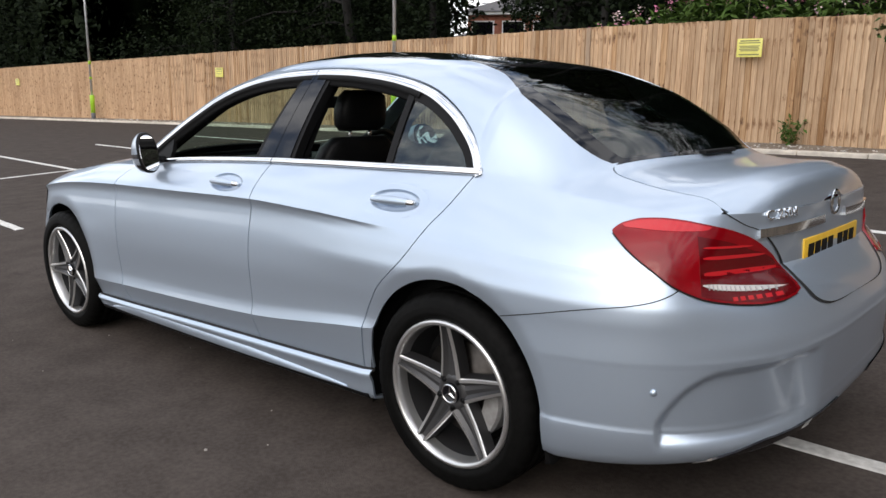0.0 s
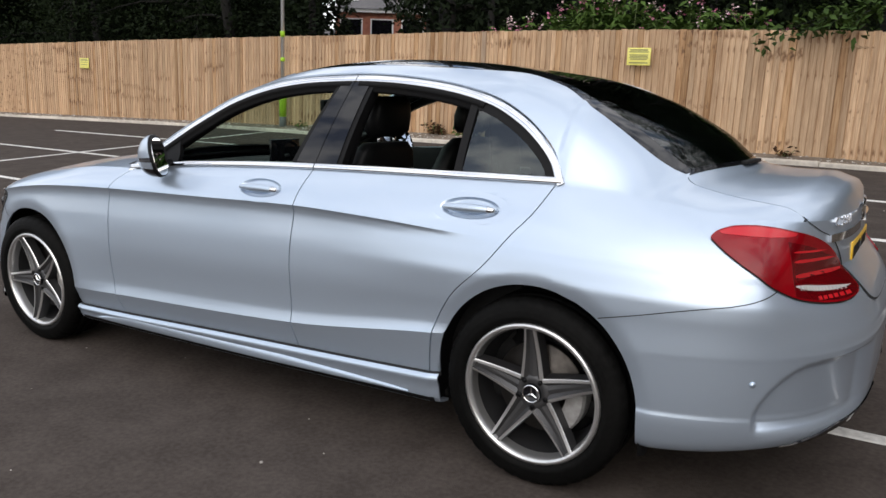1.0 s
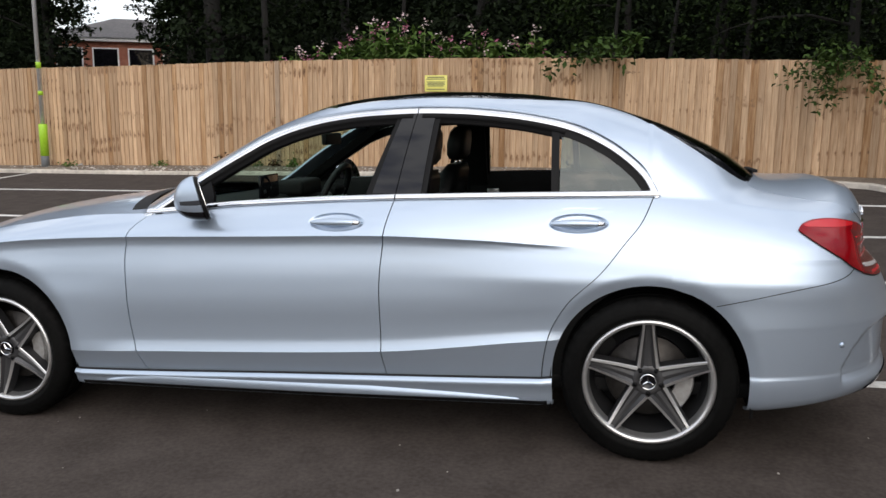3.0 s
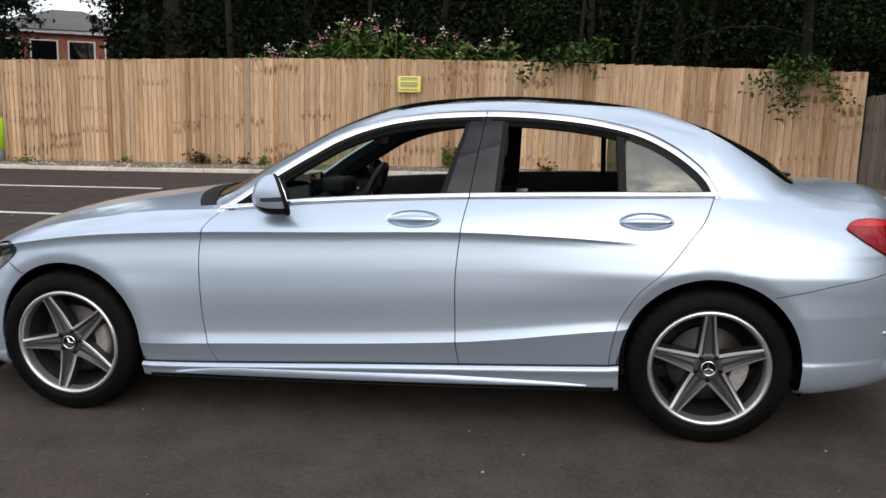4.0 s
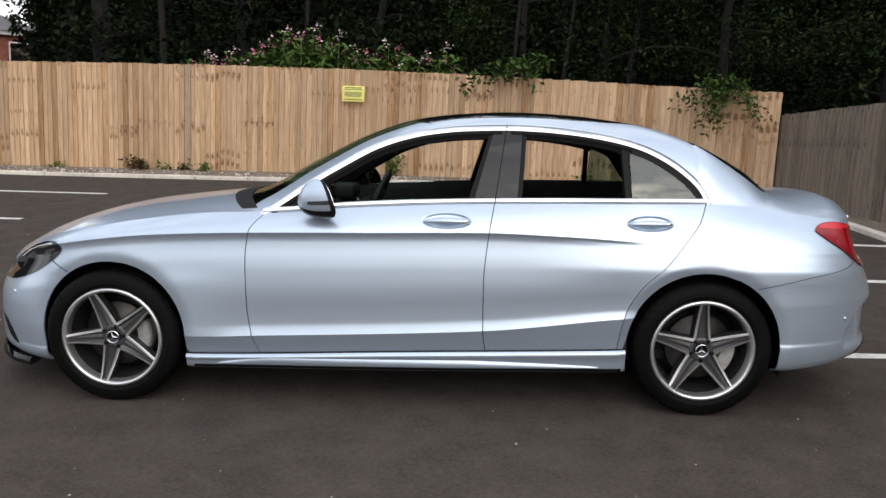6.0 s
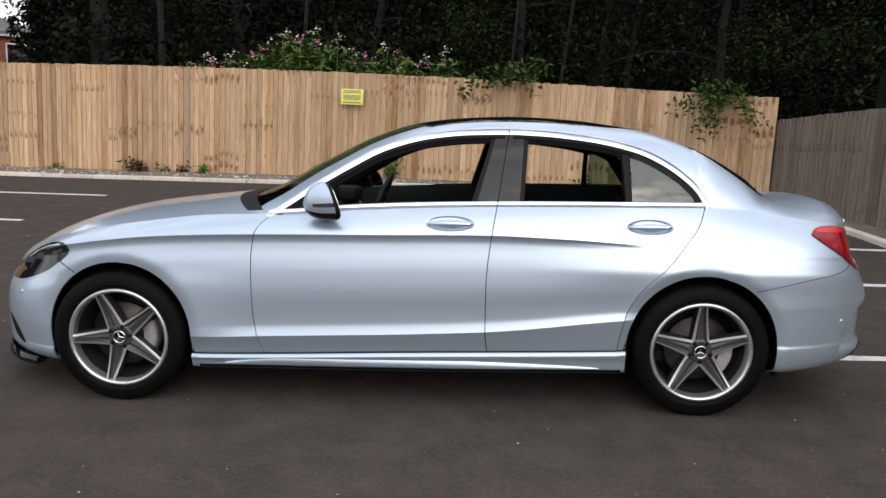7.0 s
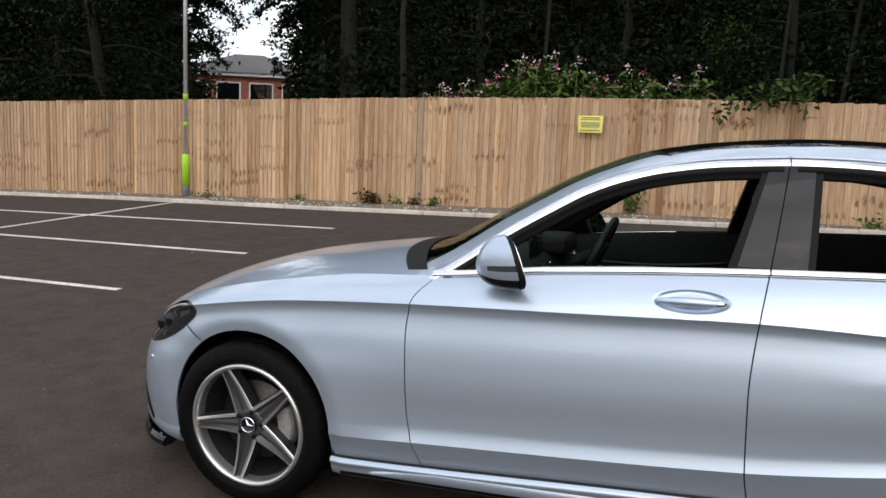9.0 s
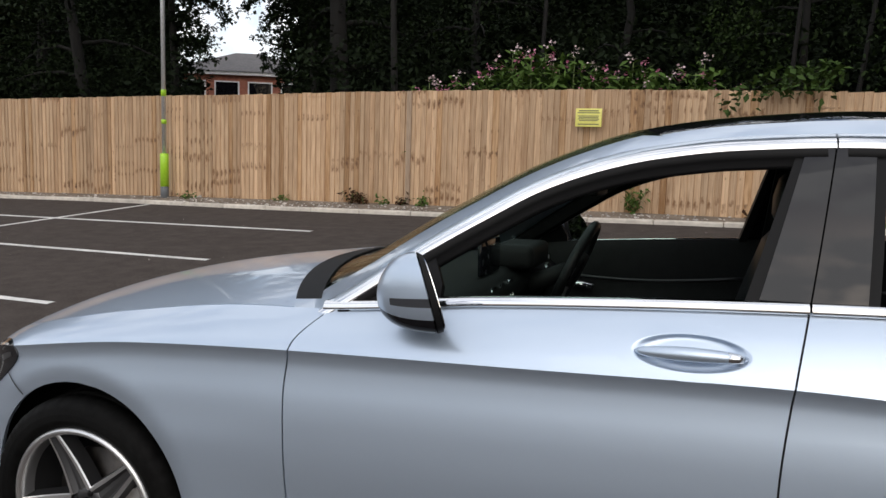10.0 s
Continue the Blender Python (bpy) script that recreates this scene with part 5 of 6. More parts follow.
cabin = part("cabin_floor", box(bmesh.new(), -1.0, 1.9, -0.76, 0.76, 0.24, 0.30, 0.01), CABIN, car)
part("bulkhead", box(bmesh.new(), 1.36, 1.44, -0.68, 0.68, 0.28, 0.97, 0.01), CABIN, car)
part("parcel_shelf", box(bmesh.new(), 1.25, 1.86, -0.60, 0.60, 0.945, 0.972, 0.008), CABIN, car)
part("firewall", box(bmesh.new(), -1.00, -0.94, -0.70, 0.70, 0.28, 0.90, 0.01), CABIN, car)
for y in (-0.36, 0.36):
    cush = loft_seat([(0.03, y, 0.34, 0.22, 0.22), (0.02, y, 0.44, 0.26, 0.25), (0.03, y, 0.50, 0.27, 0.26), (0.05, y, 0.54, 0.24, 0.22)], "front_seat", LEATHER, car, "black leather front seat")
    loft_seat([(0.26, y, 0.46, 0.07, 0.22), (0.30, y, 0.60, 0.075, 0.245), (0.35, y, 0.78, 0.075, 0.25), (0.40, y, 0.95, 0.068, 0.235), (0.43, y, 1.06, 0.058, 0.19), (0.445, y, 1.10, 0.04, 0.14)], "backrest", LEATHER, cush)
    loft_seat([(0.445, y, 1.125, 0.035, 0.10), (0.45, y, 1.15, 0.052, 0.125), (0.455, y, 1.21, 0.055, 0.130), (0.465, y, 1.27, 0.048, 0.115), (0.47, y, 1.295, 0.03, 0.09)], "headrest", LEATHER, cush)
    for dy in (-0.055, 0.055):
        part("headrest_post", tube([(0.445, y + dy, 1.07), (0.45, y + dy, 1.15)], 0.007, 8), CHROME, cush)
bench = loft_seat([(1.02, 0, 0.32, 0.27, 0.62), (1.02, 0, 0.44, 0.30, 0.66), (1.04, 0, 0.50, 0.26, 0.62)], "rear_bench", LEATHER, car, "black leather rear bench")
loft_seat([(1.22, 0, 0.46, 0.08, 0.62), (1.27, 0, 0.65, 0.09, 0.64), (1.33, 0, 0.85, 0.08, 0.62), (1.36, 0, 0.96, 0.05, 0.58)], "backrest", LEATHER, bench)
for y in (-0.40, 0.0, 0.40):
    loft_seat([(1.37, y, 0.96, 0.04, 0.10), (1.38, y, 1.0, 0.05, 0.12), (1.39, y, 1.06, 0.05, 0.12), (1.40, y, 1.10, 0.03, 0.09)], "headrest", LEATHER, bench)
# dashboard, binnacle, screen and steering wheel
dash = bmesh.new()
prof = [(-0.94, 0.50), (-0.94, 0.93), (-0.80, 0.955), (-0.62, 0.955), (-0.50, 0.945), (-0.44, 0.90), (-0.45, 0.84), (-0.50, 0.78), (-0.48, 0.62), (-0.56, 0.50)]
ring = [[dash.verts.new((x + 0.05 * abs(y) ** 2, y, z - 0.01 * abs(y))) for x, z in prof] for y in np.linspace(-0.73, 0.73, 13)]
for r0, r1 in zip(ring, ring[1:]):
    for k in range(len(prof)):
        dash.faces.new((r0[k], r1[k], r1[(k + 1) % len(prof)], r0[(k + 1) % len(prof)]))
dash.faces.new(ring[0])
dash.faces.new(ring[-1][::-1])
dashboard = part("dashboard", dash, CABIN, car, "black moulded dashboard")
part("binnacle", box(bmesh.new(), -0.56, -0.40, 0.22, 0.52, 0.93, 1.02, 0.03, 3), CABIN, dashboard)
part("screen", box(bmesh.new(), -0.505, -0.490, -0.10, 0.12, 0.945, 1.065, 0.006), BLACKGLOSS, dashboard, "free-standing gloss black screen")
for y in (-0.10, 0.0, 0.10, -0.62, 0.62):
    v, f = revolve([(0.0, 0.0), (0.028, 0.002), (0.033, 0.012), (0.040, 0.012), (0.042, 0.0)], 28)
    o = part("air_vent", mesh_of("air_vent", v, f), CHROME if abs(y) < 0.2 else SATIN, dashboard, "round bright-rimmed air vent")
    o.matrix_basis = Matrix.Translation((-0.445 + 0.05 * y * y, y, 0.875)) @ Matrix.Rotation(radians(-90), 4, "Z") @ Matrix.Rotation(radians(180), 4, "Z")
v, f = [], []
for i in range(48):
    a = 2 * math.pi * i / 48
    for k in range(10):
        b = 2 * math.pi * k / 10
        v.append(((0.176 + 0.020 * math.cos(b)) * math.cos(a), 0.019 * math.sin(b), (0.176 + 0.020 * math.cos(b)) * math.sin(a)))
f = [[i * 10 + k, i * 10 + (k + 1) % 10, ((i + 1) % 48) * 10 + (k + 1) % 10, ((i + 1) % 48) * 10 + k] for i in range(48) for k in range(10)]
sw = part("steering_wheel", mesh_of("steering_wheel", v, f), LEATHER, car, "black leather steering wheel with bright spokes")
sw.matrix_basis = Matrix.Translation((-0.275, 0.37, 0.93)) @ Matrix.Rotation(radians(25), 4, "Y") @ Matrix.Rotation(radians(90), 4, "Z")
part("wheel_boss", box(bmesh.new(), -0.07, 0.07, -0.03, 0.03, -0.06, 0.06, 0.02, 3), CABIN, sw)
for x0, x1 in ((-0.17, -0.06), (0.06, 0.17)):
    part("wheel_spoke", box(bmesh.new(), x0, x1, -0.012, 0.01, -0.018, 0.022, 0.006), SATIN, sw, "satin metal spoke")
part("wheel_spoke", box(bmesh.new(), -0.018, 0.018, -0.012, 0.01, -0.17, -0.05, 0.006), SATIN, sw, "satin metal spoke")
part("steering_column", tube([(-0.30, 0.37, 0.92), (-0.52, 0.37, 0.83)], 0.035, 10), CABIN, car)
part("centre_console", box(bmesh.new(), -0.50, 0.35, -0.12, 0.12, 0.30, 0.62, 0.04, 3), CABIN, car)
part("inner_mirror", box(bmesh.new(), -0.15, -0.12, -0.11, 0.11, 1.215, 1.275, 0.012, 3), BLACKTRIM, car)
# door linings, inner pillars and roof lining
for side in (-1, 1):
    for own, x0, x1 in ((DOORS["front_door", side], -0.62, 0.40), (DOORS["rear_door", side], 0.44, 1.30)):
        v, f = [], []
        nx = 16
        pr = [(0.30, 0.775), (0.45, 0.765), (0.60, 0.745), (0.66, 0.70), (0.70, 0.70), (0.72, 0.745), (0.85, 0.765), (0.97, 0.758), (0.0, 0.775)]
        for i in range(nx + 1):
            x = x0 + (x1 - x0) * i / nx
            for k, (z, y) in enumerate(pr):
                zz = Z_TOP(x) + 0.012 if k == 8 else min(z, Z_TOP(x) - 0.02)
                v.append((x, side * min(y, BELT_Y(x) - 0.02), zz))
        n = len(pr)
        for i in range(nx):
            for k in range(n - 1):
                q = [i * n + k, i * n + k + 1, (i + 1) * n + k + 1, (i + 1) * n + k]
                f.append(q if side > 0 else q[::-1])
        lin = part("door_lining", shell("door_lining", v, f, 0.012), CABIN, own, "black door lining with an armrest")
        part("inner_handle", tube([(x0 + 0.22, side * 0.735, 0.80), (x0 + 0.27, side * 0.722, 0.825), (x0 + 0.36, side * 0.715, 0.81)], 0.016, 8), CHROME, lin, "chrome inner door handle")
        part("lining_trim", tube([(x0 + 0.06 + (x1 - x0 - 0.12) * k / 12, side * 0.748, 0.875 - 0.03 * math.sin(math.pi * k / 12)) for k in range(13)], 0.006, 6), SPOKEGREY, lin, "satin trim line along the lining")
        part("seat_switch", box(bmesh.new(), x0 + 0.10, x0 + 0.17, side * 0.75 - 0.012, side * 0.75 + 0.012, 0.90, 0.935, 0.006), SATIN, lin)
    for q in ([(0.33, 0.60), (0.53, 0.60), (0.555, 1.345), (0.42, 1.345)], [(-0.66, 0.96), (-0.55, 0.99), (-0.05, 1.30), (-0.10, 1.315)], [(1.36, 0.98), (1.46, 0.98), (1.30, 1.20), (1.14, 1.275)]):
        v, f = patch(lambda a, b, q=q: lerp(lerp(q[0], q[1], a), lerp(q[3], q[2], a), b), 3, 10, side, -0.055)
        part("pillar_lining", shell("pillar_lining", v, f, 0.02), CABIN, car)
v, f = [], []
for i in range(21):
    xe = 0.06 + 1.15 * i / 20
    for k in range(21):
        t = -0.97 + 1.94 * k / 20
        p = top_point(xe, xe - 0.10 + 0.08 * i / 20, t)
        v.append((p.x, p.y * 0.97, p.z - 0.035))
f = [[i * 21 + k, i * 21 + k + 1, (i + 1) * 21 + k + 1, (i + 1) * 21 + k] for i in range(20) for k in range(20)]
part("roof_lining", shell("roof_lining", v, f, 0.01), CABIN, car)

# body without wheels: sheared down and aside to fit the camera's view
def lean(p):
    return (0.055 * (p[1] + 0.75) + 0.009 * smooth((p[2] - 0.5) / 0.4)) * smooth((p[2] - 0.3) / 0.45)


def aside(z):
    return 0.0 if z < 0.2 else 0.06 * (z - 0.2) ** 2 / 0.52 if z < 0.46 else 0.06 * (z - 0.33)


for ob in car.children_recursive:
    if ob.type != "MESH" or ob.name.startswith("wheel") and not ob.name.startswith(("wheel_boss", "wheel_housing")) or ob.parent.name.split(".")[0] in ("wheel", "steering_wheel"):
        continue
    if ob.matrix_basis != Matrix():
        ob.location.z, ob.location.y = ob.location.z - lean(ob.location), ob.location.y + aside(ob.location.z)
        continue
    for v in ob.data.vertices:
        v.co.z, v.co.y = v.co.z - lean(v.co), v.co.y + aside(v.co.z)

# ---- the lot ----
def lot(x, y, z=0.0):
    return SLOPE @ Vector((x, y, z))


def lot_top(x, y, z):
    """True height of a point that stands upright over (x, y) of the lot and reaches z in the lot's own measure."""
    return lot(x, y, z).z


def poly(pts):
    """A line in plan, by its length."""
    p = np.array(pts, float)
    s = np.concatenate([[0], np.cumsum(np.hypot(*np.diff(p, axis=0).T))])

    def at(d):
        return float(np.interp(d, s, p[:, 0])), float(np.interp(d, s, p[:, 1]))
    return at, s[-1]


rng = np.random.default_rng(7)
bm = bmesh.new()
n = 40
gv = [[bm.verts.new(lot(-400 + 800 * i / n, -400 + 800 * j / n)) for j in range(n + 1)] for i in range(n + 1)]
for i in range(n):
    for j in range(n):
        bm.faces.new((gv[i][j], gv[i + 1][j], gv[i + 1][j + 1], gv[i][j + 1]))
ground = tagged(part("ground", bm, ASPHALT, smooth=False), "dark grey worn asphalt of a car park", "ground", kind="structure")


# painted bay lines
def bay_line(p, q, w=0.085):
    p, q = Vector((*p, 0)), Vector((*q, 0))
    d = (q - p).normalized()
    s = Vector((-d.y, d.x, 0)) * w / 2
    bm = bmesh.new()
    m = max(2, int((q - p).length / 0.15))
    rows = []
    for i in range(m + 1):
        c = p + (q - p) * i / m
        j = [rng.uniform(-0.004, 0.004) for _ in range(2)]
        rows.append([bm.verts.new(SLOPE @ (c + s * (k + jj / w * 2) + Vector((0, 0, z)))) for k, jj, z in ((-1, j[0], 0.001), (-0.8, j[0], 0.005), (0.8, j[1], 0.005), (1, j[1], 0.001))])
    for a, b in zip(rows, rows[1:]):
        for k in range(3):
            bm.faces.new((a[k], a[k + 1], b[k + 1], b[k]))
    return tagged(part("bay_line", bm, WHITELINE, smooth=False), "white painted parking bay line, slightly worn", "road marking", "parking bay lines", "structure")


for p, q in (((-4.96, 0.12), (-9.75, 0.45)), ((-4.87, 2.31), (-9.75, 2.70)), ((-4.91, 4.43), (-9.75, 4.86)), ((-4.96, 6.74), (-14.5, 7.45)), ((-9.72, -7.0), (-9.76, 9.25)),
             ((-9.75, 2.70), (-14.5, 3.05)), ((-9.75, 4.86), (-14.5, 5.2)), ((0.95, 0.10), (4.75, 0.11)), ((1.2, 2.16), (4.75, 2.06)), ((1.4, 3.95), (4.75, 3.72)), ((1.6, 5.90), (4.75, 5.55)), ((-4.96, -2.1), (-9.75, -1.8))):
    bay_line(p, q)

# ---- fences ----
FENCE, FENCE_LEN = poly([(-40, 10.7), (-20, 10.55), (-12.2, 10.38), (-9.2, 10.2), (-5.8, 9.92), (-3.3, 9.65), (-1.1, 9.48), (1.3, 9.05), (3.7, 8.12), (4.88, 7.65)])
FENCE_TOP = spl((-40, 2.12), (-30, 2.10), (-18, 2.06), (-9.8, 2.00), (-8, 1.975), (-5.7, 1.955), (-3.2, 1.915), (-1.8, 1.88), (0.9, 1.775), (3.5, 1.64), (4.88, 1.565))
GREY, GREY_LEN = poly([(4.92, 7.62), (5.22, 5.0), (5.35, 0.0), (5.4, -9.0)])
GREY_TOP = spl((-9, 1.75), (0, 1.70), (5.0, 1.47), (7.65, 1.24))


def board_mesh(name, w):
    bm = bmesh.new()
    box(bm, -w / 2, w / 2, -0.018, 0.018, 0, 1)
    for v in bm.verts:                       # feather edge: thick on one side, thin on the other, top corners worn
        if v.co.x < 0:
            v.co.y *= 0.4
        if v.co.z > 0.5 and v.co.y < 0:
            v.co.y *= 0.8
    bmesh.ops.recalc_face_normals(bm, faces=bm.faces)
    me = bpy.data.meshes.new(name)
    bm.to_mesh(me)
    bm.free()
    return me


def fence_run(owner, at, d0, d1, step, top, key, mats, joined=False):
    meshes = []
    for m in mats:
        me = board_mesh("board", step * 1.10)
        me.materials.append(m)
        meshes.append(me)
    verts, faces = [], []
    d, k, i = d0, 0, 0
    while d < d1:
        w = step * rng.uniform(0.94, 1.06)
        (x, y), (x2, y2) = at(d), at(d + 0.05)
        ang = math.atan2(y2 - y, x2 - x)
        base = lot(x, y, 0.01 + rng.uniform(0, 0.02))
        h = lot_top(x, y, top(key(x, y))) - base.z + rng.uniform(-0.008, 0.008)
        m = Matrix.Translation(base + Vector((0, 0.003 * (i % 2) - 0.006, 0))) @ Matrix.Rotation(ang, 4, "Z") @ Matrix.Rotation(radians(rng.uniform(-0.25, 0.25)), 4, "Y") @ Matrix.Rotation(radians(-rng.uniform(4, 8)), 4, "Z") @ Matrix.Diagonal((w / step, 1, h, 1))
        me = meshes[int(rng.choice(len(meshes), p=[0.86, 0.14] if len(meshes) == 2 else None))]
        if joined:
            o = len(verts)
            verts += [m @ v.co for v in me.vertices]
            faces += [[o + q for q in p.vertices] for p in me.polygons]
        else:
            ob = new("board", me)
            ob.parent = owner
            ob.matrix_basis = m
        d += w
        i += 1
    if joined:
        ob = tagged(part("far_boards", mesh_of("far_boards", verts, faces, False), mats[0], owner), kind="stuff")


fence = tagged(thing("fence", "tall close-board timber fence with pale tan boards", "fence"), kind="structure")
d20 = 20.0
fence_run(fence, FENCE, d20 - 1.0, FENCE_LEN, 0.098, FENCE_TOP, lambda x, y: x, [TIMBER, TIMBER_STAINED])
fence_run(fence, FENCE, 0, d20 - 1.0, 0.098, FENCE_TOP, lambda x, y: x, [TIMBER], True)
grey_fence = tagged(thing("side_fence", "weathered grey close-board fence beside the bays", "fence"), kind="structure")
fence_run(grey_fence, GREY, 0, 9.0, 0.105, GREY_TOP, lambda x, y: y, [GREYTIMBER])
fence_run(grey_fence, GREY, 9.0, GREY_LEN, 0.105, GREY_TOP, lambda x, y: y, [GREYTIMBER], True)
# rails and grey posts at the joints
for d in np.arange(2.0, FENCE_LEN, 2.9):
    (x, y), (x2, y2) = FENCE(d), FENCE(d + 0.1)
    a = lot(x, y + 0.09, 0)
    h = lot_top(x, y, FENCE_TOP(x)) - a.z - 0.04
    bm = box(bmesh.new(), a.x - 0.05, a.x + 0.05, a.y, a.y + 0.1, a.z, a.z + h, 0.008)
    part("fence_post", bm, GREYTIMBER, fence)
for f in (0.12, 0.5, 0.88):
    pts = [lot(*(lambda p: (p[0], p[1] + 0.13))(FENCE(d)), f * FENCE_TOP(FENCE(d)[0])) for d in np.arange(0, FENCE_LEN, 1.0)]
    part("fence_rail", tube(pts, 0.035, 4), TIMBER, fence)
# the one grey cover board that shows in front
for x0 in (-4.86,):
    d = next(q for q in np.arange(0, FENCE_LEN, 0.01) if FENCE(q)[0] >= x0)
    x, y = FENCE(d)
    a = lot(x, y - 0.035, 0)
    part("cover_board", box(bmesh.new(), a.x - 0.042, a.x + 0.042, a.y - 0.012, a.y + 0.012, a.z, a.z + lot_top(x, y, FENCE_TOP(x)) - a.z - 0.003, 0.003), GREYED_TIMBER, fence, "weathered grey-brown cover board", smooth=False)

# ---- verge and kerb ----
KERB_AT, KERB_LEN = poly([(-40, 9.95), (-20, 9.8), (-12, 9.58), (-9.5, 9.30), (-7.5, 9.02), (-5.3, 8.83), (-3.2, 8.68), (-0.5, 8.60), (1.78, 8.36), (3.2, 7.72), (4.2, 7.22), (4.66, 6.6), (4.80, 5.0), (4.86, 0), (4.9, -9)])
def strip(line, length, offs, step):
    verts, faces, k = [], [], len(offs)
    ds = np.arange(0, length + step, step)
    for d in ds:
        (x, y), (x2, y2), (x1, y1) = line(d), line(d + 0.1), line(d - 0.1)
        t = Vector((x2 - x1, y2 - y1, 0)).normalized() if (x2, y2) != (x1, y1) else Vector((1, 0, 0))
        nrm = Vector((-t.y, t.x, 0))
        for o, z in offs:
            verts.append(lot(x + nrm.x * o, y + nrm.y * o, z))
    for i in range(len(ds) - 1):
        for c in range(k - 1):
            faces.append([i * k + c, i * k + c + 1, (i + 1) * k + c + 1, (i + 1) * k + c])
    return verts, faces


v, f = strip(KERB_AT, KERB_LEN, [(0.10, 0.04), (0.35, 0.05), (0.7, 0.055), (1.1, 0.06), (1.6, 0.05)], 0.5)
verge = tagged(part("verge", mesh_of("verge", v, f), VERGE), "strip of gravel and leaf litter under the fence", "verge", kind="structure")
kerb = tagged(thing("kerb", "pale concrete kerb edging the car park", "kerb"), kind="structure")
kbm = bmesh.new()
box(kbm, 0.004, 0.908, -0.062, 0.062, -0.05, 0.062, 0.014, 2)
kme = bpy.data.meshes.new("kerb_stone")
bmesh.ops.recalc_face_normals(kbm, faces=kbm.faces)
kbm.to_mesh(kme)
kbm.free()
kme.materials.append(KERB)
for d in np.arange(0, KERB_LEN, 0.915):
    (x, y), (x2, y2) = KERB_AT(d), KERB_AT(d + 0.915)
    ob = new("kerb_stone", kme)
    ob.parent = kerb
    ob.matrix_basis = Matrix.Translation(lot(x, y + 0.05, rng.uniform(-0.006, 0.006))) @ (SLOPE.to_3x3().to_4x4()) @ Matrix.Rotation(math.atan2(y2 - y, x2 - x), 4, "Z")


def chips(name, label, places, size, mat, flat=0.6, category="gravel"):
    """Loose stones: low rough lumps."""
    verts, faces = [], []
    ico = bmesh.new()
    bmesh.ops.create_icosphere(ico, subdivisions=1, radius=1)
    bv, bf = [v.co.copy() for v in ico.verts], [[v.index for v in f.verts] for f in ico.faces]
    ico.free()
    for x, y, z in places:
        s = size * rng.lognormal(0, 0.38)
        R = Matrix.Rotation(rng.uniform(0, 6.28), 3, "Z") @ Matrix.Diagonal((s, s * rng.uniform(0.6, 1), s * flat))
        o = len(verts)
        c = lot(x, y, z + s * flat * 0.4)
        verts += [c + R @ (q * rng.uniform(0.75, 1.15)) for q in bv]
        faces += [[o + i for i in q] for q in bf]
    return tagged(part(name, mesh_of(name, verts, faces, False), mat), label, category, kind="stuff")


pl = []
for _ in range(1500):
    d = rng.uniform(14, 44)
    x, y = KERB_AT(d)
    pl.append((x, y + rng.uniform(0.15, 0.95), 0.05))
chips("verge_gravel", "loose pale stones and litter along the fence foot", pl, 0.016, STONE)
pl = [(rng.uniform(-12, 5), rng.uniform(-6, 8.2), 0.0) for _ in range(300)] + [(rng.uniform(-3, 4), rng.uniform(-4, -1), 0.0) for _ in range(70)]
chips("loose_grit", "scattered pale grit on the asphalt", pl, 0.0034, STONE, 0.7, "grit")

# ---- sign on the fence ----
sx, sy = -1.81, 9.40
a = lot(sx, sy, 0)
top = lot_top(-2.0, 9.4, 1.605)
sign = part("sign", box(bmesh.new(), a.x - 0.20, a.x + 0.20, a.y - 0.012, a.y, top - 0.27, top, 0.004), SIGNYELLOW)
tagged(sign, "small yellow notice plate fixed to the timber fence", "sign")
sign.matrix_basis = Matrix.Translation((a.x, a.y, 0)) @ Matrix.Rotation(radians(-7), 4, "Z") @ Matrix.Translation((-a.x, -a.y, 0))
for z0, z1, w in ((0.245, 0.228, 0.15), (0.213, 0.200, 0.17), (0.165, 0.153, 0.16), (0.143, 0.131, 0.15), (0.121, 0.109, 0.16), (0.099, 0.087, 0.14), (0.045, 0.030, 0.16)):
    part("sign_bar", box(bmesh.new(), a.x - w, a.x + w, a.y - 0.0145, a.y - 0.011, top - 0.27 + z1, top - 0.27 + z0), SIGNINK, sign, smooth=False)
for x0 in (-17.8, -33.6):                   # more plates further along
    d = next(q for q in np.arange(0, FENCE_LEN, 0.02) if FENCE(q)[0] >= x0)
    x, y = FENCE(d)
    a = lot(x, y - 0.05, 0)
    top = lot_top(x, y, 1.62)
    s2 = part("sign", box(bmesh.new(), a.x - 0.20, a.x + 0.20, a.y - 0.012, a.y, top - 0.27, top, 0.004), SIGNYELLOW)
    tagged(s2, "small yellow notice plate fixed to the timber fence", "sign")
    for z0, z1, w in ((0.245, 0.228, 0.15), (0.213, 0.200, 0.17), (0.165, 0.153, 0.16), (0.099, 0.087, 0.14)):
        part("sign_bar", box(bmesh.new(), a.x - w, a.x + w, a.y - 0.0145, a.y - 0.011, top - 0.27 + z1, top - 0.27 + z0), SIGNINK, s2, smooth=False)

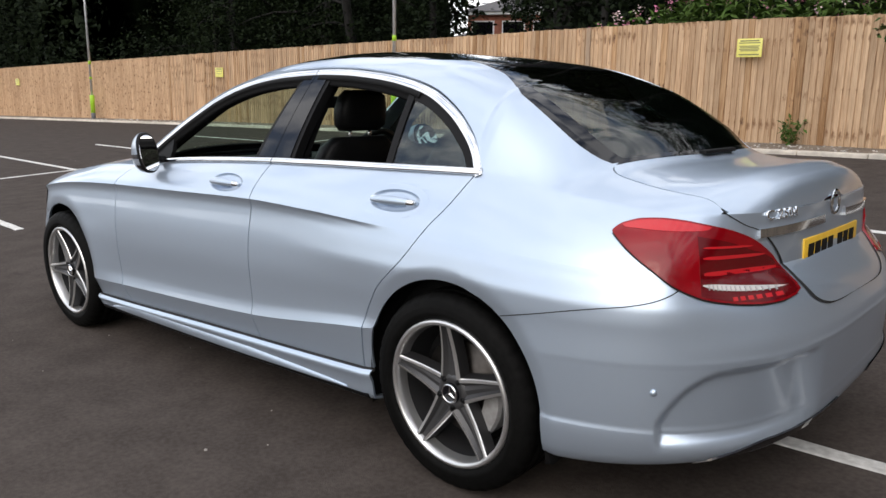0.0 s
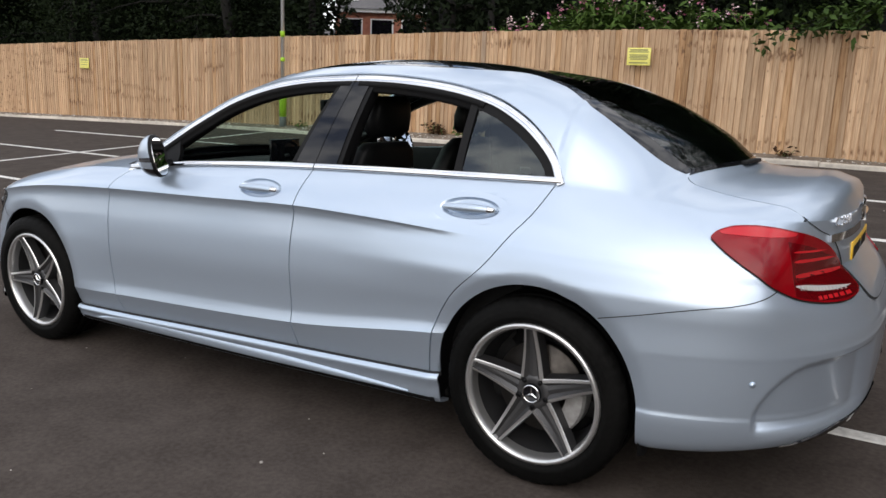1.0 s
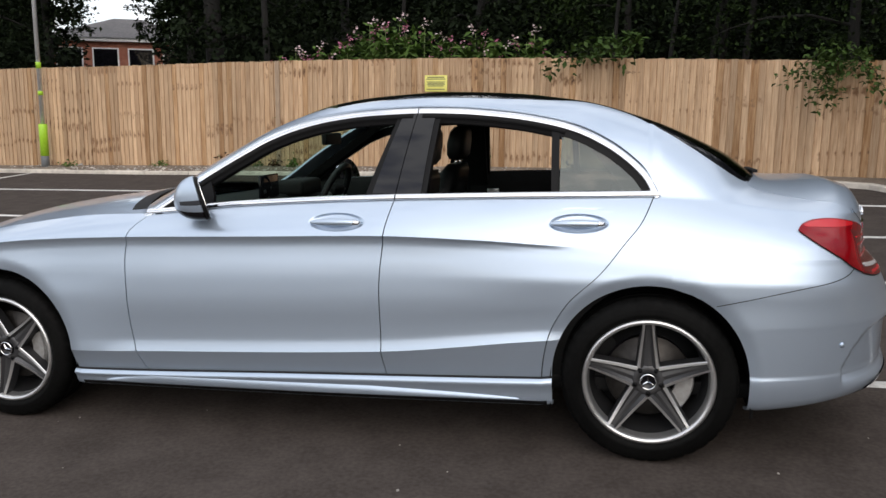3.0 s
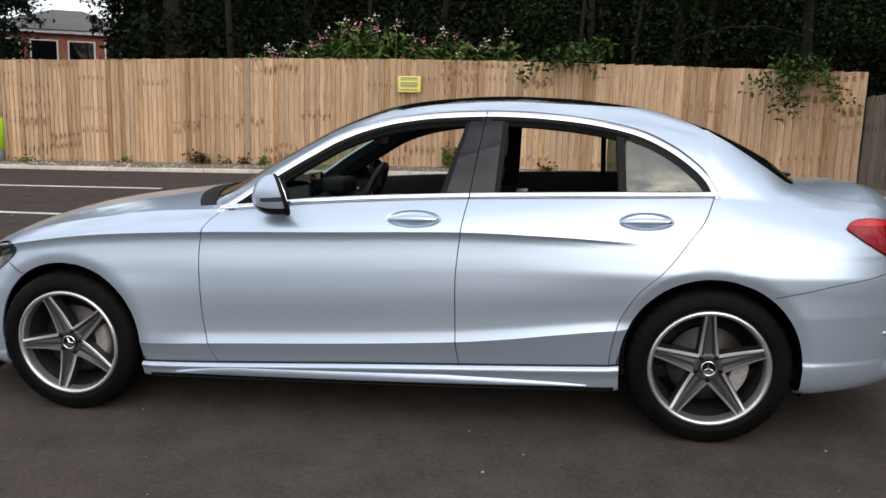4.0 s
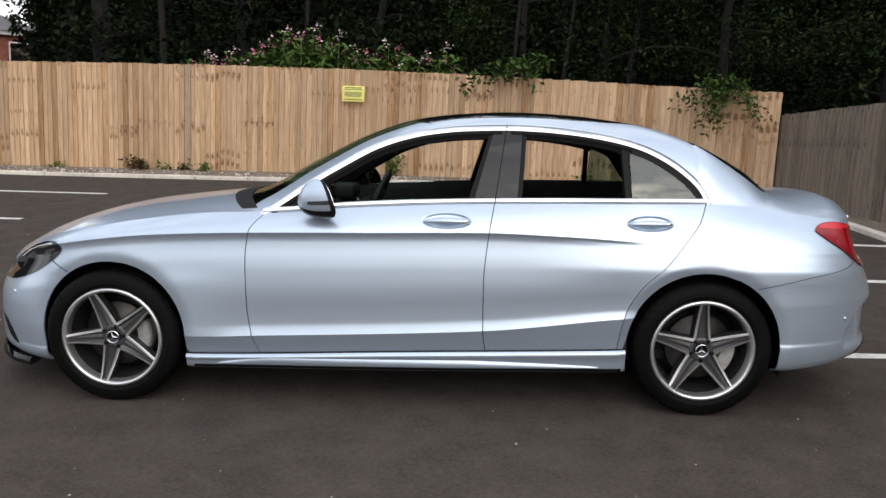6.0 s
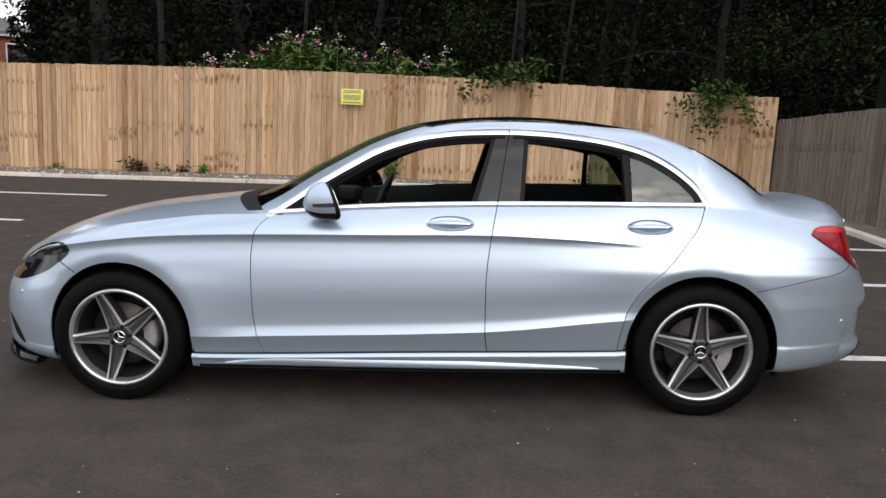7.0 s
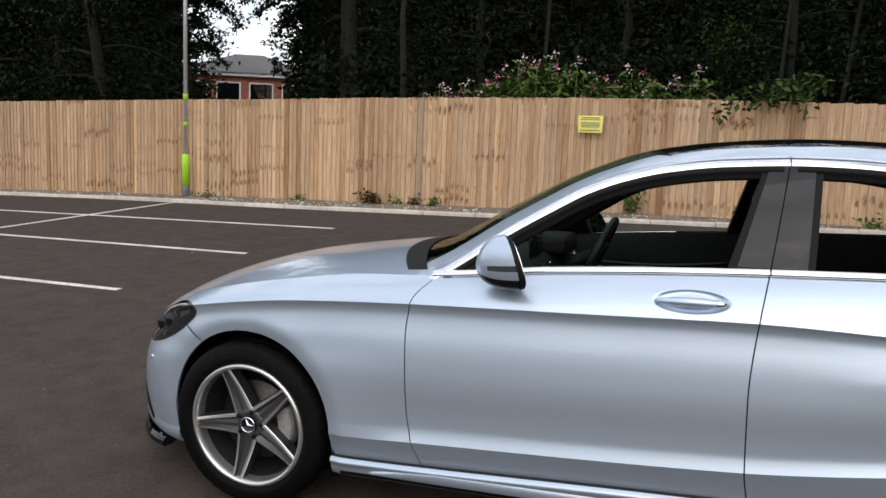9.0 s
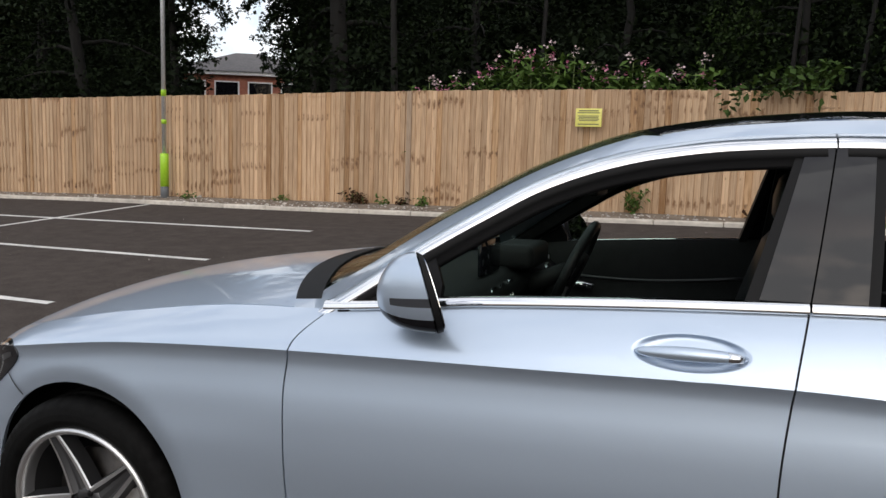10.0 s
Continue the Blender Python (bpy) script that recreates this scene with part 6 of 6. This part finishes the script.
# ---- lamp posts ----
def lamp_post(x, y):
    a = lot(x, y)
    post = thing("lamp_post", "slim grey steel lamp post with a lime green band", "lamp post", "lamp posts", Matrix.Translation(a))
    for nm, r, z0, z1, m, lab in (("pole", 0.041, 0.85, 5.2, GALV, "galvanised steel pole"), ("base", 0.078, -0.05, 0.27, GREYPAINT, "dark grey base section"), ("band", 0.080, 0.27, 0.90, LIME, "lime green painted band"), ("ring", 0.050, 1.46, 1.54, LIME, ""), ("ring", 0.050, 1.98, 2.10, LIME, "")):
        v, f = [], []
        for k in range(20):
            c, s = math.cos(k * math.pi / 10), math.sin(k * math.pi / 10)
            v += [(0, 0, z0), (r * c, r * s, z0), (r * c, r * s, z1 - 0.01), (r * 0.93 * c, r * 0.93 * s, z1), (0, 0, z1)]
        f = [[k * 5 + i, ((k + 1) % 20) * 5 + i, ((k + 1) % 20) * 5 + i + 1, k * 5 + i + 1] for k in range(20) for i in range(4)]
        part(nm, mesh_of(nm, v, f), m, post, lab)
    arm = part("arm", tube([(0, 0, 5.1), (0, -0.3, 5.25), (0, -0.7, 5.3)], 0.035, 10), GALV, post)
    part("lantern", box(bmesh.new(), -0.12, 0.12, -1.15, -0.65, 5.25, 5.36, 0.03, 3), GREYPAINT, post)
    return post


lamp_post(-10.0, 10.0)
lamp_post(-25.9, 10.3)

# ---- woods behind the fence ----
def leaf_quads(centres, size, spread_up=0.35, length=1.9):
    """Many small pointed leaves: two folded triangles each, at random turns."""
    n = len(centres)
    s = size * rng.uniform(0.65, 1.3, n)[:, None]
    yaw, tip = rng.uniform(0, 2 * math.pi, n), rng.normal(-0.25, 0.55, n)
    ax = np.stack([np.cos(yaw) * np.cos(tip), np.sin(yaw) * np.cos(tip), np.sin(tip)], 1)
    up = np.stack([rng.normal(0, spread_up, n), rng.normal(0, spread_up, n), np.ones(n)], 1)
    side = np.cross(ax, up)
    side /= np.linalg.norm(side, axis=1)[:, None]
    c = np.asarray(centres)
    mid = c + ax * s * 0.45
    drop = np.cross(side, ax) * s * 0.10
    V = np.stack([c, mid + side * s * 0.5 / length * 1.0 + drop, c + ax * s, mid - side * s * 0.5 / length * 1.0 + drop], 1).reshape(-1, 3)
    k = np.arange(n)[:, None] * 4
    F = np.concatenate([k + np.array([0, 1, 2]), k + np.array([0, 2, 3])], 0)
    me = bpy.data.meshes.new("leaves")
    me.vertices.add(len(V))
    me.vertices.foreach_set("co", V.ravel())
    me.loops.add(F.size)
    me.loops.foreach_set("vertex_index", F.ravel().astype(np.int32))
    me.polygons.add(len(F))
    me.polygons.foreach_set("loop_start", (np.arange(len(F)) * 3).astype(np.int32))
    me.polygons.foreach_set("loop_total", np.full(len(F), 3, np.int32))
    me.update(calc_edges=True)
    me.validate()
    return me


def tree(x, y, height, spread, low, leaves, leaf_size, mat, lean=0.0, trunk_r=0.16):
    base = lot(x, y, -0.1)
    t = thing("tree", "tall broadleaf tree with dark green summer foliage", "tree", "trees behind the fence", Matrix.Translation(base))
    path, p = [], Vector((0, 0, 0))
    for i in range(9):
        path.append(p.copy())
        p = p + Vector((rng.normal(lean * 0.1, 0.10), rng.normal(-0.03, 0.10), height * 0.9 / 8))
    tr = part("trunk", tube(path, lambda q: trunk_r * (1 - 0.8 * q) * (1.25 if q < 0.05 else 1), 9), SHADE_BARK, t)
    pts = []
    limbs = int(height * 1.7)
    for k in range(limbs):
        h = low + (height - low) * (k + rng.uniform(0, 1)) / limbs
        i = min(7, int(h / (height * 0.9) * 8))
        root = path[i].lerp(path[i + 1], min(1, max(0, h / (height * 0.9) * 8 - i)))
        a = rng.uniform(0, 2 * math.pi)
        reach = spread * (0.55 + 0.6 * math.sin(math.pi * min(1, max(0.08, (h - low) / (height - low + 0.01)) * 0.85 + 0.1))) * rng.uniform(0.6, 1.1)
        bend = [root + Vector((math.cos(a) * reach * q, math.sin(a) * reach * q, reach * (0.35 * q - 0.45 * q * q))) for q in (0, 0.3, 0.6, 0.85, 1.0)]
        part("limb", tube(bend, lambda q, r0=trunk_r * 0.28: r0 * (1 - 0.85 * q), 5), SHADE_BARK, t)
        for q in np.linspace(0.25, 1.05, 9):
            c = bend[0].lerp(bend[-1], q) + Vector((0, 0, reach * (0.35 * q - 0.45 * q * q) - (bend[-1].z - bend[0].z) * q))
            for _ in range(3):
                pts.append(c + Vector(rng.normal(0, 0.22 + 0.12 * reach, 3) * np.array([1, 1, 0.6])))
    pts = np.array([tuple(p) for p in pts])
    per = max(1, leaves // len(pts))
    cent = np.repeat(pts, per, 0) + rng.normal(0, 0.24, (len(pts) * per, 3)) * np.array([1, 1, 0.65])
    part("crown", leaf_quads(cent, leaf_size), mat, t)["kind"] = "stuff"
    return t


for x, y, h, s, low, n, ls, m, r in ((-26, 15.5, 11, 3.6, 1.6, 9000, 0.15, LEAF_SHADE, 0.22), (-21.5, 13.4, 10, 3.2, 1.9, 12000, 0.13, LEAF_SHADE, 0.20), (-17.8, 14.6, 11, 3.0, 1.8, 12000, 0.13, LEAF_SHADE, 0.20), (-14.8, 13.0, 10, 2.6, 2.0, 12000, 0.12, LEAF_SHADE, 0.18),
                                     (-8.6, 14.4, 11, 2.6, 2.4, 12000, 0.12, LEAF_SHADE, 0.28), (-5.4, 15.6, 12, 3.0, 2.6, 11000, 0.12, LEAF_SHADE, 0.14), (-2.2, 14.8, 11, 2.8, 2.8, 11000, 0.12, LEAF_SHADE, 0.12), (1.2, 13.2, 10, 2.5, 2.0, 13000, 0.10, LEAF, 0.09),
                                     (3.2, 13.8, 10, 2.5, 2.2, 12000, 0.10, LEAF_SHADE, 0.10), (5.3, 11.4, 9, 2.7, 1.7, 15000, 0.10, LEAF, 0.12), (8.0, 11.2, 9, 2.9, 1.5, 14000, 0.10, LEAF, 0.14), (8.4, 7.6, 9, 2.7, 1.6, 12000, 0.10, LEAF, 0.13), (11.5, 13.0, 10, 3.4, 1.4, 9000, 0.13, LEAF_SHADE, 0.2), (10.5, 4.5, 9, 2.7, 1.6, 7000, 0.12, LEAF_SHADE, 0.15)):
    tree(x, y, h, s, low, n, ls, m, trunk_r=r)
# two trees at the edges of the gap, with drooping sprays before the sky
def spray_tree(x, y, height, tips, seed):
    r = np.random.default_rng(seed)
    base = lot(x, y, -0.1)
    t = thing("tree", "tall broadleaf tree with drooping leafy sprays against the sky", "tree", "trees behind the fence", Matrix.Translation(base))
    part("trunk", tube([(0.1 * math.sin(k), 0, height * k / 6) for k in range(7)], lambda q: 0.15 * (1 - 0.75 * q), 9), SHADE_BARK, t)
    c = []
    for dx, dz in tips:
        z0 = dz + r.uniform(0.5, 1.1)
        line = [Vector((dx * q, r.normal(0, 0.15), z0 + (dz - z0) * q * q + 0.35 * math.sin(2.2 * q))) for q in np.linspace(0, 1, 10)]
        part("limb", tube(line, lambda q: 0.030 * (1 - 0.85 * q), 5), SHADE_BARK, t)
        for p in line[1:]:
            for _ in range(7):
                d = Vector((r.normal(0, 0.22), r.normal(0, 0.22), r.normal(-0.04, 0.10)))
                c += [p + d * f + Vector(r.normal(0, 0.045, 3)) for f in r.uniform(0.1, 1.1, 12)]
    part("crown", leaf_quads([tuple(p) for p in c], 0.125, 0.35, 1.7), LEAF_SHADE, t)["kind"] = "stuff"


spray_tree(-14.9, 16.4, 9, [(q, z) for q, z in ((1.2, 3.2), (1.0, 3.7), (1.7, 4.2), (1.3, 4.6), (2.1, 4.9), (1.5, 5.2), (2.4, 5.6), (1.8, 5.9), (2.8, 6.2), (2.0, 6.5), (3.0, 6.8), (-0.8, 3.6), (-0.9, 4.6), (-0.8, 5.6))], 11)
spray_tree(-10.2, 16.0, 9, [(q, z) for q, z in ((-0.9, 2.5), (-1.4, 2.8), (-0.8, 3.2), (-1.5, 3.5), (-1.1, 4.0), (-1.9, 4.3), (-1.2, 4.7), (-2.2, 4.9), (-1.6, 5.3), (-2.0, 5.7), (-1.2, 5.9), (-2.6, 6.3), (-1.7, 6.6), (0.8, 3.4), (0.9, 4.4), (0.8, 5.4))], 12)
# bare thin trunks, their colour darkened for the shade
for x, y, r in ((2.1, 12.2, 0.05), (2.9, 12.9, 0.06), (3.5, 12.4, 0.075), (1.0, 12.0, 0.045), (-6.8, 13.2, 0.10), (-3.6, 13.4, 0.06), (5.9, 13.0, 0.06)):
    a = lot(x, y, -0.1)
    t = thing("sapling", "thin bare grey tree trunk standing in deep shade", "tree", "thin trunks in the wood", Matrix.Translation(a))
    part("trunk", tube([(0, 0, 0), (rng.normal(0, 0.08), 0, 2), (rng.normal(0, 0.15), 0.1, 4), (rng.normal(0, 0.3), 0.2, 7)], lambda q, r=r: r * (1 - 0.5 * q), 8), SHADE_BARK, t)
# the depth of the wood: leaves coloured for canopy shade, with the gap through which the house shows
def wood(n, x0, x1, y0, y1, z0, z1, size):
    c = np.stack([rng.uniform(x0, x1, n), rng.uniform(y0, y1, n), z0 + (z1 - z0) * rng.uniform(0, 1, n) ** 1.3], 1)
    az = np.degrees(np.arctan2(c[:, 0] - 0.4, c[:, 1] + 3.2))
    clump = np.sin(c[:, 0] * 1.7 + 1.3 * np.sin(c[:, 2] * 1.1)) + np.sin(c[:, 1] * 1.3 + c[:, 2] * 1.9)
    keep = ~((az > -36.8 + 0.6 * clump) & (az < -30.6 + 0.6 * clump) & (c[:, 2] > 1.0))
    c = c[keep]
    c[:, 2] += 0.0298 * c[:, 0] + 0.0457 * c[:, 1]
    return leaf_quads(c, size, 0.8)


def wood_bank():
    """A dark, ragged sheet standing in for the wood's unlit depth, open where the house shows."""
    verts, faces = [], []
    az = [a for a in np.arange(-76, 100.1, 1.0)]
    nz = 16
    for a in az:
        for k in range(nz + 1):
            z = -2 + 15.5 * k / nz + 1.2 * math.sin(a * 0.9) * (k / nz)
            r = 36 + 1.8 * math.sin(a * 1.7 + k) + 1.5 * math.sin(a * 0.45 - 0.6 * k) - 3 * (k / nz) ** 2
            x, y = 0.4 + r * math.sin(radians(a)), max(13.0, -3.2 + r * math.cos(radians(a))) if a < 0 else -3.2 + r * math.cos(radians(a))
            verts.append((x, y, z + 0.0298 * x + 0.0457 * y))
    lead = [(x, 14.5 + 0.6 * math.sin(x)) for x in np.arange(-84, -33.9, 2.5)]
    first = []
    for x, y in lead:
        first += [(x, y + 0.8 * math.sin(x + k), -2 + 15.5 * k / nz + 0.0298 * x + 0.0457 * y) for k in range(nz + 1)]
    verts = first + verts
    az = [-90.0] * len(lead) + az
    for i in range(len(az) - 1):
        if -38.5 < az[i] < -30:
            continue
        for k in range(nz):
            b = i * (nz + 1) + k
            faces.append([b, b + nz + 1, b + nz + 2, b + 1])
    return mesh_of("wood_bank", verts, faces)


tagged(part("wood_bank", wood_bank(), LEAF_DEEP_SHADE), "dark depth of the wood beyond the fence", "woods", kind="stuff")
tagged(part("far_woods", wood(90000, -60, 34, 24, 33, 0, 14, 0.40), LEAF_DEEP_SHADE), "dense dark woodland foliage behind the fence", "woods", kind="stuff")
tagged(part("near_woods", wood(90000, -46, 22, 16, 24, 0, 10, 0.20), LEAF_DEEP_SHADE), "dark woodland foliage behind the fence", "woods", kind="stuff")
tagged(part("woods_edge", wood(26000, -80, -30, 12.0, 15, 0, 9, 0.34), LEAF_DEEP_SHADE), "dark woodland edge along the far end of the fence", "woods", kind="stuff")
tagged(part("undergrowth", wood(60000, -36, 18, 11.6, 20, 0, 3.0, 0.18), LEAF_DEEP_SHADE), "dark undergrowth at the edge of the wood", "undergrowth", kind="stuff")
tagged(part("side_woods", wood(40000, 13, 30, -12, 22, 0, 13, 0.45), LEAF_DEEP_SHADE), "dense dark woodland beside the car park", "woods", kind="stuff")

# ---- flowering plants that look over the fence ----
def balsam(h, seed):
    r = np.random.default_rng(seed)
    t = thing("balsam", "tall green plant with pink flowers behind the fence", "plant", "pink-flowered plants along the fence")
    stem = [Vector((0.06 * math.sin(q * 2 + seed), 0.05 * math.cos(q * 3), h * q)) for q in np.linspace(0, 1, 7)]
    part("stem", tube(stem, lambda q: 0.014 * (1 - 0.6 * q), 6), STEM, t)
    c = []
    for k in range(170):
        q = r.uniform(0.35, 1.0)
        i = min(5, int(q * 6))
        c.append(stem[i].lerp(stem[i + 1], q * 6 - i) + Vector((r.normal(0, 0.13), r.normal(0, 0.13), r.normal(0, 0.06))))
    part("leaves", leaf_quads([tuple(p) for p in c], 0.20, 0.4, 2.6), LEAF_BRIGHT, t)["kind"] = "stuff"
    fc = []
    for _ in range(2 + seed % 2):
        head = stem[-1] + Vector((r.normal(0, 0.14), r.normal(0, 0.14), r.uniform(-0.10, 0.16)))
        fc += [head + Vector(r.normal(0, 0.030, 3)) for _ in range(9)]
    part("blossom", leaf_quads([tuple(p) for p in fc], 0.048, 0.9, 1.1), PINK if seed % 3 else PALEPINK, t, "clusters of small pink flowers")["kind"] = "stuff"
    return t


kinds = [balsam(h, k) for k, h in ((1, 2.45), (2, 2.6), (3, 2.75), (4, 2.5))]
HEDGE = spl((-5.6, -0.55), (-4.6, -0.15), (-4.0, 0.05), (-3.2, 0.22), (-2.7, 0.28), (-2.0, 0.08), (-1.2, 0.02), (-0.4, -0.1), (0.2, -0.3))
used = set()
for i in range(46):
    x = -5.6 + 5.8 * (i + rng.uniform(0, 0.9)) / 46
    y = float(np.interp(x, (-6, -3.3, -1.1, 1.3), (9.94, 9.65, 9.48, 9.05))) + rng.uniform(0.35, 1.15)
    k = kinds[i % 4]
    m = Matrix.Translation(lot(x, y, 0)) @ Matrix.Rotation(rng.uniform(0, 6.28), 4, "Z")
    f = (2.12 + HEDGE(x) + rng.normal(0, 0.10)) / 2.6
    if i % 4 not in used:
        used.add(i % 4)
        ob = k
    else:
        ob = copy_thing(k, m)
    ob.matrix_basis = m @ Matrix.Diagonal((1, 1, f, 1))


# ---- branches that hang over the fence, and weeds at its foot ----
def branch(name, root, tips, n, size, label, mat):
    t = thing(name, label, "branch")
    c = []
    for tip in tips:
        a, b = Vector(root), Vector(tip)
        path = [a.lerp(b, q) + Vector((0, 0, 0.16 * math.sin(math.pi * q))) for q in np.linspace(0, 1, 8)]
        part("twig", tube(path, lambda q: 0.012 * (1 - 0.8 * q), 5), SHADE_BARK, t)
        for p in path[2:]:
            c += [p + Vector(rng.normal(0, 0.075, 3)) for _ in range(2 * n)]
    part("leaves", leaf_quads([tuple(p) for p in c], size, 0.5, 1.8), mat, t)
    return t


g = lambda x, y, z: tuple(lot(x, y, z))
branch("overhanging_branch", g(1.6, 9.5, 1.95), (g(0.15, 8.95, 1.62), g(0.6, 8.9, 1.72), g(0.95, 8.85, 1.78), g(1.25, 8.8, 1.75)), 8, 0.115, "leafy branch hanging over the top of the fence", LEAF_MID)
branch("overhanging_branch", g(4.2, 8.1, 1.66), (g(3.45, 7.75, 1.38), g(3.75, 7.7, 1.08), g(4.02, 7.6, 1.12), g(4.38, 7.5, 1.32), g(4.56, 7.45, 1.22), g(3.7, 7.7, 1.42), g(3.9, 7.65, 1.2)), 9, 0.088, "leafy branch hanging down across the timber fence", LEAF_MID)


def weed(x, y, h, n, dead=False):
    a = lot(x, y, 0.03)
    t = thing("weed", "brown withered weed at the foot of the fence" if dead else "small green weed growing at the foot of the fence", "weed", "weeds along the fence", Matrix.Translation(a))
    c = []
    for _ in range(5):
        tip = Vector((rng.normal(0, 0.09), rng.normal(0, 0.05), h * rng.uniform(0.6, 1)))
        part("stem", tube([(0, 0, 0), tip * 0.6, tip], 0.005, 5), STEM, t)
        c += [tip * q + Vector(rng.normal(0, 0.035, 3)) for q in rng.uniform(0.25, 1.05, n)]
    part("leaves", leaf_quads([tuple(p) for p in c], 0.085, 0.5, 2.0), DEADLEAF if dead else LEAF_BRIGHT, t)


for x, y, h, n in ((-1.08, 9.34, 0.42, 26), (-4.55, 9.62, 0.16, 14), (-9.4, 9.9, 0.12, 10), (-5.25, 9.70, 0.10, 8), (2.2, 8.55, 0.16, 10), (-7.4, 9.9, 0.12, 8)):
    weed(x, y, h, n)

for x, y, h, n in ((-5.9, 9.78, 0.30, 16), (-5.65, 9.76, 0.18, 14), (-4.95, 9.70, 0.14, 12), (0.6, 9.0, 0.12, 8)):
    weed(x, y, h, n, True)

# ---- houses beyond the trees ----
def house(cx, cy, w, d, zb, eaves, ridge, name_label):
    t = thing("house", name_label, "house", at=Matrix.Translation((cx, cy, zb)) @ Matrix.Rotation(radians(28), 4, "Z"))
    part("wall", box(bmesh.new(), -w / 2, w / 2, -d / 2, d / 2, -2, eaves * 0.62, 0.01), BRICK, t, "red brick wall", smooth=False)
    part("upper_wall", box(bmesh.new(), -w / 2 - 0.02, w / 2 + 0.02, -d / 2 - 0.02, d / 2 + 0.02, eaves * 0.62, eaves, 0.01), BRICK, t, "red brick upper wall", smooth=False)
    part("fascia", box(bmesh.new(), -w / 2 - 0.3, w / 2 + 0.3, -d / 2 - 0.3, d / 2 + 0.3, eaves - 0.02, eaves + 0.2, 0.02), WHITEPAINT, t, "white fascia board", smooth=False)
    part("string_course", box(bmesh.new(), -w / 2 - 0.08, w / 2 + 0.08, -d / 2 - 0.08, d / 2 + 0.08, eaves * 0.62 - 0.12, eaves * 0.62 + 0.05, 0.01), WHITEPAINT, t, smooth=False)
    bm = bmesh.new()
    e = [bm.verts.new(p) for p in ((-w / 2 - 0.4, -d / 2 - 0.4, eaves + 0.2), (w / 2 + 0.4, -d / 2 - 0.4, eaves + 0.2), (w / 2 + 0.4, d / 2 + 0.4, eaves + 0.2), (-w / 2 - 0.4, d / 2 + 0.4, eaves + 0.2), (-w / 2 + d * 0.45, 0, ridge), (w / 2 - d * 0.45, 0, ridge))]
    for q in ((0, 1, 5, 4), (1, 2, 5), (2, 3, 4, 5), (3, 0, 4), (3, 2, 1, 0)):
        bm.faces.new([e[k] for k in q])
    part("roof", bm, SLATE, t, "dark slate hipped roof", smooth=False)
    for k in range(4):
        x = -w / 2 + w * (k + 0.5) / 4
        for z0, z1 in ((eaves * 0.66, eaves * 0.92), (0.5, eaves * 0.5)):
            wn1 = part("window", box(bmesh.new(), x - 0.75, x + 0.75, -d / 2 - 0.06, -d / 2 + 0.05, z0, z1, 0.01), WHITEPAINT, t, smooth=False)
            part("pane", box(bmesh.new(), x - 0.66, x + 0.66, -d / 2 - 0.075, -d / 2 - 0.05, z0 + 0.08, z1 - 0.08), BLACKGLOSS, wn1, smooth=False)


house(-30.0, 43.0, 8.0, 7.0, lot(-30, 43).z - 0.3, 4.7, 6.4, "red brick house with a slate roof beyond the trees")
house(-36.5, 44.0, 5.0, 5.0, lot(-36, 44).z - 0.9, 3.6, 4.8, "low brick outbuilding beyond the trees")
